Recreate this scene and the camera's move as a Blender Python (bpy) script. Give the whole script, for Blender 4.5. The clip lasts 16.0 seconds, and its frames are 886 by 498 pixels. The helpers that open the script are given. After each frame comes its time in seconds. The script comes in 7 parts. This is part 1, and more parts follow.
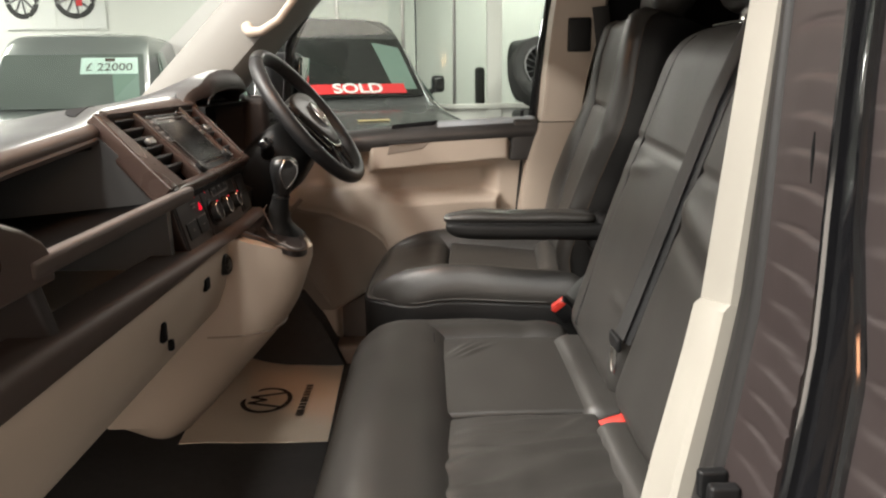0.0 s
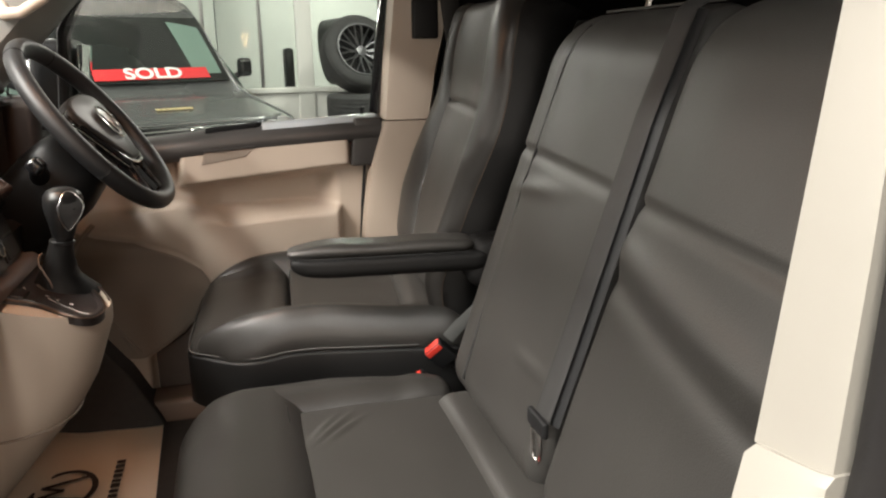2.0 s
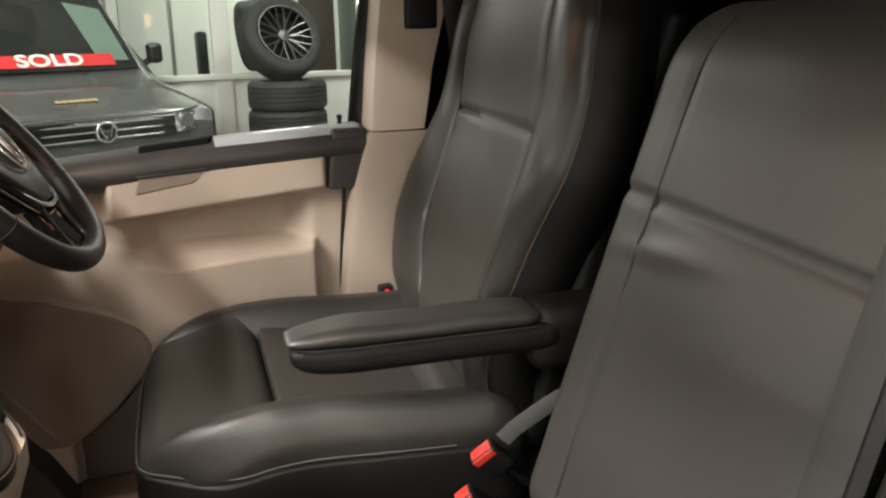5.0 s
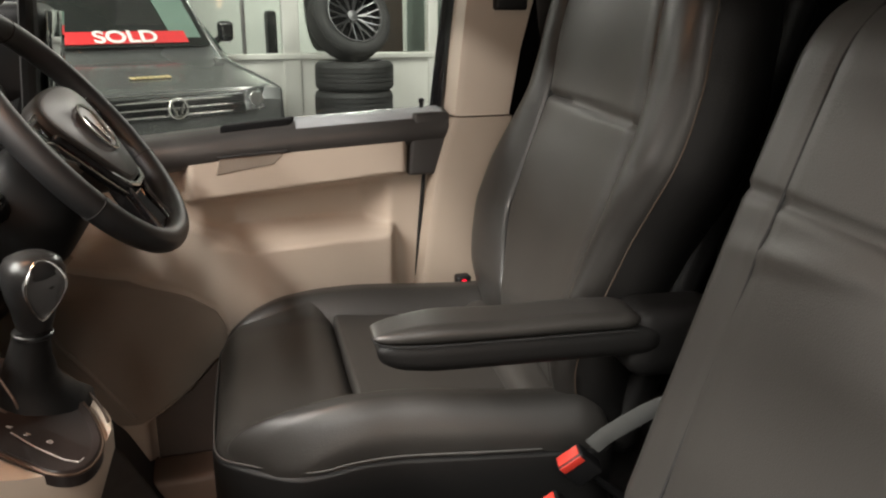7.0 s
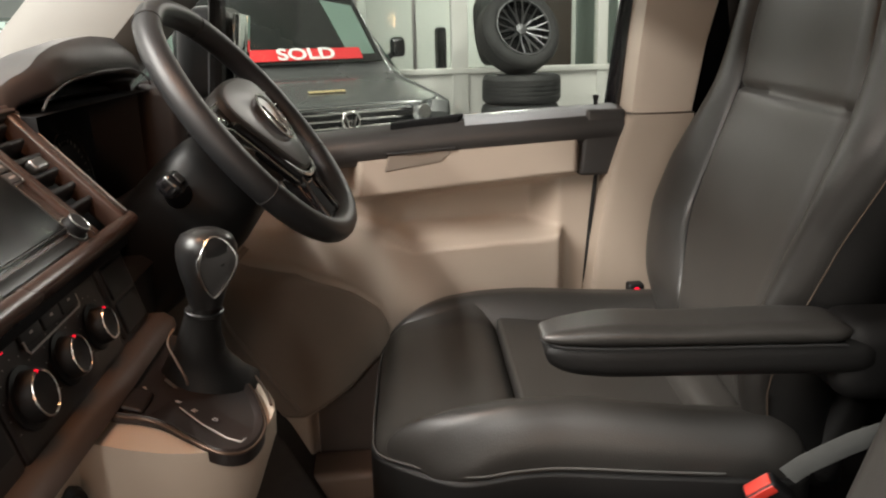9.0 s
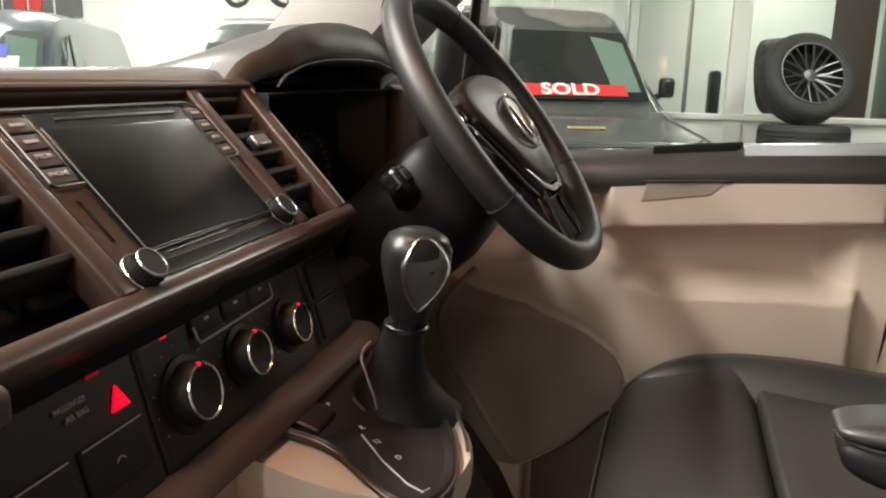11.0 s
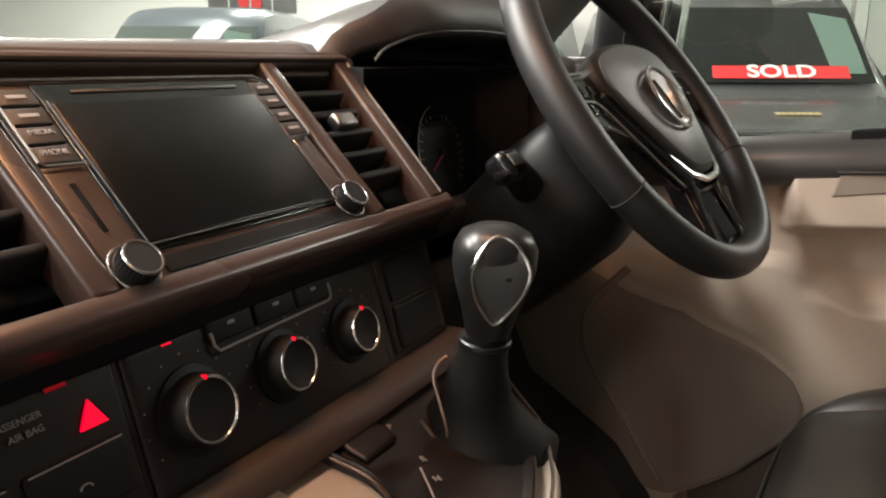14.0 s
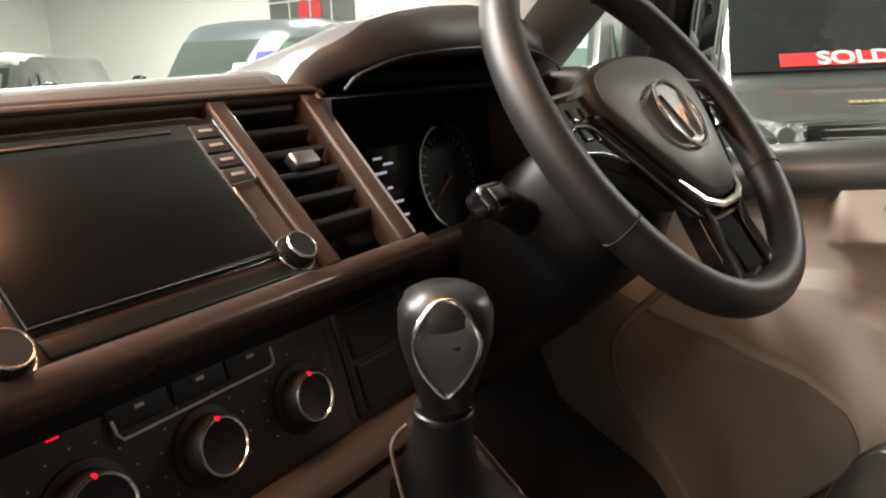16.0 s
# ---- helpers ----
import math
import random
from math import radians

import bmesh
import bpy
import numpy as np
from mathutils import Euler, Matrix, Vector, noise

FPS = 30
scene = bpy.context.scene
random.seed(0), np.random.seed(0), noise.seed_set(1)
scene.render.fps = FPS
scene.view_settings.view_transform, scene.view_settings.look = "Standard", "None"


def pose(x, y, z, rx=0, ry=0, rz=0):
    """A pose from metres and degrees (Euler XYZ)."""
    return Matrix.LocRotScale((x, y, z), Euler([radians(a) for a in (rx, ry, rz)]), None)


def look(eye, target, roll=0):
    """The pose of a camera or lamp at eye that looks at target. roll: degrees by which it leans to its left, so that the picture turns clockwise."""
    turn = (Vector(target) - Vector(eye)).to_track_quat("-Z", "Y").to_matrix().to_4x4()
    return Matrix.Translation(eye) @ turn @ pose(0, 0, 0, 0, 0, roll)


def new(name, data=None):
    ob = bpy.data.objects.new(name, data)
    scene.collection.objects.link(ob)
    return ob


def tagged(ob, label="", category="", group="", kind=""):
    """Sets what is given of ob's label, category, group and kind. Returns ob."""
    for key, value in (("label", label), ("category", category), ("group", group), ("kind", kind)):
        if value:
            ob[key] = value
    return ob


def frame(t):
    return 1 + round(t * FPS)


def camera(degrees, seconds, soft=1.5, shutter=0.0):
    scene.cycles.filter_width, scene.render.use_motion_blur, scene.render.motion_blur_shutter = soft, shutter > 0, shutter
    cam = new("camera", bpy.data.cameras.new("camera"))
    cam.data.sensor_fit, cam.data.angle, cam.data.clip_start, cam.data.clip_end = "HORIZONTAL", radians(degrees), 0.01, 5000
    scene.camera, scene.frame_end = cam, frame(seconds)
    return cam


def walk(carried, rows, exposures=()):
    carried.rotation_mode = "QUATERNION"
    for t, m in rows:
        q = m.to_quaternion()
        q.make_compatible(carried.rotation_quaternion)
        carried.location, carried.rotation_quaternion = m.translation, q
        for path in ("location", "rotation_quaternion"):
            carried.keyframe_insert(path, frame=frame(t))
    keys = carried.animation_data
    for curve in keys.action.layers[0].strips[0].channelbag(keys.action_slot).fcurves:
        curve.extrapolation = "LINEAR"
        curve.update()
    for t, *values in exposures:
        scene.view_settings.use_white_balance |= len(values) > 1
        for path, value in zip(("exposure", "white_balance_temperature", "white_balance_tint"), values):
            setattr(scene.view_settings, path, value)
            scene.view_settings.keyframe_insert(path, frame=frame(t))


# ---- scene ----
cam = camera(59.1, 16.0, soft=2.2)
PATH = [
    (0, (0.013, -1.583, 1.364), (0.037, 0.369, 0.929), -0.7),
    (0.5, (0.023, -1.507, 1.381), (0.074, 0.446, 0.95), -0.7),
    (1, (0.052, -1.425, 1.387), (0.169, 0.523, 0.951), -0.9),
    (1.5, (0.021, -1.313, 1.389), (0.315, 0.611, 0.927), -0.6),
    (2, (-0.032, -1.228, 1.396), (0.454, 0.648, 0.903), -1.0),
    (2.5, (-0.077, -1.157, 1.398), (0.587, 0.655, 0.873), -1.0),
    (3, (-0.112, -1.088, 1.405), (0.653, 0.683, 0.878), -1.2),
    (3.5, (-0.119, -1.015, 1.407), (0.657, 0.754, 0.888), -1.5),
    (4, (-0.1, -0.915, 1.412), (0.611, 0.881, 0.894), -1.5),
    (6.5, (-0.114, -0.717, 1.424), (0.552, 1.079, 0.851), -0.2),
    (7, (-0.13, -0.713, 1.419), (0.421, 1.121, 0.842), 0.0),
    (7.5, (-0.135, -0.702, 1.419), (0.286, 1.166, 0.84), -0.2),
    (8, (-0.136, -0.694, 1.417), (0.204, 1.195, 0.853), -0.1),
    (8.5, (-0.143, -0.685, 1.403), (0.131, 1.218, 0.852), -0.4),
    (9, (-0.133, -0.662, 1.375), (0.021, 1.26, 0.845), -1.5),
    (9.5, (-0.135, -0.615, 1.33), (-0.16, 1.319, 0.821), -0.9),
    (10, (-0.14, -0.576, 1.325), (-0.333, 1.356, 0.845), 0.6),
    (12.5, (-0.112, -0.433, 1.309), (-0.813, 1.4, 0.921), 0.1),
    (13, (-0.101, -0.412, 1.311), (-0.858, 1.395, 0.908), 0.2),
    (13.5, (-0.1, -0.39, 1.31), (-0.936, 1.376, 0.881), 0.4),
    (14, (-0.094, -0.375, 1.303), (-1.011, 1.342, 0.839), 0.2),
    (14.5, (-0.104, -0.36, 1.295), (-1.087, 1.311, 0.804), -0.5),
    (15, (-0.096, -0.338, 1.301), (-1.13, 1.3, 0.804), -1.2),
    (15.5, (-0.081, -0.307, 1.312), (-1.138, 1.321, 0.831), -2.0),
    (16, (-0.062, -0.274, 1.323), (-1.131, 1.352, 0.862), -2.5),
]
walk(cam, [(t, look(eye, target, roll)) for t, eye, target, roll in PATH], exposures=[(0.0, -0.18), (1.0, -0.12), (2.0, -0.07), (3.0, -0.14), (4.0, -0.16), (7.0, -0.20), (8.5, -0.23), (10.0, -0.18), (12.5, 0.0), (13.5, 0.0), (14.0, -0.01), (14.5, -0.06), (15.0, -0.02), (15.5, 0.05), (16.0, 0.16)])

# ---------- light of the showroom ----------
world = bpy.data.worlds.new("showroom_air")
world.use_nodes = True
scene.world = world
world.node_tree.nodes["Background"].inputs[0].default_value = (0.86, 0.93, 1.0, 1)
world.node_tree.nodes["Background"].inputs[1].default_value = 0.05


def area_lamp(name, eye, target, sx, sy, watts, colour):
    data = bpy.data.lights.new(name, "AREA")
    data.shape, data.size, data.size_y = "RECTANGLE", sx, sy
    data.energy, data.color = watts, colour
    ob = new(name, data)
    ob.matrix_world = look(eye, target)
    return ob


COOL, WARM = (1.0, 0.965, 0.88), (1.0, 0.62, 0.36)
# Ceiling strips, unseen and added where each area wanted light.
STRIPS = [(-6.2, 7.4, 120), (-2.6, 7.4, 62), (-6.0, 4.2, 85), (-1.6, 4.6, 122), (1.9, 4.4, 115), (1.4, 8.9, 105), (-3.1, -1.2, 330), (-1.9, -0.4, 230), (-1.2, -2.8, 40), (-0.45, -2.7, 70), (-1.8, -3.9, 60), (-10.0, 5.0, 660)]
for lx, ly, watts in STRIPS:
    area_lamp("ceiling_strip_light", (lx, ly, 3.30), (lx, ly, 0), 0.3, 2.4, watts, COOL if ly > 0 else (1.0, 0.96, 0.90))
# No window here: fill added to reach the bench and footwell.
area_lamp("side_window_light", (-1.30, -4.4, 1.45), (-0.2, 0.4, 0.75), 2.0, 1.0, 36, (1.0, 0.88, 0.75))
area_lamp("courtesy_lamp", (-0.40, 0.04, 1.770), (-0.40, 0.041, 0.5), 0.16, 0.10, 2.3, (1.0, 0.46, 0.22))
# Unseen warm source outside the passenger door, added for the orange tint.
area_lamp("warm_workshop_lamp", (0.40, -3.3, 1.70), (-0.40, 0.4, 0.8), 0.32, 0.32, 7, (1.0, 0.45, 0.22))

# ---------- materials ----------


def mat(name, a, b=None, rough=0.5, metal=0.0, scale=30.0, bump=0.0, bscale=300.0, kind="noise", coat=0.0, rvar=0.08, bdist=0.002, spec=0.5):
    m = bpy.data.materials.new(name)
    m.use_nodes = True
    nt = m.node_tree
    bs = nt.nodes["Principled BSDF"]
    bs.inputs["Metallic"].default_value = metal
    bs.inputs["Coat Weight"].default_value = coat
    bs.inputs["Coat Roughness"].default_value = 0.08 if rough < 0.4 else 0.30
    bs.inputs["Specular IOR Level"].default_value = spec
    b = b or tuple(v * 0.8 for v in a)
    tc = nt.nodes.new("ShaderNodeTexCoord")
    n1 = nt.nodes.new("ShaderNodeTexNoise")
    n1.inputs["Scale"].default_value = scale
    n1.inputs["Detail"].default_value = 5
    nt.links.new(tc.outputs["Object"], n1.inputs["Vector"])
    mix = nt.nodes.new("ShaderNodeMix")
    mix.data_type = "RGBA"
    mix.inputs[6].default_value, mix.inputs[7].default_value = (*a, 1), (*b, 1)
    nt.links.new(n1.outputs["Fac"], mix.inputs[0])
    nt.links.new(mix.outputs[2], bs.inputs["Base Color"])
    n2 = nt.nodes.new("ShaderNodeTexNoise")
    n2.inputs["Scale"].default_value = scale * 0.23
    n2.inputs["Detail"].default_value = 3
    nt.links.new(tc.outputs["Object"], n2.inputs["Vector"])
    mr = nt.nodes.new("ShaderNodeMapRange")
    mr.inputs[3].default_value, mr.inputs[4].default_value = max(0.02, rough - rvar), min(1, rough + rvar)
    nt.links.new(n2.outputs["Fac"], mr.inputs[0])
    nt.links.new(mr.outputs[0], bs.inputs["Roughness"])
    if bump:
        if kind == "leather":
            t = nt.nodes.new("ShaderNodeTexVoronoi")
            t.inputs["Scale"].default_value = bscale
            out = t.outputs["Distance"]
        else:
            t = nt.nodes.new("ShaderNodeTexNoise")
            t.inputs["Scale"].default_value = bscale
            t.inputs["Detail"].default_value = 4
            out = t.outputs["Fac"]
        nt.links.new(tc.outputs["Object"], t.inputs["Vector"])
        bp = nt.nodes.new("ShaderNodeBump")
        bp.inputs["Strength"].default_value, bp.inputs["Distance"].default_value = bump, bdist
        nt.links.new(out, bp.inputs["Height"])
        nt.links.new(bp.outputs["Normal"], bs.inputs["Normal"])
    return m


def glow(name, colour, strength):
    m = bpy.data.materials.new(name)
    m.use_nodes = True
    bs = m.node_tree.nodes["Principled BSDF"]
    bs.inputs["Base Color"].default_value = (*colour, 1)
    bs.inputs["Emission Color"].default_value = (*colour, 1)
    bs.inputs["Emission Strength"].default_value = strength
    return m


def pane_glass(name, tint, rough=0.02, clear=0.93):
    """Thin clear glass: mostly straight through, with a weak mirror of its own."""
    m = bpy.data.materials.new(name)
    m.use_nodes = True
    nt = m.node_tree
    nt.nodes.remove(nt.nodes["Principled BSDF"])
    tr, gl, mx = (nt.nodes.new("ShaderNode" + k) for k in ("BsdfTransparent", "BsdfGlossy", "MixShader"))
    tr.inputs[0].default_value = (*tint, 1)
    gl.inputs["Roughness"].default_value = rough
    mx.inputs[0].default_value = 0.02
    nt.links.new(tr.outputs[0], mx.inputs[1])
    nt.links.new(gl.outputs[0], mx.inputs[2])
    nt.links.new(mx.outputs[0], nt.nodes["Material Output"].inputs[0])
    return m


LEATHER = mat("black_leather", (0.0285, 0.0268, 0.0245), (0.022, 0.0207, 0.019), 0.41, coat=0.09, scale=9, bump=0.16, bscale=520, kind="leather", bdist=0.001, rvar=0.10)
LEATHER_SOFT = mat("black_leather_insert", (0.036, 0.0340, 0.0310), (0.028, 0.0264, 0.0241), 0.46, coat=0.08, scale=7, bump=0.18, bscale=560, kind="leather", bdist=0.001, rvar=0.10)
THREAD = mat("grey_stitching", (0.065, 0.062, 0.058), rough=0.7)
SEAM = mat("dark_seam", (0.010, 0.010, 0.010), rough=0.8)
BEIGE = mat("beige_plastic", (0.54, 0.45, 0.365), (0.50, 0.415, 0.337), 0.52, scale=14, bump=0.10, bscale=900, bdist=0.0006)
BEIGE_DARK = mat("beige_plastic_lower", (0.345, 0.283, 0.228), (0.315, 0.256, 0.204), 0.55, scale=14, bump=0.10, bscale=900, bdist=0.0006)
# Cover plastic a touch darker than the card, darkened further for footwell shade.
DIMMED_BEIGE = mat("taupe_plastic", (0.245, 0.202, 0.166), (0.218, 0.180, 0.147), 0.58, scale=14, bump=0.14, bscale=800, bdist=0.0007)
DOOR_BEIGE = mat("beige_door_plastic", (0.455, 0.382, 0.312), (0.42, 0.352, 0.288), 0.52, scale=14, bump=0.10, bscale=900, bdist=0.0006)
CREAM = mat("cream_pillar_trim", (0.36, 0.340, 0.298), (0.335, 0.316, 0.277), 0.50, scale=12, bump=0.06, bscale=700, bdist=0.0006)
DASH = mat("dark_dash_plastic", (0.034, 0.028, 0.026), (0.026, 0.022, 0.021), 0.45, scale=20, bump=0.14, bscale=750, bdist=0.0008)
DASH_TOP = mat("soft_dash_top", (0.086, 0.087, 0.088), (0.072, 0.073, 0.074), 0.34, coat=0.15, scale=25, bump=0.18, bscale=650, bdist=0.0008, spec=0.5)
BOSS = mat("wheel_boss_plastic", (0.022, 0.0215, 0.021), (0.017, 0.0165, 0.016), 0.48, scale=25, bump=0.15, bscale=700, bdist=0.0006)
RIM_LEATHER = mat("black_rim_leather", (0.020, 0.0203, 0.0212), (0.014, 0.0143, 0.015), 0.46, scale=30, bump=0.10, bscale=900, kind="leather", bdist=0.0005)
SILL = mat("dark_sill_plastic", (0.045, 0.042, 0.04), (0.036, 0.034, 0.033), 0.34, scale=20, bump=0.08, bscale=700, bdist=0.0006)
# Black panel, browned for the warm sheen on it.
PANEL = mat("brown_black_panel", (0.0165, 0.0108, 0.0092), (0.0122, 0.0082, 0.0072), 0.40, scale=20, bump=0.06, bscale=900, bdist=0.0004)
BOSS_FACE = mat("grey_airbag_cover", (0.084, 0.087, 0.090), (0.072, 0.0745, 0.077), 0.42, scale=25, bump=0.12, bscale=800, bdist=0.0005)
BAR = mat("brown_bar_plastic", (0.069, 0.049, 0.040), (0.057, 0.040, 0.033), 0.58, scale=20, bump=0.10, bscale=900, bdist=0.0005)
# Dark gloss in itself; the brown stands for warm light it reflects.
DECOR = mat("satin_brown_fascia", (0.064, 0.0400, 0.0320), (0.050, 0.032, 0.026), 0.27, scale=20, bump=0.05, bscale=900, bdist=0.0004)
GLOSS = mat("gloss_black", (0.008, 0.008, 0.009), rough=0.08, scale=8, coat=0.6, rvar=0.03)
BLACK = mat("matt_black_plastic", (0.010, 0.010, 0.0105), (0.007, 0.007, 0.0075), 0.5, scale=20, bump=0.08, bscale=800, bdist=0.0006, spec=0.3)
STITCH = mat("brown_stitching", (0.085, 0.06, 0.042), rough=0.7)
COWL = mat("black_cowl", (0.006, 0.006, 0.006), rough=0.45, scale=20, bump=0.08, bscale=800, bdist=0.0006, spec=0.22)
# Near black, for recesses and gaps whose shade it carries.
VOID = mat("black_recess", (0.006, 0.006, 0.0065), rough=0.8, spec=0.15)
CHROME = mat("satin_chrome", (0.72, 0.70, 0.68), rough=0.20, metal=1.0, rvar=0.05)
BADGE = mat("bright_badge_metal", (0.42, 0.42, 0.43), (0.30, 0.30, 0.31), 0.38, metal=0.25, scale=200)
SATIN_BLACK = mat("satin_black", (0.010, 0.0095, 0.009), rough=0.30, scale=12, spec=0.4)
SILVER = mat("satin_silver", (0.45, 0.44, 0.43), rough=0.32, metal=1.0)
RUBBER = mat("rubber_seal", (0.017, 0.0155, 0.015), (0.012, 0.011, 0.011), 0.55, scale=18, bump=0.08, bscale=300)
MAUVE = mat("brown_body_paint", (0.035, 0.026, 0.0255), (0.029, 0.022, 0.0213), 0.46, scale=6, bump=0.05, bscale=60)
CARPET = mat("dark_carpet", (0.056, 0.052, 0.050), (0.034, 0.032, 0.031), 0.95, scale=60, bump=0.6, bscale=900, bdist=0.002)
PAPER = mat("brown_paper", (0.88, 0.76, 0.62), (0.84, 0.70, 0.56), 0.32, scale=8, bump=0.15, bscale=120, bdist=0.001)
INK = mat("dark_print", (0.05, 0.035, 0.028), rough=0.8)
RED_PLASTIC = mat("red_release_button", (0.62, 0.045, 0.03), rough=0.38)
SILL_SHEEN = mat("pale_sill_top", (0.37, 0.39, 0.41), (0.32, 0.335, 0.35), 0.25, scale=9, bump=0.06, bscale=500, bdist=0.0005)
WEBBING = mat("grey_belt_webbing", (0.020, 0.019, 0.018), (0.014, 0.0135, 0.013), 0.62, scale=40, bump=0.35, bscale=900, bdist=0.0006)
HEADLINER = mat("pale_headliner", (0.30, 0.285, 0.265), rough=0.9, bump=0.3, bscale=500)
SCREEN = mat("dark_screen_glass", (0.006, 0.006, 0.006), rough=0.22, scale=5, rvar=0.03, spec=0.30)
RED_GLOW = glow("red_backlight", (1.0, 0.0, 0.03), 1.0)
DIM_RED = glow("dim_red_backlight", (0.6, 0.0, 0.01), 0.12)
WHITE_GLOW = glow("display_white", (0.70, 0.66, 0.85), 0.4)
PRINT_GREY = mat("grey_print", (0.36, 0.33, 0.31), rough=0.6)
CLEAR = pane_glass("clear_glass", (0.93, 0.96, 0.94))
WALL = mat("white_wall_paint", (0.80, 0.80, 0.77), (0.76, 0.76, 0.73), 0.7, scale=1.2, bump=0.04, bscale=80)
PARTITION = mat("white_gloss_frame", (0.80, 0.79, 0.75), (0.76, 0.75, 0.71), 0.4, scale=3)
FLOOR = mat("grey_floor_paint", (0.30, 0.30, 0.30), (0.24, 0.24, 0.24), 0.25, scale=1.5)
TYRE = mat("tyre_rubber", (0.030, 0.030, 0.030), (0.022, 0.022, 0.022), 0.7, scale=25, bump=0.2, bscale=200)
ALLOY_BLACK = mat("dark_alloy", (0.13, 0.13, 0.135), rough=0.36, metal=0.8)
VAN_GREY = mat("dark_grey_car_paint", (0.105, 0.108, 0.108), (0.095, 0.098, 0.098), 0.26, metal=0.3, scale=3, coat=0.7)
VAN_BLUE = mat("slate_blue_car_paint", (0.145, 0.165, 0.190), (0.13, 0.15, 0.175), 0.32, metal=0.3, scale=3, coat=0.7)
VAN_WHITE = mat("pale_car_paint", (0.15, 0.165, 0.16), (0.135, 0.15, 0.145), 0.32, metal=0.2, scale=3, coat=0.7)
CAR_GLASS = mat("dark_vehicle_glass", (0.018, 0.020, 0.019), rough=0.06, scale=3, rvar=0.02)
PALE_GLASS = mat("pale_vehicle_glass", (0.11, 0.13, 0.12), rough=0.06, scale=3, rvar=0.02)
GREEN_GLASS = mat("pale_side_glass", (0.17, 0.25, 0.21), rough=0.08, scale=3, rvar=0.02)
# Matt black leather, darkened further for the shade beside and between the seats.
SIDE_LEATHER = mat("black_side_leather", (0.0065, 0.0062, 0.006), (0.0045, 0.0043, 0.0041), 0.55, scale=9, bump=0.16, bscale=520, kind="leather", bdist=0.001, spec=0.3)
SOLD_RED = mat("red_banner", (0.72, 0.03, 0.035), rough=0.5)
WHITE = mat("white_print", (0.85, 0.85, 0.84), rough=0.5)
BLUE_PRINT = mat("blue_print", (0.06, 0.07, 0.55), rough=0.5)
GREEN_CARD = mat("pale_green_card", (0.55, 0.72, 0.66), rough=0.6)
LAMP_LENS = mat("headlamp_lens", (0.42, 0.43, 0.44), (0.10, 0.10, 0.11), 0.12, metal=0.9, scale=25, bump=1.0, bscale=30, bdist=0.05)
DARK_WOOD = mat("dark_brown_door", (0.07, 0.045, 0.035), (0.05, 0.032, 0.025), 0.5, scale=6)
DARK_POSTER = mat("dark_poster", (0.06, 0.06, 0.06), (0.16, 0.16, 0.16), 0.5, scale=6)

# ---------- mesh building ----------


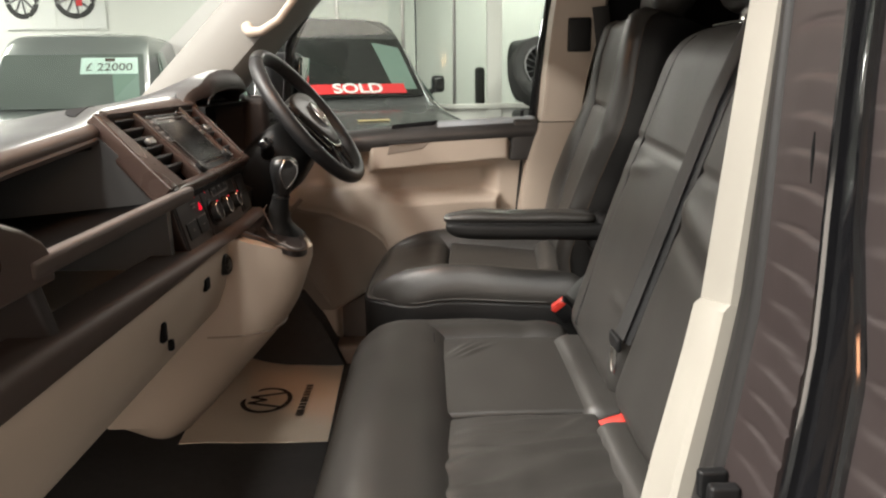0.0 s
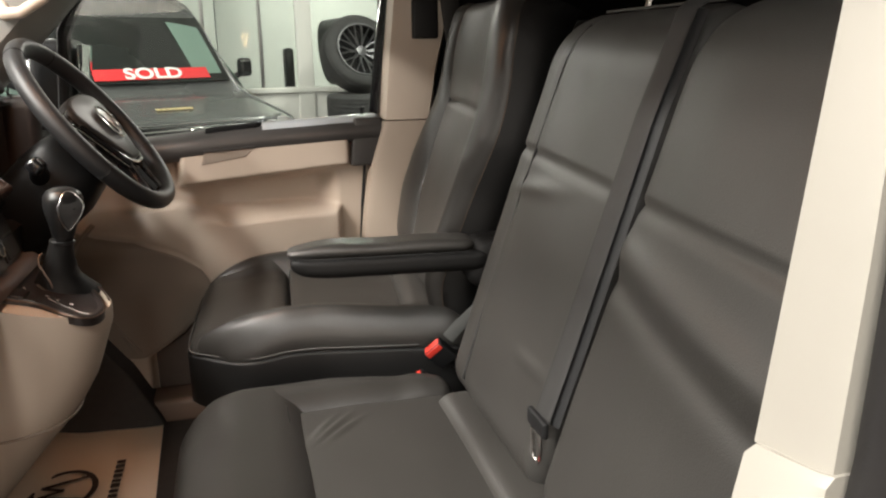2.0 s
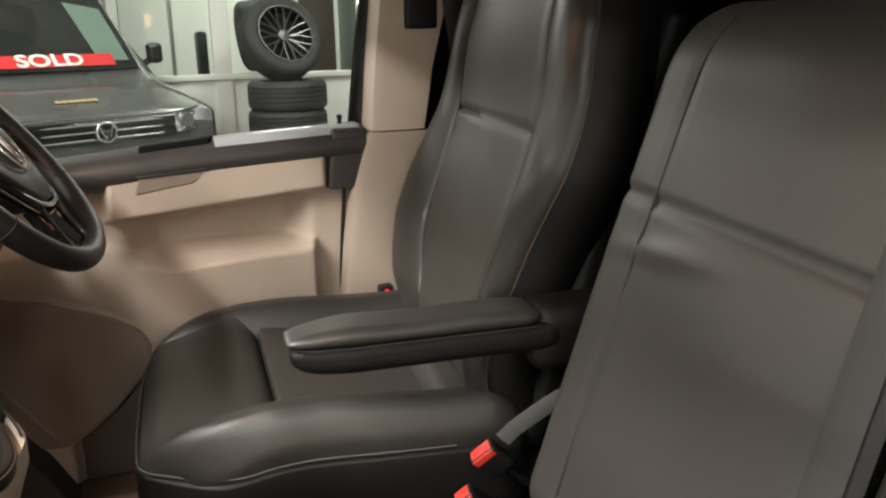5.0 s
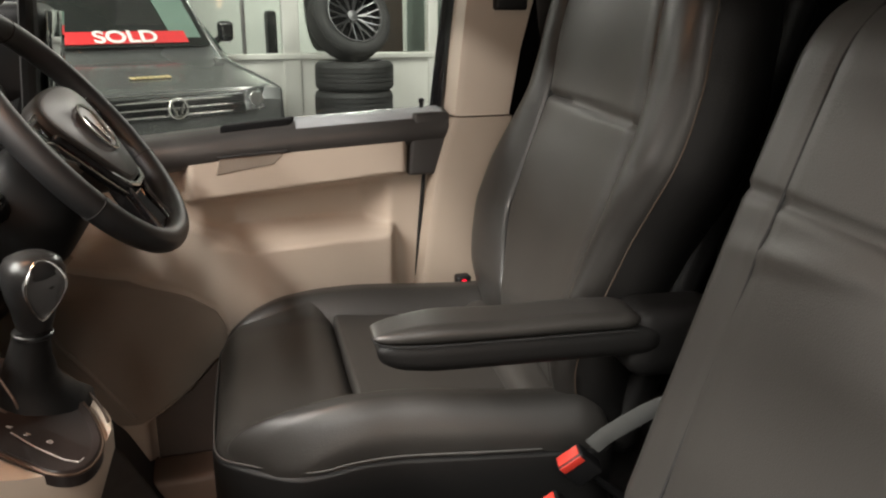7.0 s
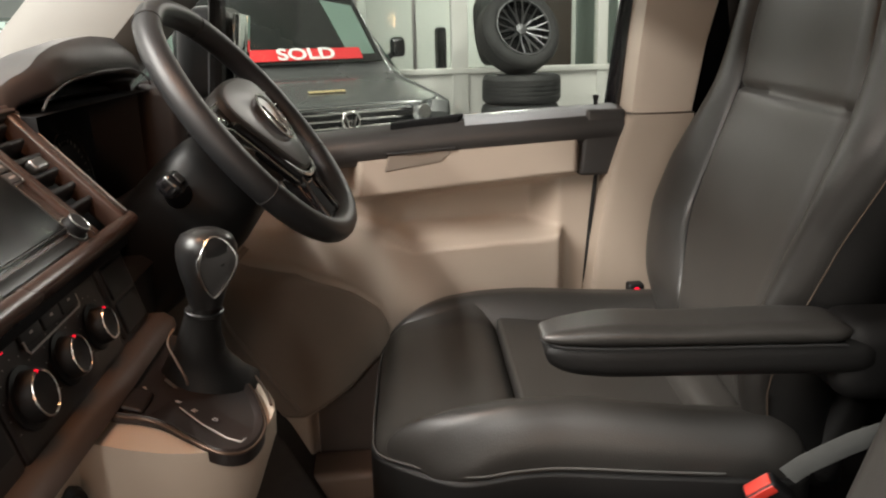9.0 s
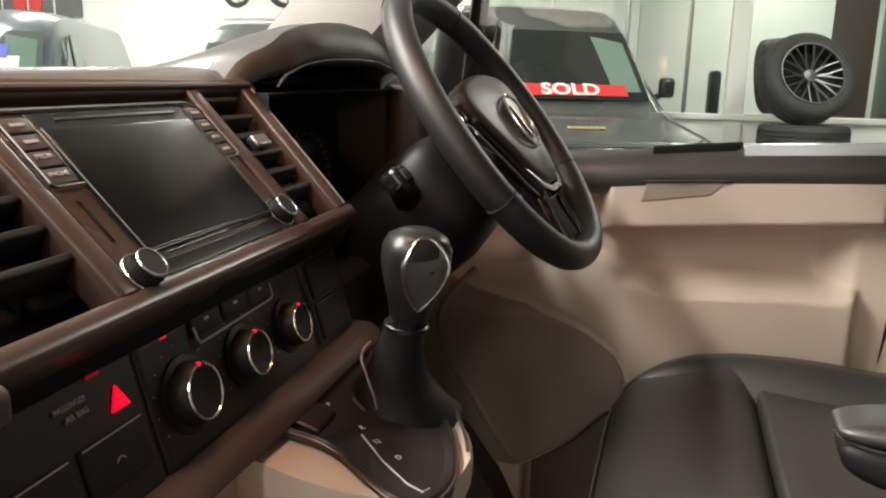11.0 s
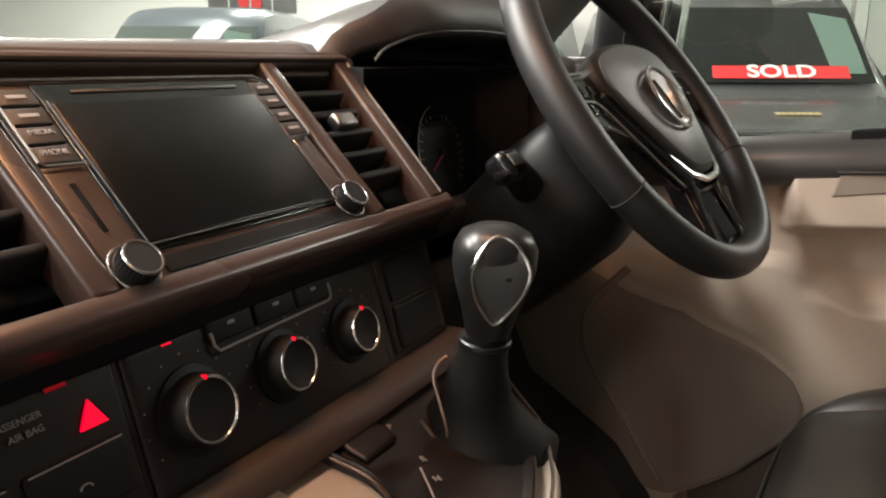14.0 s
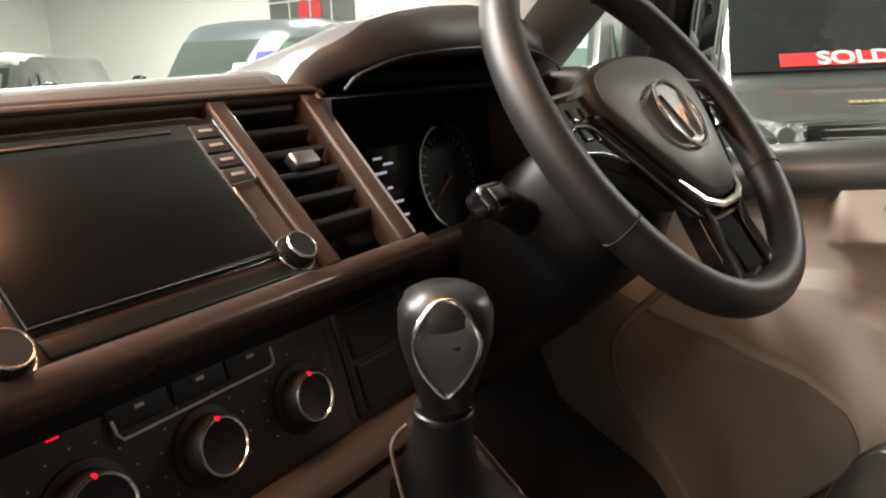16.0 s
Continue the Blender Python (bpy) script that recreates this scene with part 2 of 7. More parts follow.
class Geo:
    def __init__(self):
        self.v, self.f = [], []

    def add(self, v, f, fn=None):
        o = len(self.v)
        self.v += [tuple(fn(*p)) if fn else tuple(p) for p in v]
        self.f += [tuple(i + o for i in q) for q in f]
        return self

    def rbox(self, lo, hi, r, m=(4, 4, 4), k=3, fn=None):
        """A box with rounded edges; r one radius or three, m cells along each side, k cells over an edge."""
        r = [r] * 3 if isinstance(r, (int, float)) else list(r)
        ax = []
        for a in range(3):
            rr = r[a] = min(r[a], (hi[a] - lo[a]) * 0.499)
            s = [lo[a] + rr * (1 - math.cos(i / k * math.pi / 2)) * 0 + rr * i / k for i in range(k)]
            s += [lo[a] + rr + (hi[a] - lo[a] - 2 * rr) * i / m[a] for i in range(m[a] + 1)]
            s += [hi[a] - rr + rr * (i + 1) / k for i in range(k)]
            ax.append(s)
        n = [len(s) - 1 for s in ax]
        idx, v, f = {}, [], []

        def vert(i, j, l):
            key = (i, j, l)
            if key not in idx:
                p = (ax[0][i], ax[1][j], ax[2][l])
                q = [min(max(p[a], lo[a] + r[a]), hi[a] - r[a]) for a in range(3)]
                d = [(p[a] - q[a]) / r[a] for a in range(3)]
                d = [math.tan(x * math.pi / 4) for x in d]
                w = math.sqrt(sum(x * x for x in d)) or 1
                idx[key] = len(v)
                v.append([q[a] + d[a] / w * r[a] for a in range(3)])
            return idx[key]
        for a in range(3):
            b, c = (a + 1) % 3, (a + 2) % 3
            for side in (0, n[a]):
                for i in range(n[b]):
                    for j in range(n[c]):
                        q = []
                        for di, dj in ((0, 0), (1, 0), (1, 1), (0, 1)):
                            key = [0, 0, 0]
                            key[a], key[b], key[c] = side, i + di, j + dj
                            q.append(vert(*key))
                        f.append(q if side else q[::-1])
        return self.add(v, f, fn)

    def box(self, lo, hi, fn=None):
        x, y, z = zip(lo, hi)
        v = [(x[i], y[j], z[k]) for i in (0, 1) for j in (0, 1) for k in (0, 1)]
        f = [(0, 1, 3, 2), (4, 6, 7, 5), (0, 4, 5, 1), (2, 3, 7, 6), (0, 2, 6, 4), (1, 5, 7, 3)]
        return self.add(v, f, fn)

    def loft(self, rings, cap=True, closed=True, fn=None):
        n = len(rings[0])
        v = [p for ring in rings for p in ring]
        f = []
        for a in range(len(rings) - 1):
            for i in range(n if closed else n - 1):
                j = (i + 1) % n
                f.append((a * n + i, a * n + j, (a + 1) * n + j, (a + 1) * n + i))
        if cap:
            f.append(tuple(range(n))[::-1])
            f.append(tuple((len(rings) - 1) * n + i for i in range(n)))
        return self.add(v, f, fn)

    def prism(self, pts, axis, lo, hi, fn=None):
        """A flat outline pushed along an axis: outline in the two other coordinates, in order."""
        def at(p, h):
            return {"x": (h, *p), "y": (p[0], h, p[1]), "z": (*p, h)}[axis]
        return self.loft([[at(p, lo) for p in pts], [at(p, hi) for p in pts]], fn=fn)

    def tube(self, path, rad, n=10, closed=False, squash=1.0, up=None, fn=None):
        """A round (or flattened) bar along a path; rad a number or one for each point."""
        P = [Vector(p) for p in path]
        k = len(P)
        rads = [rad] * k if isinstance(rad, (int, float)) else rad
        rings, prev = [], Vector(up) if up else None
        for i in range(k):
            t = (P[(i + 1) % k] - P[i - 1]) if closed else (P[min(i + 1, k - 1)] - P[max(i - 1, 0)])
            t.normalize()
            if prev is None:
                prev = t.orthogonal()
            a = (prev - t * prev.dot(t)).normalized()
            prev = Vector(up) if up else a
            b = t.cross(a)
            rings.append([tuple(P[i] + rads[i] * (math.cos(2 * math.pi * j / n) * a * squash + math.sin(2 * math.pi * j / n) * b)) for j in range(n)])
        if closed:
            rings.append(rings[0])
        return self.loft(rings, cap=not closed, fn=fn)

    def lathe(self, prof, origin, axis, n=24, fn=None):
        """A turned shape: (radius, height) pairs round an axis."""
        q = Vector(axis).to_track_quat("Z", "Y")
        o = Vector(origin)
        rings = [[tuple(o + q @ Vector((r * math.cos(2 * math.pi * j / n), r * math.sin(2 * math.pi * j / n), h))) for j in range(n)] for r, h in prof]
        return self.loft(rings, cap=False, fn=fn)

    def sheet(self, point, nu, nv, thick):
        """A thin solid sheet; point(u, v) gives the face and, with thick, its back by the offset vector."""
        t = Vector(thick)
        front = [tuple(point(i / nu, j / nv)) for i in range(nu + 1) for j in range(nv + 1)]
        back = [tuple(Vector(p) + t) for p in front]
        o = len(front)
        f = []

        def at(i, j):
            return i * (nv + 1) + j
        for i in range(nu):
            for j in range(nv):
                q = (at(i, j), at(i + 1, j), at(i + 1, j + 1), at(i, j + 1))
                f += [q, tuple(o + k for k in q[::-1])]
        rim = [at(i, 0) for i in range(nu)] + [at(nu, j) for j in range(nv)] + [at(i, nv) for i in range(nu, 0, -1)] + [at(0, j) for j in range(nv, 0, -1)]
        for a, b in zip(rim, rim[1:] + rim[:1]):
            f.append((b, a, o + a, o + b))
        return self.add(front + back, f)


def part(name, geo, material, parent=None, label="", bevel=0.0, angle=38):
    me = bpy.data.meshes.new(name)
    me.from_pydata(geo.v, [], geo.f)
    bm = bmesh.new()
    bm.from_mesh(me)
    bmesh.ops.remove_doubles(bm, verts=bm.verts, dist=1e-6)
    bmesh.ops.recalc_face_normals(bm, faces=bm.faces)
    bm.to_mesh(me)
    bm.free()
    me.materials.append(material)
    me.polygons.foreach_set("use_smooth", [True] * len(me.polygons))
    me.set_sharp_from_angle(angle=radians(angle))
    ob = new(name, me)
    if parent:
        ob.parent = parent
        ob.matrix_parent_inverse = base_of(parent).inverted()
    if bevel:
        b = ob.modifiers.new("edge", "BEVEL")
        b.width, b.segments, b.limit_method, b.angle_limit = bevel, 2, "ANGLE", radians(40)
        b.harden_normals = True
    if label:
        tagged(ob, label)
    return ob


def base_of(ob):
    m = Matrix.Identity(4)
    chain = []
    while ob:
        chain.append(ob)
        ob = ob.parent
    for o in reversed(chain):
        m = m @ (o.matrix_parent_inverse @ o.matrix_basis if o.parent else o.matrix_basis)
    return m


def thing(name, at, label, category, group="", kind=""):
    ob = new(name)
    ob.empty_display_size = 0.05
    ob.matrix_basis = Matrix.Translation(at)
    return tagged(ob, label, category, group, kind)


def solo(name, geo, material, label, category, group="", kind="", bevel=0.0):
    return tagged(part(name, geo, material, None, "", bevel), label, category, group, kind)


def words(name, body, size, m, material, parent, label="", depth=0.0004, align="CENTER", bold=0.0):
    """Raised lettering in the built-in font, turned into a mesh; m puts its face in place."""
    cu = bpy.data.curves.new(name, "FONT")
    cu.offset = bold
    cu.body, cu.size, cu.extrude, cu.align_x, cu.align_y = body, size, depth, align, "CENTER"
    tmp = new(name, cu)
    me = bpy.data.meshes.new_from_object(tmp.evaluated_get(bpy.context.evaluated_depsgraph_get()))
    bpy.data.objects.remove(tmp)
    me.materials.clear()
    me.materials.append(material)
    me.transform(m)
    ob = new(name, me)
    if parent:
        ob.parent = parent
        ob.matrix_parent_inverse = base_of(parent).inverted()
    if label:
        tagged(ob, label)
    return ob


def frame_of(o, right, up):
    """The pose with x along right, y along up and z out of the face, at o."""
    r, u = Vector(right).normalized(), Vector(up)
    n = r.cross(u).normalized()
    u = n.cross(r)
    m = Matrix((r, u, n)).transposed().to_4x4()
    m.translation = o
    return m


def smooth(a, b, x):
    t = min(max((x - a) / (b - a), 0), 1)
    return t * t * (3 - 2 * t)


def lerp(pts, x):
    for (x0, y0), (x1, y1) in zip(pts, pts[1:]):
        if x <= x1:
            return y0 + (y1 - y0) * max(0, (x - x0) / (x1 - x0))
    return pts[-1][1]


def groove(x, at, width, depth):
    return -depth * math.exp(-((x - at) / width) ** 2)


def flowing(pts, n=6, closed=False):
    """A smooth run of places through the ones given."""
    P = [Vector(p) for p in pts]
    k, out = len(P), []
    for i in range(k if closed else k - 1):
        a, b, c, d = (P[j % k] if closed else P[min(max(j, 0), k - 1)] for j in (i - 1, i, i + 1, i + 2))
        for q in range(n):
            t = q / n
            out.append(tuple(0.5 * (2 * b + (c - a) * t + (2 * a - 5 * b + 4 * c - d) * t ** 2 + (3 * b - a - 3 * c + d) * t ** 3)))
    return out if closed else out + [tuple(P[-1])]


# ---------- van cab: shell ----------
cab = thing("van_cab", (0.2, 0, 0.3), "dark brown panel van cab with beige trim, parked in a showroom", "van")

g = Geo().rbox((-1.25, -0.80, 0.44), (2.2, 0.86, 0.496), 0.012, (8, 6, 1), 2)
part("floor_pan", g, CARPET, cab, "dark carpeted cab floor")
g = Geo().rbox((-1.30, -0.94, 0.34), (2.2, -0.80, 0.49), 0.02, (4, 1, 1), 2)
part("door_sill", g, BLACK, cab, "black plastic door sill")
part("underbody", Geo().rbox((-1.30, -0.80, 0.20), (2.2, 0.80, 0.44), 0.03, (4, 4, 1), 2), BLACK, cab, "black underbody")
for wx in (-1.05, 1.95):
    for wy in (-0.80, 0.80):
        part("road_wheel", Geo().lathe([(0.0001, -0.105), (0.20, -0.105), (0.22, -0.12), (0.31, -0.12), (0.335, -0.07), (0.335, 0.07), (0.31, 0.12), (0.22, 0.12), (0.20, 0.105), (0.0001, 0.105)], (wx, wy, 0.335), (0, 1, 0), 32), TYRE, cab, "black road wheel")
# roof: shallow crowned sheet over cab and load bay
g = Geo().sheet(lambda u, v: (-0.32 + 2.6 * u, -0.80 + 1.60 * v, 1.90 + 0.035 * (1 - (2 * v - 1) ** 2) - 0.10 * (1 - smooth(0, 0.12, u))), 24, 12, (0, 0, 0.03))
# Lining is unseen; kept pale so it bounces light into the cab.
part("roof", g, HEADLINER, cab, "dark roof lining")
g = Geo().rbox((-0.42, -0.78, 1.80), (-0.26, 0.78, 1.90), 0.03, (2, 6, 1), 3)
part("roof_header", g, HEADLINER, cab)
part("courtesy_light", Geo().rbox((-0.40, -0.04, 1.79), (-0.20, 0.16, 1.805), 0.006, (1, 1, 1), 2), BLACK, cab, "overhead courtesy light housing")
# Unseen bulkhead and sides, near black: added to close off light behind the seats.
g = Geo().box((1.05, -0.86, 0.45), (1.10, 0.86, 1.93))
part("bulkhead", g, VOID, cab, "dark bulkhead behind the seats")
for sy in (-1, 1):
    g = Geo().box((0.44 if sy > 0 else 0.52, sy * 0.86, 0.45), (1.10, sy * 0.90, 1.93))
    part("side_panel", g, VOID, cab)
# scuttle and bonnet ahead of the windscreen
g = Geo().sheet(lambda u, v: (-1.12 - 0.85 * u, -0.86 + 1.72 * v, 1.17 - 0.16 * u - 0.05 * u * u - 0.05 * (2 * v - 1) ** 2), 10, 10, (0, 0, -0.02))
part("bonnet", g, MAUVE, cab, "dark glossy bonnet")
g = Geo().box((-1.14, -0.84, 0.45), (-1.10, 0.84, 1.17))
part("firewall", g, VOID, cab)


def windscreen_point(u, v):
    y = -0.76 + 1.52 * u
    bow = 0.06 * (2 * u - 1) ** 2
    return (-1.10 + 0.72 * v + bow, y * (1 - 0.06 * v), 1.19 + 0.66 * v)


g = Geo().sheet(windscreen_point, 10, 6, (0.004, 0, 0.003))
part("windscreen", g, CLEAR, cab, "clear laminated windscreen").visible_shadow = False
for wy, wl in ((-0.55, 0.62), (0.10, 0.60)):
    g = Geo().tube([(-1.145, wy - wl / 2, 1.21), (-1.15, wy, 1.232), (-1.145, wy + wl / 2, 1.215)], 0.007, 6)
    part("wiper_blade", g, BLACK, cab, "black wiper blade")

# driver-side front pillar with its grab handle
g = Geo()
ringset = []
for t in range(13):
    u = t / 12
    x, z = -0.735 + 0.60 * u, 1.29 + 0.61 * u
    y = 0.80 - 0.05 * u
    w = 0.088 + 0.015 * (1 - u)
    ringset.append([(x - w, y - 0.045, z + 0.02), (x - w * 0.6, y - 0.085, z - 0.01), (x + w * 0.6, y - 0.085, z - 0.03), (x + w, y - 0.03, z - 0.05), (x + w, y + 0.04, z - 0.05), (x - w, y + 0.04, z + 0.02)])
g.loft(ringset)
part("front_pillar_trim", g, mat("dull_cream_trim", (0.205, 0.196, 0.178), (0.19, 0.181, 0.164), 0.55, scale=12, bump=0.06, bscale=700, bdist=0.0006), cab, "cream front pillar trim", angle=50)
g = Geo().tube([(-0.80, 0.76, 1.33), (-0.67, 0.752, 1.462), (-0.49, 0.742, 1.648), (-0.33, 0.738, 1.80)], 0.006, 6)
part("pillar_seal", g, BLACK, cab)
hp = [(-0.50, 0.70, 1.50), (-0.485, 0.665, 1.485), (-0.45, 0.645, 1.487), (-0.40, 0.635, 1.515), (-0.355, 0.635, 1.57), (-0.30, 0.64, 1.64), (-0.26, 0.66, 1.69), (-0.25, 0.70, 1.71)]
g = Geo().tube(hp, [0.018, 0.015, 0.012, 0.011, 0.011, 0.011, 0.013, 0.017], 12)
part("grab_handle", g, BEIGE, cab, "beige grab handle on the front pillar")

# driver-side door pillar
g = Geo()
rings = []
for z, x0, x1 in ((1.225, 0.335, 0.462), (1.35, 0.345, 0.480), (1.52, 0.362, 0.52), (1.75, 0.40, 0.56), (1.90, 0.42, 0.60)):
    yy = 0.765 - 0.05 * (z - 1.225)
    rings.append([(x0, yy + 0.045, z), (x0 + 0.006, yy + 0.008, z), (x0 + 0.02, yy, z), (x1 - 0.01, yy, z), (x1, yy + 0.02, z), (x1, yy + 0.09, z), (x0, yy + 0.09, z)])
g.loft(rings)
part("door_pillar_trim", g, DOOR_BEIGE, cab, "pale beige upper door pillar trim")
g = Geo()
rings = []
for z, x0, x1 in ((0.50, 0.235, 0.42), (0.86, 0.262, 0.42), (0.98, 0.276, 0.43), (1.11, 0.296, 0.445), (1.222, 0.331, 0.466)):
    yy = 0.762
    rings.append([(x0, yy + 0.045, z), (x0 + 0.006, yy + 0.006, z), (x0 + 0.02, yy - 0.002, z), (x1 - 0.01, yy - 0.002, z), (x1, yy + 0.02, z), (x1, yy + 0.09, z), (x0, yy + 0.09, z)])
g.loft(rings)
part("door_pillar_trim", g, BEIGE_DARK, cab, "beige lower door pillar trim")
g = Geo().rbox((0.41, 0.735, 1.425), (0.475, 0.765, 1.52), 0.006, (1, 1, 1), 2)
part("belt_height_slider", g, BLACK, cab, "dark belt height slider")
g = Geo().tube([(0.50, 0.74, 1.55), (0.525, 0.725, 1.35), (0.56, 0.71, 1.10), (0.56, 0.70, 0.80)], 0.024, 8, squash=0.12, up=(0, 1, 0))
part("driver_belt", g, WEBBING, cab, "dark seat belt webbing by the pillar")

def post_x(z):
    return lerp([(0.3, 0.215), (0.80, 0.245), (1.14, 0.305), (1.45, 0.33), (1.92, 0.40)], z)


def post_y(z):
    return lerp([(0.3, -0.852), (1.1, -0.843), (1.4, -0.837), (1.92, -0.79)], z)


def seal_w(z):
    return lerp([(0.9, 0.078), (1.05, 0.071), (1.2, 0.063), (1.38, 0.043), (1.92, 0.040)], z)


def gap_w(z):
    return lerp([(0.9, 0.064), (1.16, 0.058), (1.24, 0.037), (1.37, 0.030), (1.92, 0.028)], z)


FOLD_W = 0.088



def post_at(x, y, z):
    """Scales the pillar's outer layers about an early camera position, towards the door opening."""
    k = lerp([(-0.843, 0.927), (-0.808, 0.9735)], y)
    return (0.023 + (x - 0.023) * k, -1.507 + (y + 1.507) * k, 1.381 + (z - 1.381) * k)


# passenger-side door pillar: cream trim, rubber seal, painted shut face
g = Geo()
rings = []
for z, x in ((1.123, 0.289), (1.27, 0.303), (1.43, 0.318), (1.65, 0.35), (1.90, 0.39)):
    zt = 1.381 + (z - 1.381) * 0.927
    lx, ly = 0.2825 + 0.0835 * (zt - 1.14), -0.8254 - 0.044 * (zt - 1.14)
    y = post_y(z)
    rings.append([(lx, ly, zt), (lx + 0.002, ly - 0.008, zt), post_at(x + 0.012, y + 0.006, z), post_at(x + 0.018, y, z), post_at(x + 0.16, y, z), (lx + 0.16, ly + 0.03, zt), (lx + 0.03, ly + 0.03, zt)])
g.loft(rings)
part("door_pillar_trim", g, CREAM, cab, "cream upper door pillar trim", angle=30)
g = Geo()
rings = []
for z, x, y in ((0.55, 0.20, -0.77), (0.80, 0.225, -0.785), (0.95, 0.25, -0.796), (1.08, 0.275, -0.804), (1.128, 0.283, -0.806), (1.135, 0.289, -0.809)):
    rings.append([(x, y, z), (x + 0.003, y - 0.010, z), (x + 0.012, post_y(z) + 0.003, z), (x + 0.018, post_y(z) - 0.003, z), (x + 0.20, post_y(z) - 0.003, z), (x + 0.20, y + 0.01, z), (x + 0.03, y + 0.01, z)])
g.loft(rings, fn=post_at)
part("door_pillar_trim", g, CREAM, cab, "cream lower door pillar trim", angle=30)

zs = [0.40 + 0.05 * i for i in range(31)]
rings = []
for z in zs:
    x, y, w = post_x(z), post_y(z), seal_w(z)
    rings.append([(x + 0.03, y + 0.004, z)] + [(x + dx, y - w * f, z) for dx, f in ((0.016, 0.02), (0.009, 0.12), (0.0075, 0.32), (0.007, 0.55), (0.003, 0.68), (-0.001, 0.80), (-0.001, 0.90), (0.004, 1.0))] + [(x + 0.05, y - w, z), (x + 0.05, y + 0.004, z)])
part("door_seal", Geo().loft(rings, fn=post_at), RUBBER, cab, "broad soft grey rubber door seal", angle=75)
zz = [0.62 + 0.0020 * i for i in range(600)]


def crease(z, k):
    """Thin sunk folds across the strip, unevenly spaced."""
    f = (z * 30.0 + 0.35 * math.sin(z * 11 + k) + 0.18 * math.sin(z * 29)) % 1.0
    deep = 0.6 + 0.4 * math.sin(z * 37 + k)
    return 0.0016 * smooth(0.0, 0.9, f) - 0.0030 * deep * math.exp(-((f - 0.96) / 0.05) ** 2) - 0.0030 * deep * math.exp(-((f + 0.04) / 0.05) ** 2)


rings = []
for z in zz:
    x, y = post_x(z) + 0.004, post_y(z) - seal_w(z)
    ring = [(x + 0.03, y + 0.002, z)]
    for i in range(9):
        t = i / 8
        c = crease(z - 0.007 * (1 - (2 * t - 1) ** 2), 0.6 * t) * smooth(0.05, 0.45, t)
        ring.append((x + 0.004 * t - c, y - FOLD_W * t, z))
    rings.append(ring + [(x + 0.04, y - FOLD_W, z)])
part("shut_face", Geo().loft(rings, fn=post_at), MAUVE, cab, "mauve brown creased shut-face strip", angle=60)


def strip(name, material, label, off, width, dx, zr=zs, hollow=0.0):
    """A smooth upright strip beside the creased face; off and width take the height."""
    rr = []
    for z in zr:
        x, y = post_x(z) + dx, post_y(z) - seal_w(z) - FOLD_W - off(z)
        w = width(z)
        rr.append([(x + 0.03, y, z), (x + 0.002, y, z), (x + hollow, y - w * 0.25, z), (x + hollow, y - w * 0.75, z), (x + 0.002, y - w, z), (x + 0.03, y - w, z)])
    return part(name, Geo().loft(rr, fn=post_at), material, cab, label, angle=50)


strip("edge_gap", VOID, "black shadow gap beside the folds", lambda z: 0.0, lambda z: 0.005 + 0.012 * smooth(1.25, 0.95, z), 0.012)
strip("edge_strip", GLOSS, "dark shiny edge strip", lambda z: 0.005 + 0.012 * smooth(1.25, 0.95, z), lambda z: 0.009, 0.004, hollow=-0.002)
strip("door_edge_strip", GLOSS, "gloss black edge strip", lambda z: 0.014 + 0.012 * smooth(1.25, 0.95, z), gap_w, 0.010, hollow=0.006)
strip("edge_bead", GLOSS, "shiny black bead", lambda z: 0.014 + 0.012 * smooth(1.25, 0.95, z) + gap_w(z), lambda z: 0.008, 0.004, hollow=-0.004)
rings = []
for z in zz:
    x, y = post_x(z) + 0.008, post_y(z) - seal_w(z) - FOLD_W - 0.022 - 0.012 * smooth(1.25, 0.95, z) - gap_w(z)
    ring = [(x + 0.04, y, z)]
    for i in range(6):
        t = i / 5
        ring.append((x - crease(z - 0.006 * t, 2.0) * smooth(0.0, 0.3, t), y - 0.05 * t, z))
    rings.append(ring + [(x + 0.03, y - 0.075, z), (x + 0.3, y - 0.085, z), (x + 0.3, y, z)])
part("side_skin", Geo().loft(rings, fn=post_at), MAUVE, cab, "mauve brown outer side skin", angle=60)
for path in ([(0.3165, -0.967, 1.315), (0.3150, -0.970, 1.30), (0.3125, -0.976, 1.275)],):
    part("seal_slit", Geo().tube(path, [0.0006, 0.0016, 0.0006], 6, fn=post_at), VOID, cab, "small dark slit in the seal")
g = Geo().rbox((0.262, -0.965, 0.955), (0.292, -0.915, 0.972), 0.005, (1, 1, 1), 2, fn=post_at).rbox((0.256, -0.960, 0.972), (0.284, -0.946, 1.000), 0.004, (1, 1, 1), 2, fn=post_at).rbox((0.256, -0.930, 0.972), (0.284, -0.918, 1.000), 0.004, (1, 1, 1), 2, fn=post_at)
part("door_striker", g, BLACK, cab, "dark door striker")

# ---------- driver's door ----------
door = thing("front_door", (0.0, 0.82, 0.55), "closed driver's door with beige card and dark sill", "vehicle door")


def belt_z(x):
    return lerp([(-0.80, 1.155), (-0.30, 1.190), (0.0, 1.216), (0.33, 1.232)], x)


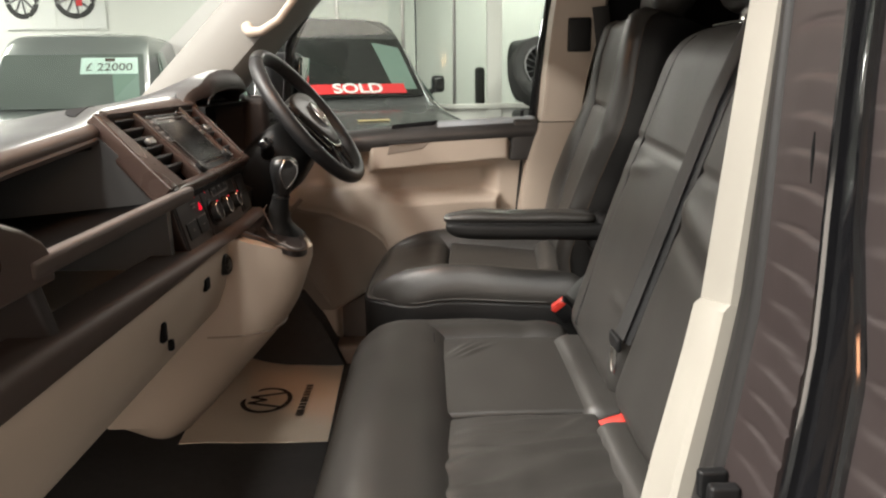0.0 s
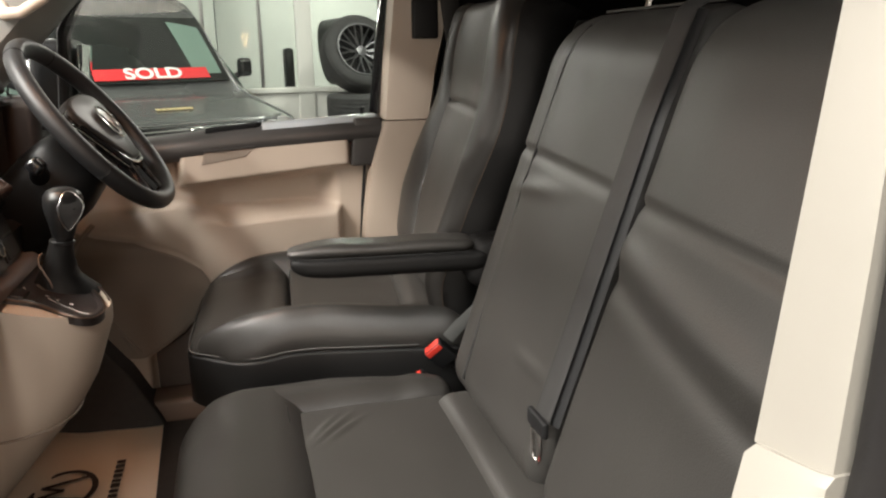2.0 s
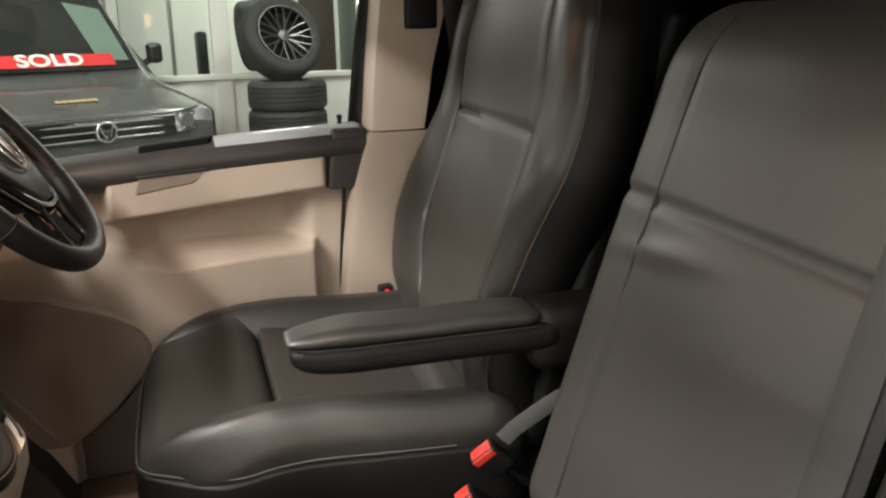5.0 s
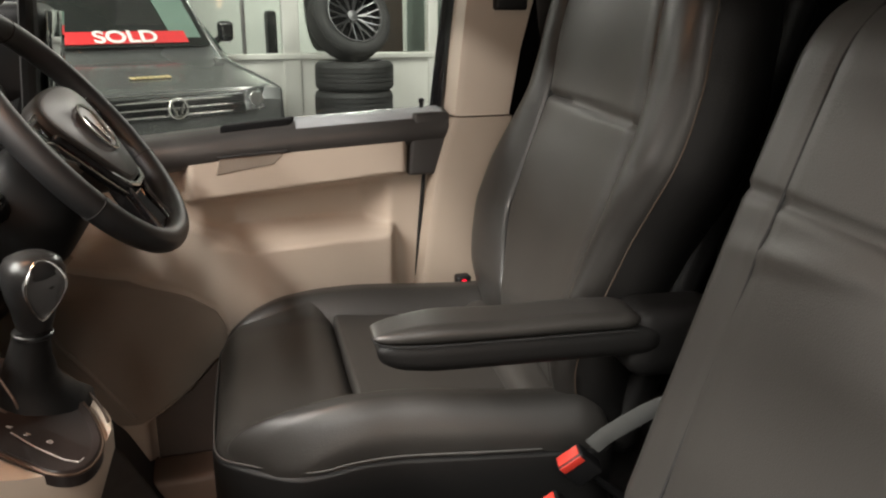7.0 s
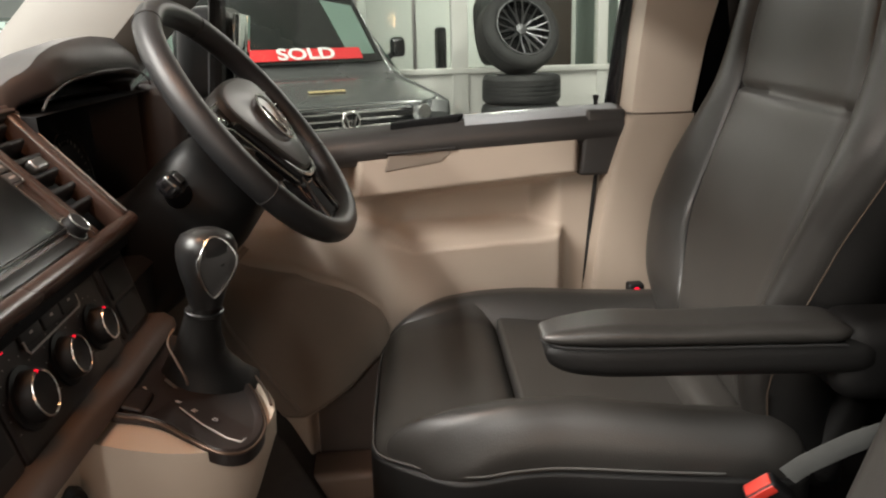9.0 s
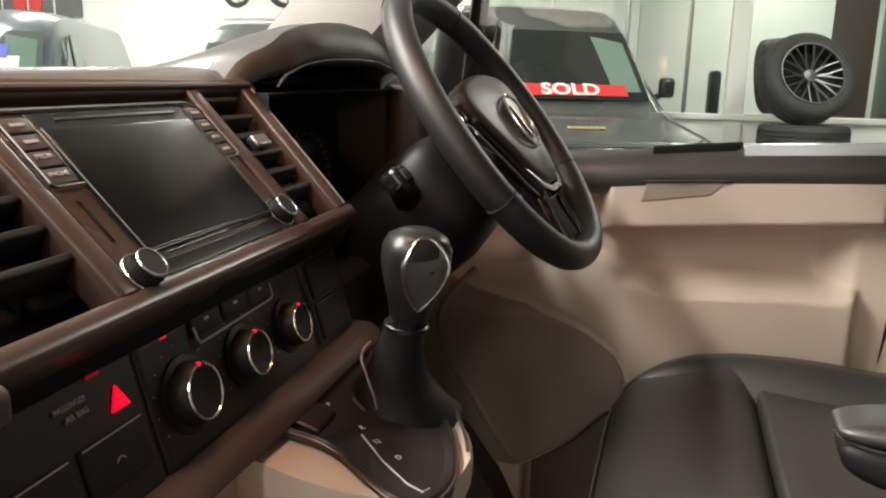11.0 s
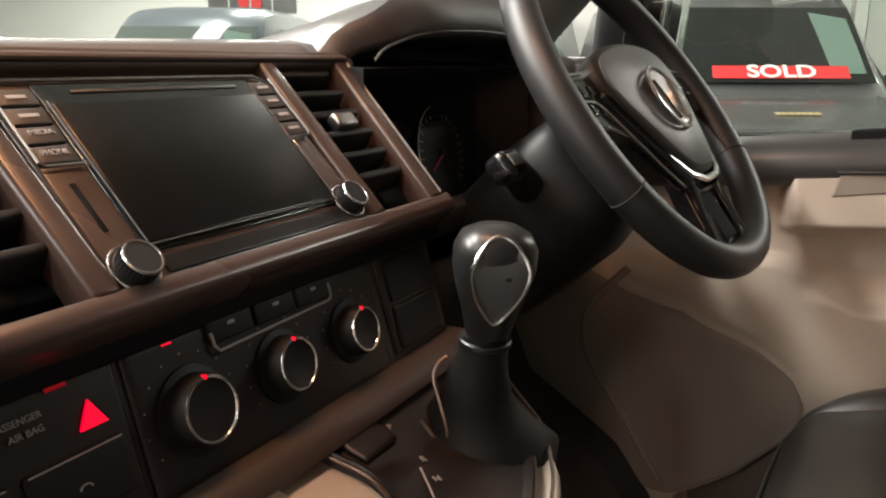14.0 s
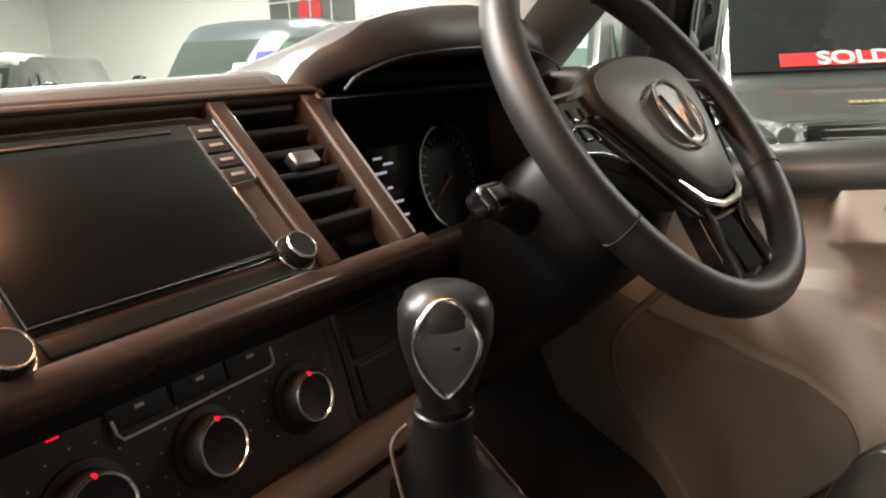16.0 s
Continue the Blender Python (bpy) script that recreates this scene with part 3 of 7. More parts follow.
g = Geo()
rings = []
for i in range(25):
    x = -0.62 + 0.95 * i / 24
    b = belt_z(x)
    rings.append([(x, 0.865, b + 0.004), (x, 0.835, b + 0.006), (x, 0.800, b + 0.001), (x, 0.782, b - 0.010), (x, 0.776, b - 0.028), (x, 0.778, b - 0.048), (x, 0.788, b - 0.060), (x, 0.865, b - 0.060)])
g.loft(rings)
part("door_sill_cap", g, SILL, door, "dark grey window sill cap", angle=60)
# Pale strip carries the reflected light on the sill; not a separate plastic.
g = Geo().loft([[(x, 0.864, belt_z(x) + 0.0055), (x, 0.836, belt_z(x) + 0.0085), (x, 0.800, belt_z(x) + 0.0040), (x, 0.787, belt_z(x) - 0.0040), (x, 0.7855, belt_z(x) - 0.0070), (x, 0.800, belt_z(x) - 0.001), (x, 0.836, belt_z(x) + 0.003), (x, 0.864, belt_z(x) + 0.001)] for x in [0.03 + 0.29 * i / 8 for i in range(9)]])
part("sill_top", g, SILL_SHEEN, door, "pale grey worn top of the sill", angle=60)
g = Geo().rbox((0.252, 0.780, 1.108), (0.328, 0.86, 1.232), 0.008, (1, 1, 2), 3, fn=lambda x, y, z: (x + (z - 1.17) * 0.10, y, z))
part("sill_end_cap", g, SILL, door, "dark end of the sill trim")
g = Geo().rbox((-0.105, 0.797, 1.2060), (0.025, 0.832, 1.2240), 0.004, (4, 1, 1), 2, fn=lambda x, y, z: (x + 0.35 * (y - 0.81), y, z + (x + 0.04) * 0.085))
part("demist_vent", g, VOID, door, "black side vent slot in the sill")
g = Geo().lathe([(0.0001, 0), (0.0045, 0.0), (0.0045, 0.022), (0.006, 0.024), (0.006, 0.030), (0.0001, 0.032)], (0.288, 0.83, 1.225), (0, 0, 1), 12)
part("lock_pin", g, BLACK, door, "black door lock pin")


RECESS = [(-0.30, 0.645), (-0.26, 0.668), (-0.205, 0.700), (-0.150, 0.757), (-0.080, 0.800), (0.15, 0.800)]


COVER = [(-0.66, 1.06), (-0.45, 1.000), (-0.382, 0.978), (-0.293, 0.967), (-0.222, 0.931), (-0.190, 0.911), (-0.144, 0.872), (-0.129, 0.842), (-0.117, 0.79)]


def card(u, v):
    """The pressed beige door card: u along the door, v from its foot up to the sill."""
    x = -0.66 + 0.98 * u
    z = 0.49 + (belt_z(x) - 0.05 - 0.49) * v
    y = 0.812
    # proud upper band that carries the pull
    top = belt_z(x) - 0.05
    low = 1.098 + 0.079 * x
    if x > -0.19:
        band = smooth(low - 0.012, low + 0.002, z) * (1 - smooth(0.236, 0.258, x)) * smooth(-0.19, -0.165, x)
        y -= 0.036 * band
    # scooped arm rest below the band
    scoop = smooth(0.985, 1.02, z) * (1 - smooth(low - 0.03, low, z)) * smooth(-0.16, -0.08, x) * (1 - smooth(0.16, 0.22, x))
    y += 0.052 * scoop
    # bin
    rim = 0.987 + 0.080 * x + 0.065 * smooth(-0.06, -0.19, x)
    bin_ = (1 - smooth(rim - 0.006, rim + 0.004, z)) * (1 - smooth(0.205, 0.225, x))
    y -= 0.046 * bin_ * smooth(-0.42, -0.22, x)
    # loudspeaker cover: a shallow raised field under a sloping edge
    inside = lerp(COVER, x) - z
    cover = smooth(0.0, 0.010, inside) * smooth(-0.113, -0.123, x)
    y -= 0.009 * cover - 0.006 * math.exp(-((inside + 0.003) / 0.006) ** 2) * smooth(-0.108, -0.123, x)
    # the cover leans out at its top edge, a tilt added to shade it
    y += 0.055 * cover * max(0, min(1, (0.95 - z) / 0.33))
    # forward bulge round the loudspeaker
    y -= 0.075 * smooth(-0.14, -0.34, x) * (1 - smooth(0.93, 1.06, z))
    # bin recess below the loudspeaker cover; its dark panel paints the shade
    edge = lerp(RECESS, x)
    rec = (1 - smooth(edge - 0.008, edge + 0.004, z)) * smooth(-0.294, -0.282, x) * (1 - smooth(0.14, 0.15, x))
    y = y * (1 - rec) + 0.812 * rec
    return (x, y, z)


g = Geo().sheet(card, 190, 150, (0, 0.05, 0))
part("door_card", g, DOOR_BEIGE, door, "moulded beige plastic door card", angle=80)


def cover_pt(u, v):
    """The loudspeaker cover: follows the card a little proud of it, rolled in at its edges."""
    x = -0.600 + 0.478 * u
    lo, hi = lerp(RECESS, x) + 0.006, lerp(COVER, x) - 0.004
    z = lo + (hi - lo) * v
    k = (x + 0.66) / 0.98, (z - 0.49) / (belt_z(x) - 0.54)
    edge = min(1.0, (1 - u) / 0.03, v / 0.03, (1 - v) / 0.025)
    return (x, card(*k)[1] + 0.004 - 0.009 * math.sqrt(max(0.0, 1 - (1 - edge) ** 2)), z)


part("loudspeaker_cover", Geo().sheet(cover_pt, 90, 80, (0, 0.03, 0)), DIMMED_BEIGE, door, "taupe grained loudspeaker cover", angle=70)
ridge = [(-0.387, 1.000), (-0.425, 0.955), (-0.440, 0.910), (-0.424, 0.845), (-0.366, 0.755), (-0.310, 0.672)]
ridge = [(x, card((x + 0.66) / 0.98, (z - 0.49) / (belt_z(x) - 0.54))[1] - 0.004, z) for x, z, c in flowing([(x, z, 0) for x, z in ridge], 6)]
part("cover_ridge", Geo().tube(ridge, 0.008, 10, squash=0.7), DIMMED_BEIGE, door, "raised front edge of the loudspeaker cover", angle=70)
# Panel lines the bin recess; its dark brown stands for shade there.
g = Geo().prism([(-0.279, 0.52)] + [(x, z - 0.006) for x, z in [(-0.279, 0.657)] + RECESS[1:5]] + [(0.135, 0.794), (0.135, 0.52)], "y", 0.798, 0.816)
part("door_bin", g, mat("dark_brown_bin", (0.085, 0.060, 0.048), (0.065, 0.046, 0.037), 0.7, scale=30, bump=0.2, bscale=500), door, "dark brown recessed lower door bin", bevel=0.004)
part("shut_line", Geo().tube([(0.286, 0.808, 1.105), (0.276, 0.808, 1.00), (0.269, 0.808, 0.90), (0.266, 0.808, 0.60)], 0.0040, 8), BLACK, door, "black rubber line at the door's rear edge")
g = Geo().prism([(-0.124, 1.130), (-0.016, 1.146), (0.008, 1.170), (-0.114, 1.163)], "y", 0.7742, 0.80)
part("door_pull", g, DIMMED_BEIGE, door, "shallow grey-beige door pull", bevel=0.003)
part("pull_lip", Geo().tube([(-0.118, 0.7740, 1.164), (-0.050, 0.7735, 1.168), (0.010, 0.7740, 1.171)], 0.0030, 8), RUBBER, door, "dark upper lip of the door pull")
# window frame and pane
fr = [(0.325, 0.845, 1.225), (0.348, 0.84, 1.42), (0.378, 0.825, 1.62), (0.41, 0.80, 1.80)]
part("window_frame", Geo().tube(fr, 0.019, 8, squash=0.8), GLOSS, door, "gloss black rear window frame")
fr = [(-0.44, 0.86, 1.16), (-0.41, 0.85, 1.45), (-0.30, 0.82, 1.66)]
part("window_frame", Geo().tube(fr, 0.016, 8), BLACK, door, "black quarter-light bar")
fr = [(-0.74, 0.87, 1.20), (-0.56, 0.855, 1.40), (-0.36, 0.83, 1.62), (-0.18, 0.80, 1.78), (0.41, 0.79, 1.82)]
part("window_frame", Geo().tube(fr, 0.020, 8), BLACK, door, "black upper window frame")
g = Geo().sheet(lambda u, v: (-0.43 + 0.77 * u + 0.06 * v, 0.850 - 0.045 * v, belt_z(-0.4 + 0.7 * u) - 0.01 + 0.62 * v), 6, 4, (0, 0.004, 0))
part("window_pane", g, CLEAR, door, "clear raised side window").visible_shadow = False
g = Geo().rbox((-0.60, 0.80, 1.15), (-0.42, 0.86, 1.235), 0.015, (3, 1, 1), 3, fn=lambda x, y, z: (x, y, z + 0.25 * (x + 0.42)))
part("mirror_sail", g, BLACK, door, "black mirror corner panel")

mirror = thing("door_mirror", (-0.42, 0.98, 1.22), "black exterior door mirror on the driver's door", "mirror")
g = Geo().rbox((-0.51, 0.93, 1.245), (-0.40, 1.16, 1.44), 0.04, (2, 4, 4), 4, fn=lambda x, y, z: (x - (1.44 - z) * 0.1, y, z))
part("housing", g, BLACK, mirror, "black mirror housing")
g = Geo().rbox((-0.402, 0.945, 1.262), (-0.398, 1.145, 1.425), 0.002, (1, 3, 3), 2, fn=lambda x, y, z: (x - (1.44 - z) * 0.1 + 0.003, y, z))
part("mirror_glass", g, mat("mirror_silver", (0.35, 0.36, 0.37), rough=0.02, metal=1.0, rvar=0.01), mirror, "silvered mirror glass")
g = Geo().tube([(-0.46, 0.86, 1.20), (-0.46, 0.93, 1.24), (-0.455, 1.0, 1.27)], 0.026, 8)
part("mirror_arm", g, BLACK, mirror)

part("inner_sill", Geo().rbox((-0.50, 0.70, 0.49), (0.36, 0.80, 0.555), 0.015, (4, 1, 1), 3), mat("brown_sill_plastic", (0.20, 0.135, 0.10), (0.165, 0.112, 0.085), 0.5, scale=14, bump=0.1, bscale=700), cab, "dull brown inner sill")
part("kick_panel", Geo().prism([(-1.08, 0.47), (-0.25, 0.47), (-0.27, 0.52), (-0.33, 0.64), (-0.385, 0.715), (-0.53, 0.82), (-0.62, 1.10), (-1.08, 1.10)], "y", 0.675, 0.858), CARPET, cab, "black carpeted footwell side", bevel=0.006)

# ---------- on the floor ----------
def floor_sheet(u, v):
    x = -0.61 + 0.36 * u
    y = 0.165 + 0.60 * v
    return (x - 0.02 * v, y, 0.503 + 0.05 * smooth(0.6, 0, u) * v + 0.004 * noise.noise((x * 9, y * 9, 0)))


paper = thing("paper_floor_mat", (-0.43, 0.42, 0.50), "brown paper floor mat with a printed ring on the carpet", "floor mat")
part("sheet", Geo().sheet(floor_sheet, 24, 30, (0, 0, -0.0015)), PAPER, paper)
ringp = [(-0.445 + 0.062 * math.cos(a), 0.40 + 0.078 * math.sin(a), 0.512) for a in [2 * math.pi * i / 48 for i in range(48)]]
part("printed_ring", Geo().tube(ringp, 0.0065, 6, closed=True, squash=1, fn=lambda x, y, z: (x, y, 0.511 + (z - 0.512) * 0.15)), INK, paper, "dark printed ring")
g = Geo()
for sx in (-1, 1):
    for (x0, y0), (x1, y1) in (((0.045, -0.03), (-0.045, -0.012)), ((-0.045, -0.012), (0.0, 0.0))):
        g.tube([(-0.445 + x0, 0.40 + sx * (y0 * 1.6), 0.511), (-0.445 + x1, 0.40 + sx * y1 * 1.6, 0.511)], 0.006, 4, fn=lambda x, y, z: (x, y, 0.511 + (z - 0.511) * 0.15))
part("printed_mark", g, INK, paper)
g = Geo()
for i, w in enumerate((0.02, 0.012, 0.014, 0.012, 0.016, 0.012, 0.014, 0.012, 0.013, 0.012)):
    g.box((-0.345 - 0.006, 0.30 + 0.021 * i, 0.5105), (-0.345 + 0.012, 0.30 + 0.021 * i + w, 0.5115))
part("printed_bar", g, INK, paper, "row of dark printed bars")

# ---------- dashboard ----------
dash = thing("dashboard", (-0.62, 0.0, 0.95), "dark two-tone van dashboard with open trays and satin fascia", "dashboard")
K, UP, OUT = Vector((-0.436, 0, 1.2015)), Vector((-0.700, 0, 0.714)), Vector((0.714, 0, 0.700))


def DP(y, u, n=0.0):
    """A place on the sloping fascia: across, up its slope, and proud of it."""
    p = K + UP * u + OUT * n
    return (p.x, y, p.z)


def slab(y0, y1, u0, u1, n0, n1, r=0.003, m=(2, 2, 1), k=2, lean=0.0):
    """A rounded slab in the fascia's plane, leaning sideways up the slope."""
    return Geo().rbox((y0, u0, n0), (y1, u1, n1), r, m, k, fn=lambda a, b, c: DP(a + lean * (b - u0), b, c))


def edge_x(y):
    return lerp([(-0.95, -0.500), (-0.85, -0.505), (-0.3, -0.530), (-0.2, -0.545), (0.24, -0.548), (0.70, -0.56), (0.85, -0.55)], y)


def edge_z(y):
    return lerp([(-0.95, 1.262), (-0.85, 1.266), (-0.66, 1.272), (-0.3, 1.292), (-0.15, 1.312), (0.25, 1.320), (0.66, 1.315), (0.72, 1.30), (0.85, 1.28)], y)


rings = []
for i in range(49):
    y = -0.95 + 1.78 * i / 48
    ex, ez = edge_x(y), edge_z(y)
    rings.append([(-1.12, y, 1.17), (-1.12, y, 1.205), (-0.95, y, 1.235), (-0.80, y, ez - 0.028), (-0.68, y, ez - 0.006), (ex - 0.04, y, ez + 0.004), (ex - 0.015, y, ez), (ex - 0.004, y, ez - 0.008), (ex, y, ez - 0.011), (ex - 0.006, y, ez - 0.015), (ex - 0.03, y, ez - 0.016), (-0.70, y, 1.22)])
part("top_pad", Geo().loft(rings), DASH_TOP, dash, "soft grey dash top", angle=60)
rings = []
for i in range(40):
    y = -0.95 + 1.165 * i / 39
    ex, ez = edge_x(y), edge_z(y)
    rings.append([(ex - 0.012, y, ez + 0.0002), (ex - 0.007, y, ez - 0.0022), (ex - 0.0005, y, ez - 0.007), (ex + 0.003, y, ez - 0.013), (ex + 0.001, y, ez - 0.020), (ex + 0.004, y, ez - 0.024), (ex + 0.002, y, ez - 0.030), (ex - 0.020, y, ez - 0.032)])
part("pad_nose", Geo().loft(rings), BAR, dash, "brown rolled front edge of the dash top", angle=50)
# passenger-side fluting below the pad, running over the fascia
for du, n in ((0.148, 0.003), (0.141, 0.006)):
    g = Geo().tube([DP(-0.255 + 0.01 * i * 1.0, du, n) for i in range(51)], 0.0032, 8, squash=0.8)
    part("fascia_rib", g, BAR, dash, "brown fascia rib")



def pad_z(x, y):
    return edge_z(y) + lerp([(-0.68, -0.006), (-0.58, 0.004)], x)


def slot_pt(u, v):
    y = -0.250 + 0.190 * u
    x = lerp([(0, -0.583), (0.4, -0.600), (1, -0.628)], u) - v * 0.034 * math.sin(math.pi * u) ** 0.6
    return (x, y, pad_z(x, y) + 0.0016)


g = Geo().sheet(slot_pt, 20, 4, (0, 0, -0.004))
part("demister_vent", g, VOID, dash, "black demister slot in the dash top")

# instrument hood
def arch(k, lift, narrow, flat=1.0):
    out = []
    for i in range(41):
        a = i / 40
        y = 0.222 + narrow + (0.50 - 2 * narrow) * a
        h = lerp([(0, -0.12), (0.02, 0.0), (0.06, 0.36), (0.12, 0.55), (0.18, 0.72), (0.27, 0.85), (0.40, 0.95), (0.55, 1.0), (0.74, 0.96), (0.87, 0.72), (0.95, 0.4), (0.98, 0.1), (1.0, -0.3)], a)
        h = math.copysign(abs(h) ** flat, h)
        out.append((y, 1.308 + (k) * h + lift))
    return out


def tucked(x, pts):
    """Draws the hood's feet back under the dash top."""
    n = len(pts) - 1
    return [(x - (0.035 if x > -0.56 else 0.0) * (1 - smooth(0.0, 0.13, min(i, n - i) / n)), y, z) for i, (y, z) in enumerate(pts)]


rings = []
for x, k, nar, dz, flat in ((-0.86, 0.01, 0.0, -0.055, 0.5), (-0.78, 0.008, 0.0, -0.022, 0.5), (-0.72, 0.012, 0.0, -0.006, 0.5), (-0.66, 0.022, 0.0, 0.0, 0.5), (-0.63, 0.034, 0.0, 0.0, 0.55), (-0.60, 0.050, 0.0, 0.0, 0.65), (-0.57, 0.066, 0.0, 0.0, 0.8), (-0.545, 0.076, -0.004, 0.0, 1.0), (-0.522, 0.077, 0.0, 0.0, 1.0)):
    top = tucked(x, arch(k, dz, nar, flat))
    rings.append(top)
part("instrument_hood", Geo().loft(rings, cap=False, closed=False), DASH_TOP, dash, "grey arched instrument hood", angle=70)
rings = [rings[-1]]
for x, k, nar, dz in ((-0.513, 0.068, 0.005, 0.0), (-0.507, 0.054, 0.012, -0.001), (-0.503, 0.044, 0.016, -0.003), (-0.503, 0.034, 0.020, -0.005), (-0.512, 0.030, 0.022, -0.006), (-0.56, 0.030, 0.026, -0.008), (-0.615, 0.028, 0.03, -0.010)):
    rings.append(tucked(x, arch(k, dz, nar)))
part("hood_rim", Geo().loft(rings, cap=False, closed=False), DASH, dash, "dark rim of the instrument hood", angle=70)
g = Geo().tube([(-0.5015, y, z) for y, z in arch(0.036, -0.005, 0.019)[1:-1]], 0.0015, 6)
part("hood_edge", g, DASH, dash, "paler edge line of the hood")
# cluster housing: sides, foot and dial face
g = Geo().loft([[(-0.505, 0.238, 1.298), (-0.50, 0.238, 1.12), (-0.50, 0.70, 1.12), (-0.505, 0.70, 1.298)], [(-0.60, 0.262, 1.300), (-0.595, 0.262, 1.10), (-0.595, 0.67, 1.10), (-0.60, 0.67, 1.300)]], cap=False)
part("cluster_shroud", g, BLACK, dash, "black instrument shroud")
part("dial_panel", Geo().rbox((-0.625, 0.29, 1.09), (-0.602, 0.69, 1.322), 0.004, (1, 2, 2), 2), VOID, dash, "black instrument face")
cluster_up, cluster_out = (-0.2, 0, 0.98), (0.98, 0, 0.2)
for gy, gz in ((0.325, 1.183), (0.555, 1.183)):
    c = Vector((-0.597, gy, gz))
    dial = part("dial", Geo().lathe([(0.0001, 0.0), (0.064, 0.0), (0.064, 0.004), (0.0001, 0.004)], c, cluster_out, 40), BLACK, dash, "black round dial")
    part("dial_ring", Geo().lathe([(0.0645, 0), (0.0675, 0), (0.0675, 0.008), (0.0645, 0.008), (0.0645, 0)], c, cluster_out, 40), CHROME, dial, "thin silver dial ring")
    q = Vector(cluster_out).to_track_quat("Z", "Y")
    gt = Geo()
    for i in range(22):
        a = radians(-40 + 260 * i / 21)
        p0, p1 = (q @ Vector((rr * math.cos(a), rr * math.sin(a), 0.005)) + c for rr in (0.050, 0.058))
        gt.tube([tuple(p0), tuple(p1)], 0.0008, 4)
    part("dial_ticks", gt, PRINT_GREY, dial)
    p1 = c + q @ Vector((-0.035, -0.02, 0.007))
    part("needle", Geo().tube([tuple(c + q @ Vector((0, 0, 0.007))), tuple(p1)], [0.002, 0.0008], 6), RED_PLASTIC, dial, "red needle")
    part("dial_hub", Geo().lathe([(0.0001, 0), (0.009, 0), (0.008, 0.008), (0.0001, 0.009)], c, cluster_out, 16), BLACK, dial)
disp = part("trip_display", Geo().rbox((-0.603, 0.398, 1.13), (-0.598, 0.480, 1.235), 0.002, (1, 1, 1), 1), SCREEN, dash, "dark trip display")
for i, (a, b, w) in enumerate(((0.408, 1.222, 0.014), (0.426, 1.214, 0.016), (0.408, 1.205, 0.022), (0.434, 1.168, 0.026), (0.452, 1.150, 0.018), (0.432, 1.186, 0.008))):
    part("display_bar", Geo().box((-0.598, a, b), (-0.5965, a + w, b + 0.0026)), WHITE_GLOW, disp, "pale lit display bar")

# ---- centre fascia: frame bars round the two vents and the radio
part("fascia_frame", slab(-0.284, 0.262, 0.136, 0.148, -0.02, 0.004, 0.004, (12, 1, 1)), BAR, dash, "brown fascia frame")
for y0, y1, lean in ((-0.131, -0.113, -0.03), (0.1195, 0.139, 0.03), (0.211, 0.231, 0.10)):
    part("fascia_bar", slab(y0, y1, -0.022, 0.140, -0.02, 0.005, 0.004, (1, 6, 1), lean=lean), DECOR, dash)
g = Geo().loft([[DP(y0, u, n) for y0, u, n in ((-0.318, -0.028, 0.010), (-0.286, 0.148, 0.004), (-0.256, 0.148, 0.004), (-0.230, -0.028, 0.006))], [DP(y0, u, -0.03) for y0, u in ((-0.318, -0.028), (-0.286, 0.148), (-0.256, 0.148), (-0.230, -0.028))]])
part("fascia_bar", g, DECOR, dash, "broad satin brown fascia end", bevel=0.004)
rings = [[DP(-0.300 + 0.54 * i / 24, u, n) for u, n in ((-0.020, -0.03), (-0.020, 0.0035), (-0.022, 0.0045), (-0.0300, 0.0045), (-0.0335, 0.0032), (-0.0355, 0.0), (-0.0365, -0.008), (-0.0365, -0.03))] for i in range(25)]
part("fascia_foot", Geo().loft(rings), DECOR, dash, "satin brown foot of the fascia, rolled under", angle=60)
# Thin grey line stands for the gloss highlight on this edge.
part("bar_edge", Geo().tube([DP(0.2305 + 0.10 * (u + 0.022), u, 0.0042) for u in [-0.018 + 0.156 * i / 8 for i in range(9)]], 0.0013, 6), mat("pale_edge_plastic", (0.20, 0.195, 0.19), rough=0.35), dash, "pale worn edge of the fascia")
part("fascia_back", slab(-0.255, 0.262, -0.02, 0.145, -0.06, -0.03, 0.003), VOID, dash)
for s in (-1, 1):
    vent = thing("air_vent", DP(s * 0.185, 0.07), "black slatted air vent in the fascia", "air vent", "dash air vents")
    y0, y1 = (0.139, 0.212) if s > 0 else (-0.222, -0.131)
    for i in range(6):
        u = 0.012 + 0.0225 * i
        lean = s * 0.04 * u
        g = Geo().rbox((y0 + lean, u, -0.020), (y1 + lean, u + 0.0058, -0.001), 0.002, (2, 1, 1), 2, fn=lambda a, b, c: DP(a, b + (c + 0.01) * 0.35, c))
        part("slat", g, BLACK, vent)
    for f in (0.33, 0.66):
        ym = y0 + (y1 - y0) * f
        g = Geo().rbox((ym - 0.002, 0.0, -0.030), (ym + 0.002, 0.135, -0.022), 0.001, (1, 2, 1), 1, fn=lambda a, b, c: DP(a + s * 0.04 * b, b, c))
        part("vane", g, VOID, vent)
    ym = (y0 + y1) / 2 + s * 0.04 * 0.07
    g = Geo().rbox((ym - 0.014, 0.066, -0.006), (ym + 0.014, 0.080, 0.006), 0.003, (1, 1, 1), 2, fn=DP)
    part("vent_tab", g, SILVER, vent, "small satin vent tab")

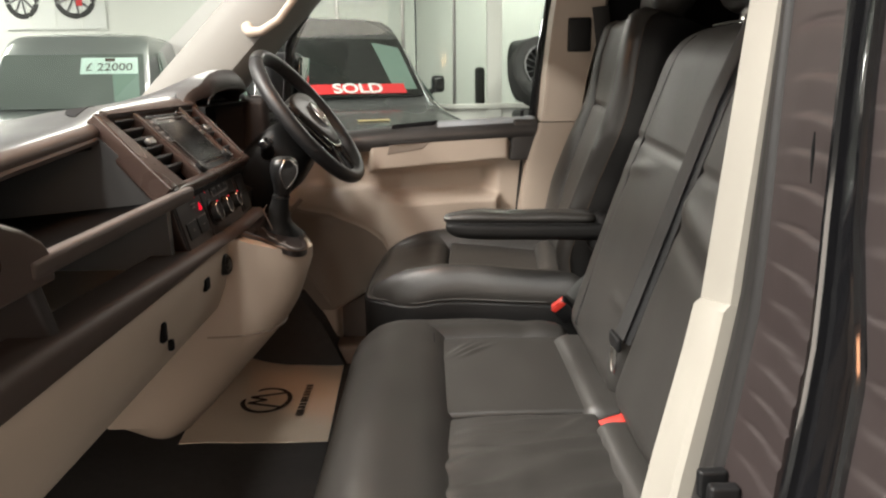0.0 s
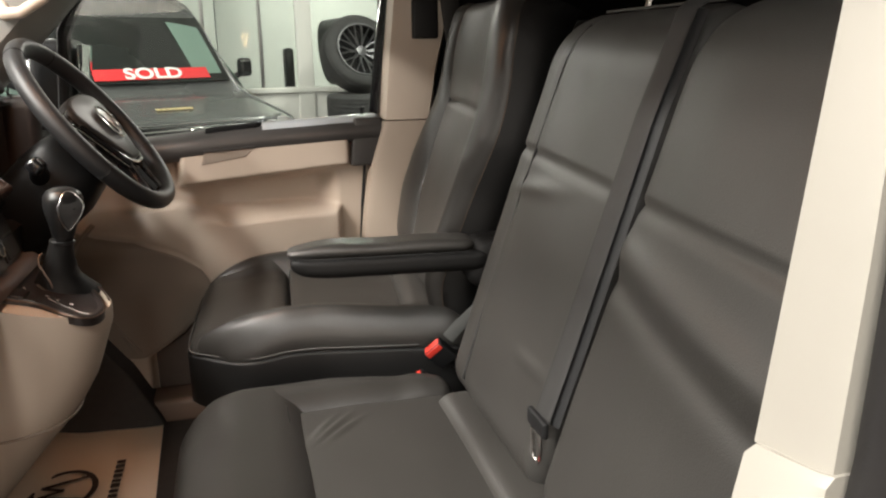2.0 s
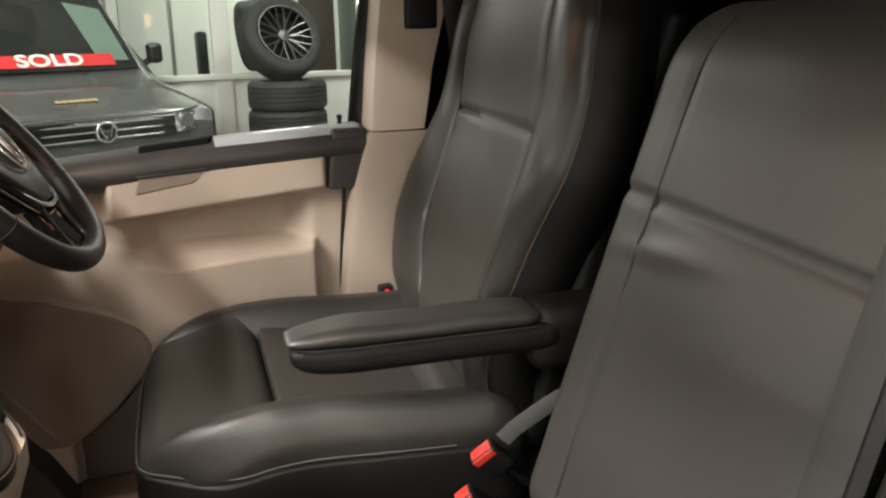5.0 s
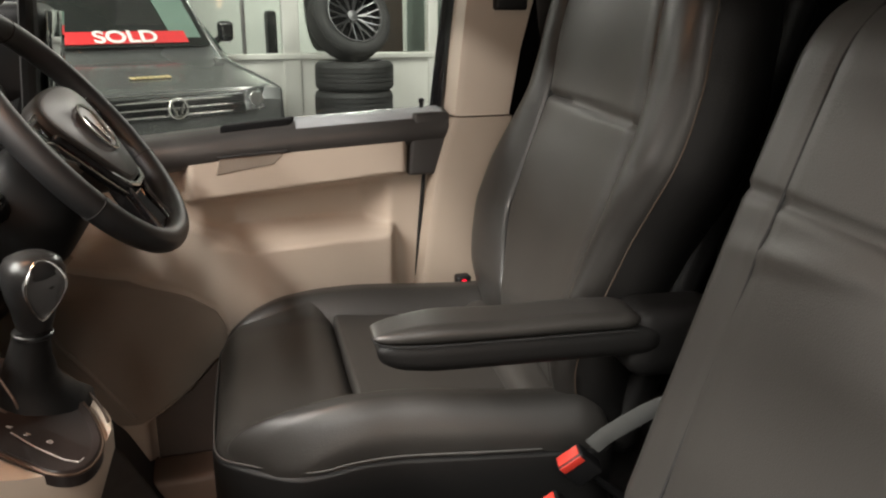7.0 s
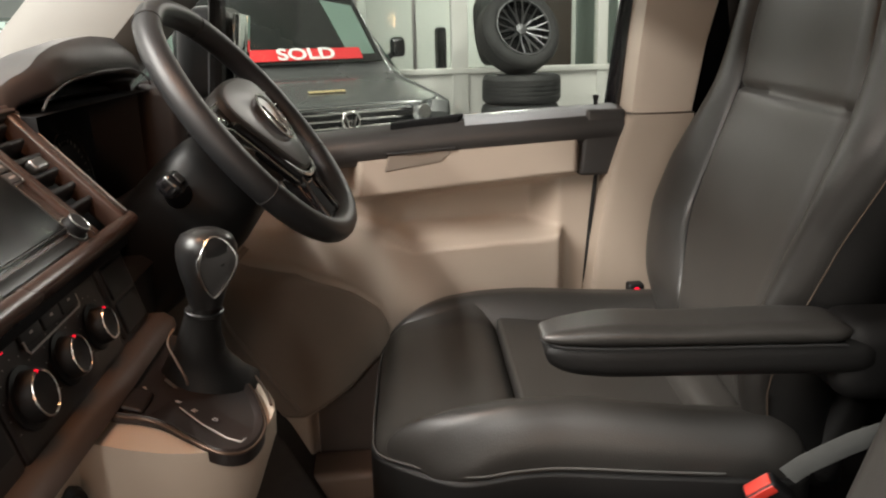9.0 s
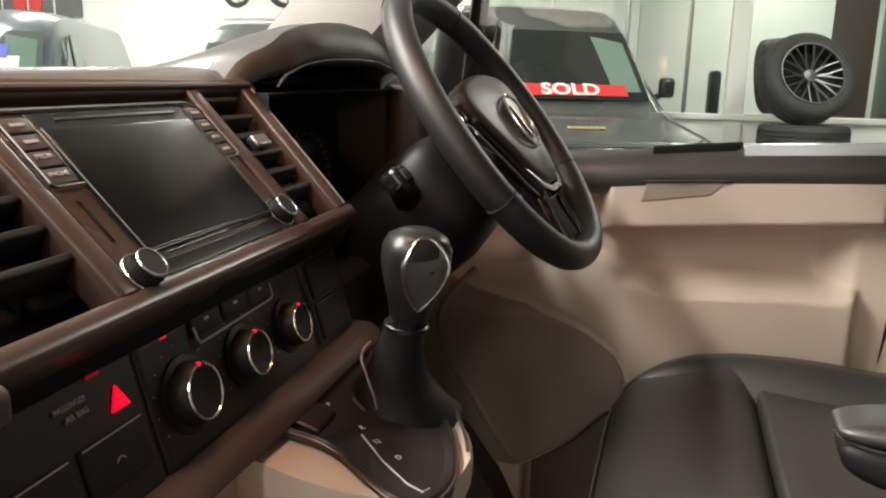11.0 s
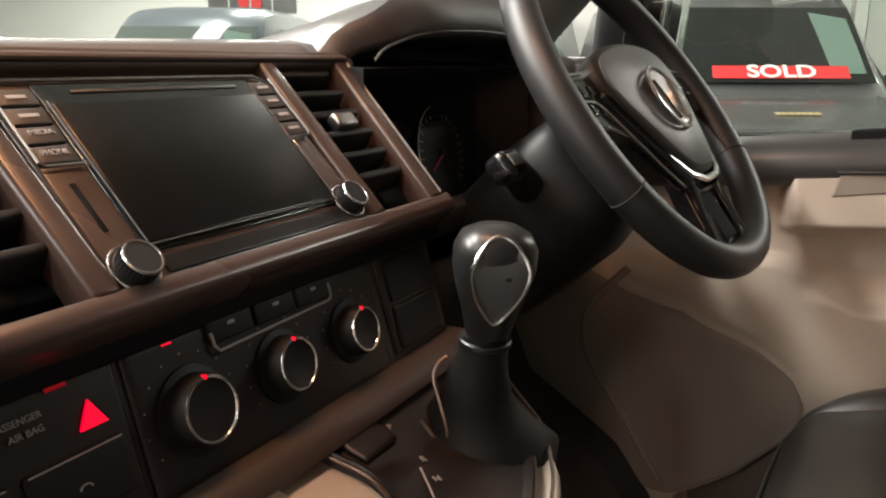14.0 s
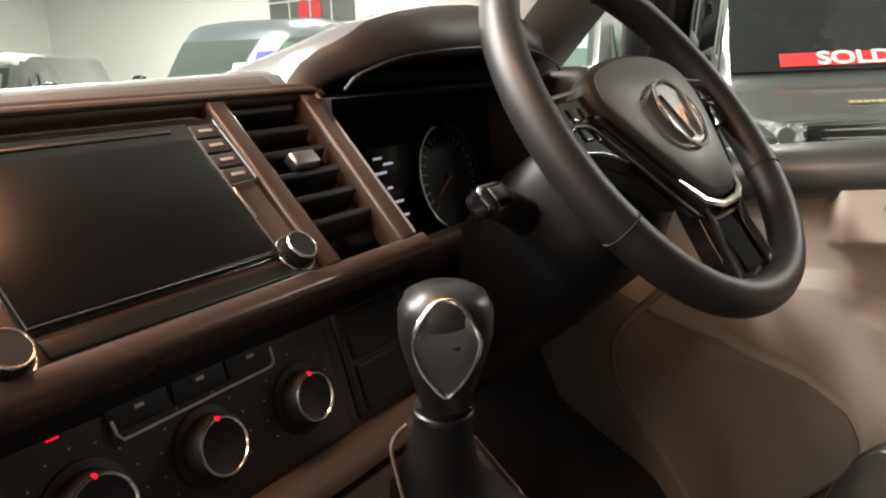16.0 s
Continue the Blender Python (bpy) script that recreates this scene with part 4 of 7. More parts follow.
radio = thing("car_radio", DP(0, 0.05), "built-in touchscreen radio with two knobs, screen off", "radio")
part("faceplate", slab(-0.114, 0.120, -0.022, 0.126, -0.018, 0.002, 0.004, (6, 4, 1)), DECOR, radio, "dark brown radio faceplate")
rim = []
for a, b in ((-0.110, 0.1235), (0.104, 0.1235), (0.116, 0.117), (0.119, 0.108)):
    rim.append(DP(a, b, 0.004))
part("bezel_line", Geo().tube(rim, 0.0014, 6), CHROME, radio, "thin bright bezel line")
part("screen", slab(-0.0815, 0.0905, 0.001, 0.105, 0.002, 0.0055, 0.002, (2, 2, 1)), SCREEN, radio, "dark glossy touchscreen")
part("screen_trim", Geo().tube([DP(-0.0825, 0.106, 0.0052), DP(-0.0825, 0.0005, 0.0052), DP(0.0915, 0.0005, 0.0052), DP(0.0920, 0.106, 0.0052)], 0.0007, 6), mat("smoked_bezel_metal", (0.14, 0.135, 0.13), rough=0.4, metal=0.9), radio)
for i in range(4):
    for s in (-1, 1):
        u = 0.063 + 0.0138 * i
        y0, y1 = (-0.111, -0.086) if s < 0 else (0.0945, 0.1175)
        b = part("radio_button", slab(y0, y1, u, u + 0.0125, 0.001, 0.0045, 0.0015, (1, 1, 1), 2), DASH, radio)
        if s < 0 and i in (1, 0):
            continue
        part("button_mark", slab((y0 + y1) / 2 - 0.006, (y0 + y1) / 2 + 0.006, u + 0.0048, u + 0.0075, 0.0045, 0.0051, 0.0002, (1, 1, 1), 1), PRINT_GREY, b)
for y0, y1, s in ((-0.112, -0.085, -1), (0.0935, 0.1185, 1)):
    part("bezel_line", Geo().tube([DP(y0 if s < 0 else y1, 0.119, 0.0048), DP(y0 if s < 0 else y1, 0.064, 0.0048), DP((y0 if s < 0 else y1) - s * 0.003, 0.0612, 0.0048), DP(y0 if s > 0 else y1, 0.0605, 0.0048)], 0.0009, 6), mat("dull_bezel_metal", (0.22, 0.21, 0.20), rough=0.42, metal=0.9), radio)
for body, u in (("MEDIA", 0.0875), ("PHONE", 0.0730)):
    words("button_text", body, 0.0052, frame_of(DP(-0.0985, u - 0.0030, 0.0048), (0, 1, 0), tuple(UP)), PRINT_GREY, radio, "small grey button lettering")
part("card_slot", slab(-0.101, -0.0975, 0.016, 0.050, 0.001, 0.0026, 0.0005, (1, 1, 1), 1), VOID, radio, "black card slot")
for y, u in ((-0.0985, -0.010), (0.1050, -0.003)):
    o = DP(y, u, 0.001)
    kn = part("radio_knob", Geo().lathe([(0.0145, 0), (0.0140, 0.002), (0.0118, 0.003), (0.0113, 0.0105), (0.0104, 0.0125), (0.0001, 0.0125)], o, OUT, 36), BLACK, radio, "ribbed black knob")
    for h, rr in ((0.002, 0.0142), (0.0120, 0.0107)):
        q = OUT.to_track_quat("Z", "Y")
        cc = Vector(o) + OUT * h
        part("knob_ring", Geo().tube([tuple(cc + q @ Vector((rr * math.cos(a), rr * math.sin(a), 0))) for a in [2 * math.pi * i / 32 for i in range(32)]], 0.0010, 6, closed=True), CHROME, kn, "bright knob ring")
    gt = Geo()
    for i in range(30):
        a = 2 * math.pi * i / 30
        p = Vector(o) + q @ Vector((0.0114 * math.cos(a), 0.0114 * math.sin(a), 0.005))
        gt.tube([tuple(p - OUT * 0.0015), tuple(p + OUT * 0.006)], 0.0006, 4)
    part("knob_ribs", gt, BLACK, kn)
part("screen_surround", slab(-0.0845, 0.0945, -0.003, 0.1205, 0.0015, 0.0036, 0.001, (2, 2, 1)), GLOSS, radio, "gloss black surround of the screen")
part("disc_slot", slab(-0.062, 0.078, 0.1125, 0.1150, 0.0035, 0.0046, 0.0006, (2, 1, 1)), mat("slot_edge_metal", (0.10, 0.09, 0.085), rough=0.4, metal=0.9), radio, "thin disc slot above the screen")
part("brightness_strip", slab(0.0915, 0.0940, 0.030, 0.058, 0.003, 0.0062, 0.001, (1, 2, 1), 2), CHROME, radio, "bright edge strip")
part("lower_band", slab(-0.080, 0.090, -0.0185, -0.0065, 0.0015, 0.0038, 0.0015, (2, 1, 1)), SATIN_BLACK, radio, "dark band below the screen")

# Black block fills the shaded gap under the fascia foot.
part("panel_gap", Geo().rbox((-0.50, -0.285, 1.150), (-0.424, 0.238, 1.172), 0.004, (1, 4, 1), 2), VOID, dash, "black gap under the fascia")

# ---- heater panel
HX = -0.419


def HP(y, z, n=0.0):
    """A place on the heater panel: it leans back a little towards its top."""
    return (HX - (z - 1.11) * 0.28 + n, y, z)


part("switch_panel", Geo().rbox((-0.265, 1.062, -0.03), (0.222, 1.162, 0.0), 0.004, (8, 2, 1), 2, fn=HP), PANEL, dash, "brown-black switch panel")
heater = thing("heater_panel", HP(0.0, 1.11), "black heater control panel with three knobs", "heater controls")
part("faceplate", Geo().rbox((-0.113, 1.067, -0.002), (0.122, 1.153, 0.003), 0.006, (6, 2, 1), 3, fn=HP), PANEL, heater)
for y in (-0.076, 0.002, 0.080):
    big = {-0.076: 0.0210, 0.002: 0.0190, 0.080: 0.0180}[y]
    o = HP(y, 1.108, 0.002)
    ax = (0.96, 0, 0.27)
    q = Vector(ax).to_track_quat("Z", "Y")
    kn = part("heater_knob", Geo().lathe([(big + 0.006, 0), (big + 0.0055, 0.003), (big + 0.001, 0.004), (big, 0.014), (big - 0.002, 0.0165), (big - 0.004, 0.0155), (0.0001, 0.0145)], o, ax, 40), BLACK, heater, "black round knob")
    cc = Vector(o) + Vector(ax) * 0.0165
    part("knob_ring", Geo().tube([tuple(cc + q @ Vector(((big - 0.0025) * math.cos(a), (big - 0.0025) * math.sin(a), 0))) for a in [2 * math.pi * i / 40 for i in range(40)]], 0.0010, 6, closed=True), CHROME, kn, "chrome knob ring")
    top = Vector(o) + Vector((-0.27, 0, 0.96)) * (big - 0.002) + Vector(ax) * 0.0160
    part("knob_pointer", Geo().rbox((top.x - 0.001, y - 0.0011, top.z - 0.0012), (top.x + 0.0018, y + 0.0011, top.z + 0.0012), 0.0004, (1, 1, 1), 1), RED_GLOW, kn, "red lit pointer")
    gt = Geo()
    for i in range(11):
        a = radians(-30 + 240 * i / 10)
        p = Vector(o) + q @ Vector(((big + 0.013) * math.cos(a), (big + 0.013) * math.sin(a), 0.0012))
        gt.lathe([(0.0001, 0), (0.0007, 0), (0.0007, 0.0004), (0.0001, 0.0006)], tuple(p), ax, 6)
    part("scale_dots", gt, PRINT_GREY, kn)
part("temperature_mark", Geo().rbox((-0.086, 1.1482, 0.003), (-0.079, 1.1491, 0.0036), 0.0002, (1, 1, 1), 1, fn=HP), RED_GLOW, heater, "red temperature mark")
for i, y in enumerate((-0.034, 0.008, 0.048)):
    b = part("heater_button", Geo().rbox((y - 0.019, 1.139, 0.002), (y + 0.019, 1.156, 0.006), 0.0015, (1, 1, 1), 2, fn=HP), BLACK, heater, "black push button")
    part("button_mark", Geo().rbox((y - 0.003, 1.1470, 0.006), (y + 0.003, 1.1492, 0.0063), 0.0002, (1, 1, 1), 1, fn=HP), PRINT_GREY, b)
part("button_trim", Geo().tube([HP(-0.052, 1.146, 0.006), HP(-0.051, 1.138, 0.006), HP(-0.048, 1.1345, 0.006), HP(0.062, 1.1365, 0.006), HP(0.065, 1.139, 0.006), HP(0.065, 1.148, 0.006)], 0.0010, 6), mat("pale_satin_trim", (0.42, 0.40, 0.38), rough=0.4), heater, "bright line under the buttons")
hz = thing("switch_block", HP(-0.19, 1.11), "black switch block with red lit hazard triangle", "switches")
part("block", Geo().rbox((-0.258, 1.068, -0.002), (-0.117, 1.157, 0.0025), 0.004, (3, 2, 1), 2, fn=HP), PANEL, hz)
c0, rr = (-0.138, 1.131), 0.0090
tri_pts = [(c0[0] + rr * 1.05 * math.sin(a), c0[1] + rr * math.cos(a) - 0.002) for a in (0, 2 * math.pi / 3, 4 * math.pi / 3)]
part("hazard_triangle", Geo().loft([[HP(a, b, 0.003) for a, b in tri_pts], [HP(a, b, 0.0045) for a, b in tri_pts]]), RED_GLOW, hz, "red lit hazard triangle")
part("alarm_light", Geo().rbox((-0.158, 1.148, 0.003), (-0.146, 1.1525, 0.0036), 0.0010, (1, 1, 1), 1, fn=HP), DIM_RED, hz, "dim red light")
ha = frame_of(HP(-0.175, 1.1405, 0.0040), (0, 1, 0), (-0.27, 0, 0.96))
words("airbag_text", "PASSENGER", 0.0048, ha, PRINT_GREY, hz, "small grey lettering")
words("airbag_text", "AIR BAG", 0.0048, frame_of(HP(-0.172, 1.134, 0.0040), (0, 1, 0), (-0.27, 0, 0.96)), PRINT_GREY, hz, "small grey lettering")
for y in (-0.215, -0.152):
    b = part("push_switch", Geo().rbox((y - 0.028, 1.086, 0.002), (y + 0.028, 1.116, 0.005), 0.002, (1, 1, 1), 2, fn=HP), BLACK, hz, "black push switch")
    part("switch_mark", Geo().tube([HP(y + 0.0034 * math.cos(a), 1.099 + 0.0022 * math.sin(a), 0.0052) for a in [math.pi * i / 10 for i in range(11)]], 0.0006, 4), PRINT_GREY, b)
    part("switch_line", Geo().rbox((y - 0.026, 1.1150, 0.005), (y + 0.026, 1.1158, 0.0056), 0.0002, (1, 1, 1), 1, fn=HP), PRINT_GREY, b)
part("blank_panel", Geo().rbox((0.132, 1.072, -0.002), (0.214, 1.152, 0.003), 0.004, (2, 2, 1), 2, fn=HP), PANEL, dash, "blank switch panel")
for z in (1.076, 1.114):
    part("blank_cover", Geo().rbox((0.140, z, 0.002), (0.206, z + 0.034, 0.0055), 0.002, (1, 1, 1), 2, fn=HP), BLACK, dash)

# lower rail: from the passenger's end to the column
rings = []
for i in range(41):
    y = -0.96 + 1.19 * i / 40
    t = smooth(-0.95, 0.05, y)
    zt, zb = 1.088 - 0.020 * t, 1.036 + 0.010 * t
    x = -0.398 + 0.018 * t
    rings.append([(-0.46, y, zt), (x - 0.012, y, zt), (x - 0.002, y, zt - 0.007), (x, y, zt - 0.016), (x - 0.004, y, zb + 0.006), (x - 0.012, y, zb), (-0.46, y, zb)])
part("lower_rail", Geo().loft(rings), BAR, dash, "satin brown lower dash rail", angle=60)

# ---- passenger side: two open trays with bars between
g = Geo().rbox((-0.420, -0.80, 1.158), (-0.398, -0.236, 1.182), 0.008, (1, 8, 1), 4)
part("tray_bar", g, BAR, dash, "dark bar between the trays", angle=50)
# Liner blackened so the open trays read as shaded inside.
g = Geo().box((-0.74, -0.95, 1.03), (-0.72, 0.0, 1.26)).box((-0.74, -0.95, 1.158), (-0.415, -0.22, 1.166), fn=lambda x, y, z: (x, y, z - 0.03 * smooth(-0.42, -0.70, x))).box((-0.74, -0.95, 1.03), (-0.42, -0.15, 1.045)).box((-0.74, -0.95, 1.252), (-0.54, -0.22, 1.262))
part("tray_liner", g, VOID, dash, "black inside of the open trays")
g = Geo().prism([(-0.74, 1.03), (-0.425, 1.03), (-0.430, 1.18), (-0.54, 1.28), (-0.74, 1.28)], "y", -0.300, -0.282)
part("tray_side", g, DASH_TOP, dash, "dark tray side wall")
g = Geo().rbox((-0.56, -0.780, 1.045), (-0.412, -0.752, 1.160), 0.008, (2, 1, 4), 3, fn=lambda x, y, z: (x, y + 0.45 * (1.14 - z), z))
part("tray_divider", g, DASH, dash, "dark tray divider")
# end pod with the passenger vent
pod = part("end_pod", Geo().loft([[(-0.56, y, 1.27 - d), (-0.515, y, 1.262 - d), (-0.430, y, 1.236 - d), (-0.402, y, 1.226 - d), (-0.400, y, 1.150), (-0.56, y, 1.14)] for y, d in ((-0.98, -0.03), (-0.93, -0.02), (-0.853, -0.006), (-0.80, 0.012), (-0.765, 0.030), (-0.748, 0.048))]), DECOR, dash, "satin brown end pod", bevel=0.004)
g = Geo()
for i in range(4):
    u = 0.03 + 0.024 * i
    g.rbox((-0.96, u - 0.01, -0.002), (-0.88, u + 0.002, 0.012), 0.002, (2, 1, 1), 2, fn=DP)
part("end_vent_slats", g, VOID, pod, "black vent slots")

# ---- beige lower panels
rings = []
for i in range(17):
    y = -0.96 + 0.92 * i / 16
    rings.append([(-0.50, y, 1.05), (-0.408, y, 1.048), (-0.400, y, 1.036), (-0.402, y, 1.00), (-0.412, y, 0.95), (-0.430, y, 0.905), (-0.452, y, 0.884), (-0.50, y, 0.876), (-0.66, y, 0.86), (-0.66, y, 1.05)])
part("glovebox_panel", Geo().loft(rings), BEIGE, dash, "beige lower dash panel", angle=60)
part("panel_slot", Geo().rbox((-0.408, -0.445, 0.968), (-0.398, -0.428, 1.0), 0.004, (1, 1, 1), 2), VOID, dash, "small dark slot")
part("panel_latch", Geo().rbox((-0.408, -0.215, 0.985), (-0.398, -0.185, 1.008), 0.004, (1, 1, 1), 2), VOID, dash, "small dark latch")
part("panel_slot", Geo().rbox((-0.412, -0.400, 0.940), (-0.403, -0.388, 0.958), 0.003, (1, 1, 1), 2), VOID, dash, "small dark slot")
sock = part("power_socket", Geo().lathe([(0.0001, 0.0), (0.012, 0.0), (0.012, 0.012), (0.017, 0.014), (0.021, 0.010), (0.022, 0.0)], (-0.406, -0.072, 1.002), (1, -0.15, 0.1), 28), BLACK, dash, "round black power socket")
part("socket_cap", Geo().lathe([(0.0115, 0.0), (0.0115, 0.011), (0.009, 0.015), (0.0001, 0.016)], (-0.405, -0.072, 1.002), (1, -0.15, 0.1), 20), SATIN_BLACK, sock, "black socket cap")

# ---- console that carries the gear lever
NOSE = [(0.50, -0.60), (0.57, -0.565), (0.66, -0.475), (0.755, -0.392), (0.845, -0.312), (0.895, -0.282), (0.95, -0.262), (0.985, -0.250), (1.005, -0.252), (1.012, -0.258)]


def console_ring(z, nose, grow=0.0, tail=-0.70):
    pts = []
    yc, hw = 0.085, 0.125 + grow - 0.20 * max(0, 0.82 - z)
    for i in range(21):
        a = -math.pi / 2 + math.pi * i / 20
        c, s = math.cos(a), math.sin(a)
        if s > 0:
            pts.append((nose - 0.20 + (0.20 + grow) * max(0, c), yc + (hw - 0.006) * s, z))
            continue
        pts.append((nose - 0.14 + (0.14 + grow) * max(0, c) ** 0.75, yc + hw * (abs(s) ** 0.85) * (1 if s > 0 else -1), z))
    return [(tail, yc - hw - 0.02 * smooth(0.6, 0.8, z), z)] + pts + [(tail, yc + hw + 0.01, z)]


def tilt_top(x, y, z):
    """The console's top rises towards the dash."""
    return (x, y, z + 0.30 * max(0, -0.25 - x) * smooth(0.9, 1.0, z) * (1 if x > -0.40 else 0.15 / max(0.15, -0.25 - x)))


rings = [console_ring(0.566, lerp(NOSE, 0.566) - 0.035, -0.030), console_ring(0.570, lerp(NOSE, 0.570) - 0.015, -0.014), console_ring(0.578, lerp(NOSE, 0.578) - 0.004, -0.004)] + [console_ring(z, lerp(NOSE, z)) for z in [0.59 + 0.03 * i for i in range(13)] + [0.98, 0.995, 1.005]]
rings[:4] = [[(x, y, z + 0.045 * smooth(-0.58, -0.70, x)) for x, y, z in ring] for ring in rings[:4]]
con = thing("gear_console", (-0.40, 0.085, 0.55), "beige console carrying the automatic gear lever", "console")
part("console_body", Geo().loft(rings, fn=tilt_top), BEIGE, con, "beige moulded console", angle=60)
seam = [tilt_top(*p) for p in console_ring(0.84, lerp(NOSE, 0.84), 0.0015)[1:]]
part("console_seam", Geo().tube(seam, 0.0022, 6), BEIGE_DARK, con, "moulded seam line")
GATE = [(-0.43, 0.000), (-0.385, 0.004), (-0.349, 0.012), (-0.314, -0.010), (-0.285, -0.026), (-0.262, -0.012), (-0.253, 0.035), (-0.264, 0.080), (-0.282, 0.122), (-0.32, 0.184), (-0.36, 0.200), (-0.43, 0.205)]
for _ in range(2):
    GATE = [q for a, b in zip(GATE, GATE[1:] + GATE[:1]) for q in ((0.75 * a[0] + 0.25 * b[0], 0.75 * a[1] + 0.25 * b[1]), (0.25 * a[0] + 0.75 * b[0], 0.25 * a[1] + 0.75 * b[1]))]


def gate_at(x, y, h=0.0):
    return (x, y, 1.006 + 0.30 * (-0.25 - x) + h)


def gate_ring(k, h):
    return [gate_at(-0.345 + (x + 0.345) * k, 0.085 + (y - 0.085) * k, h) for x, y in GATE]


part("gate_plate", Geo().loft([gate_ring(0.995, -0.01), gate_ring(1.0, 0.003), gate_ring(0.975, 0.006), gate_ring(0.93, 0.005), gate_ring(0.88, 0.0015), gate_ring(0.3, 0.001)]), PANEL, con, "brown-black sunken selector plate", angle=40)
part("gate_trim", Geo().tube(gate_ring(1.006, 0.0035), 0.0016, 6, closed=True), mat("bronze_trim", (0.12, 0.078, 0.056), rough=0.38, metal=0.7), con, "thin bronze plate edging")
strip = [gate_at(x, y, 0.0025) for x, y in ((-0.335, 0.045), (-0.31, 0.022), (-0.285, 0.006), (-0.272, 0.004), (-0.269, 0.012))]
part("gate_line", Geo().tube(strip, 0.0009, 6), PRINT_GREY, con, "fine grey selector line")
g = Geo().rbox((-0.40, 0.020, 0.004), (-0.362, 0.060, 0.009), 0.003, (1, 1, 1), 2, fn=lambda x, y, z: gate_at(x, y, z - 0.003))
part("plate_button", g, PANEL, con, "brown-black blank button")
lever = thing("gear_lever", (-0.32, 0.115, 1.03), "automatic gear lever with black leather knob and boot", "gear lever")
bootp = [(-0.328, 0.139, 1.004, 0.057), (-0.329, 0.137, 1.016, 0.054), (-0.331, 0.132, 1.030, 0.046), (-0.333, 0.126, 1.044, 0.0365), (-0.332, 0.119, 1.058, 0.029), (-0.328, 0.116, 1.070, 0.0252), (-0.325, 0.113, 1.082, 0.0222), (-0.321, 0.109, 1.098, 0.0190), (-0.316, 0.105, 1.116, 0.0172)]
rings = []
for x, y, z, w in bootp:
    rings.append([(x + w * math.cos(a) * (1 + 0.055 * math.sin(5 * a + z * 160) + 0.02 * math.sin(9 * a - z * 300)), y + w * math.sin(a) * (1 + 0.05 * math.sin(4 * a + z * 130)), z + 0.002 * math.sin(3 * a)) for a in [2 * math.pi * i / 32 for i in range(32)]])
part("boot", Geo().loft(rings), SIDE_LEATHER, lever, "wrinkled black leather boot", angle=60)
part("boot_collar", Geo().lathe([(0.0180, 0), (0.0195, 0.001), (0.0195, 0.004), (0.0180, 0.005)], (-0.3165, 0.1055, 1.108), (0.10, -0.06, 1.0), 28), mat("smoked_chrome", (0.05, 0.05, 0.05), rough=0.35, metal=0.9), lever, "smoked chrome boot collar")
AX = Vector((0.10, -0.07, 1.0)).normalized()
FACE = Vector((0.55, -0.83, 0.05)).normalized()
FACE = (FACE - AX * FACE.dot(AX)).normalized()
SIDE = AX.cross(FACE)
KC = Vector((-0.314, 0.104, 1.117))


def knob_pt(f, s, h):
    return tuple(KC + FACE * f + SIDE * s + AX * h)


rings = []
for h, w, d in ((0, 0.0155, 0.0155), (0.006, 0.017, 0.017), (0.020, 0.020, 0.019), (0.036, 0.025, 0.023), (0.052, 0.0285, 0.026), (0.066, 0.0285, 0.026), (0.075, 0.0245, 0.023), (0.080, 0.016, 0.016), (0.082, 0.005, 0.005)):
    rings.append([knob_pt(d * (abs(math.cos(a)) ** 0.8) * (1 if math.cos(a) > 0 else -1) + 0.004 * h / 0.05, w * (abs(math.sin(a)) ** 0.85) * (1 if math.sin(a) > 0 else -1), h) for a in [2 * math.pi * i / 32 for i in range(32)]])
part("knob", Geo().loft(rings), mat("black_knob_leather", (0.012, 0.012, 0.012), rough=0.32, scale=30), lever, "black leather gear knob", angle=70)
out = []
for i in range(36):
    a = 2 * math.pi * i / 36
    s = 0.0205 * math.sin(a)
    hh = 0.048 + 0.0315 * math.cos(a)
    s *= lerp([(0.014, 0.35), (0.034, 0.72), (0.058, 1.0), (0.082, 0.95)], hh)
    out.append((s, hh))


def knob_face(s, hh):
    d = lerp([(0.0, 0.017), (0.020, 0.0205), (0.036, 0.0255), (0.052, 0.0295), (0.064, 0.0298), (0.073, 0.0265), (0.081, 0.0190)], hh)
    return d + 0.002


part("knob_badge", Geo().loft([[knob_pt(knob_face(s, hh) - 0.010, s, hh) for s, hh in out], [knob_pt(knob_face(s, hh), s, hh) for s, hh in out], [knob_pt(knob_face(s, hh) + 0.001, s * 0.8, 0.048 + (hh - 0.048) * 0.8) for s, hh in out]]), mat("satin_graphite", (0.075, 0.075, 0.075), rough=0.42, metal=0.3), lever, "satin graphite knob badge", angle=60)
part("knob_badge_ring", Geo().tube([knob_pt(knob_face(s, hh) + 0.0006, s, hh) for s, hh in out], 0.0015, 6, closed=True), CHROME, lever, "chrome teardrop ring")
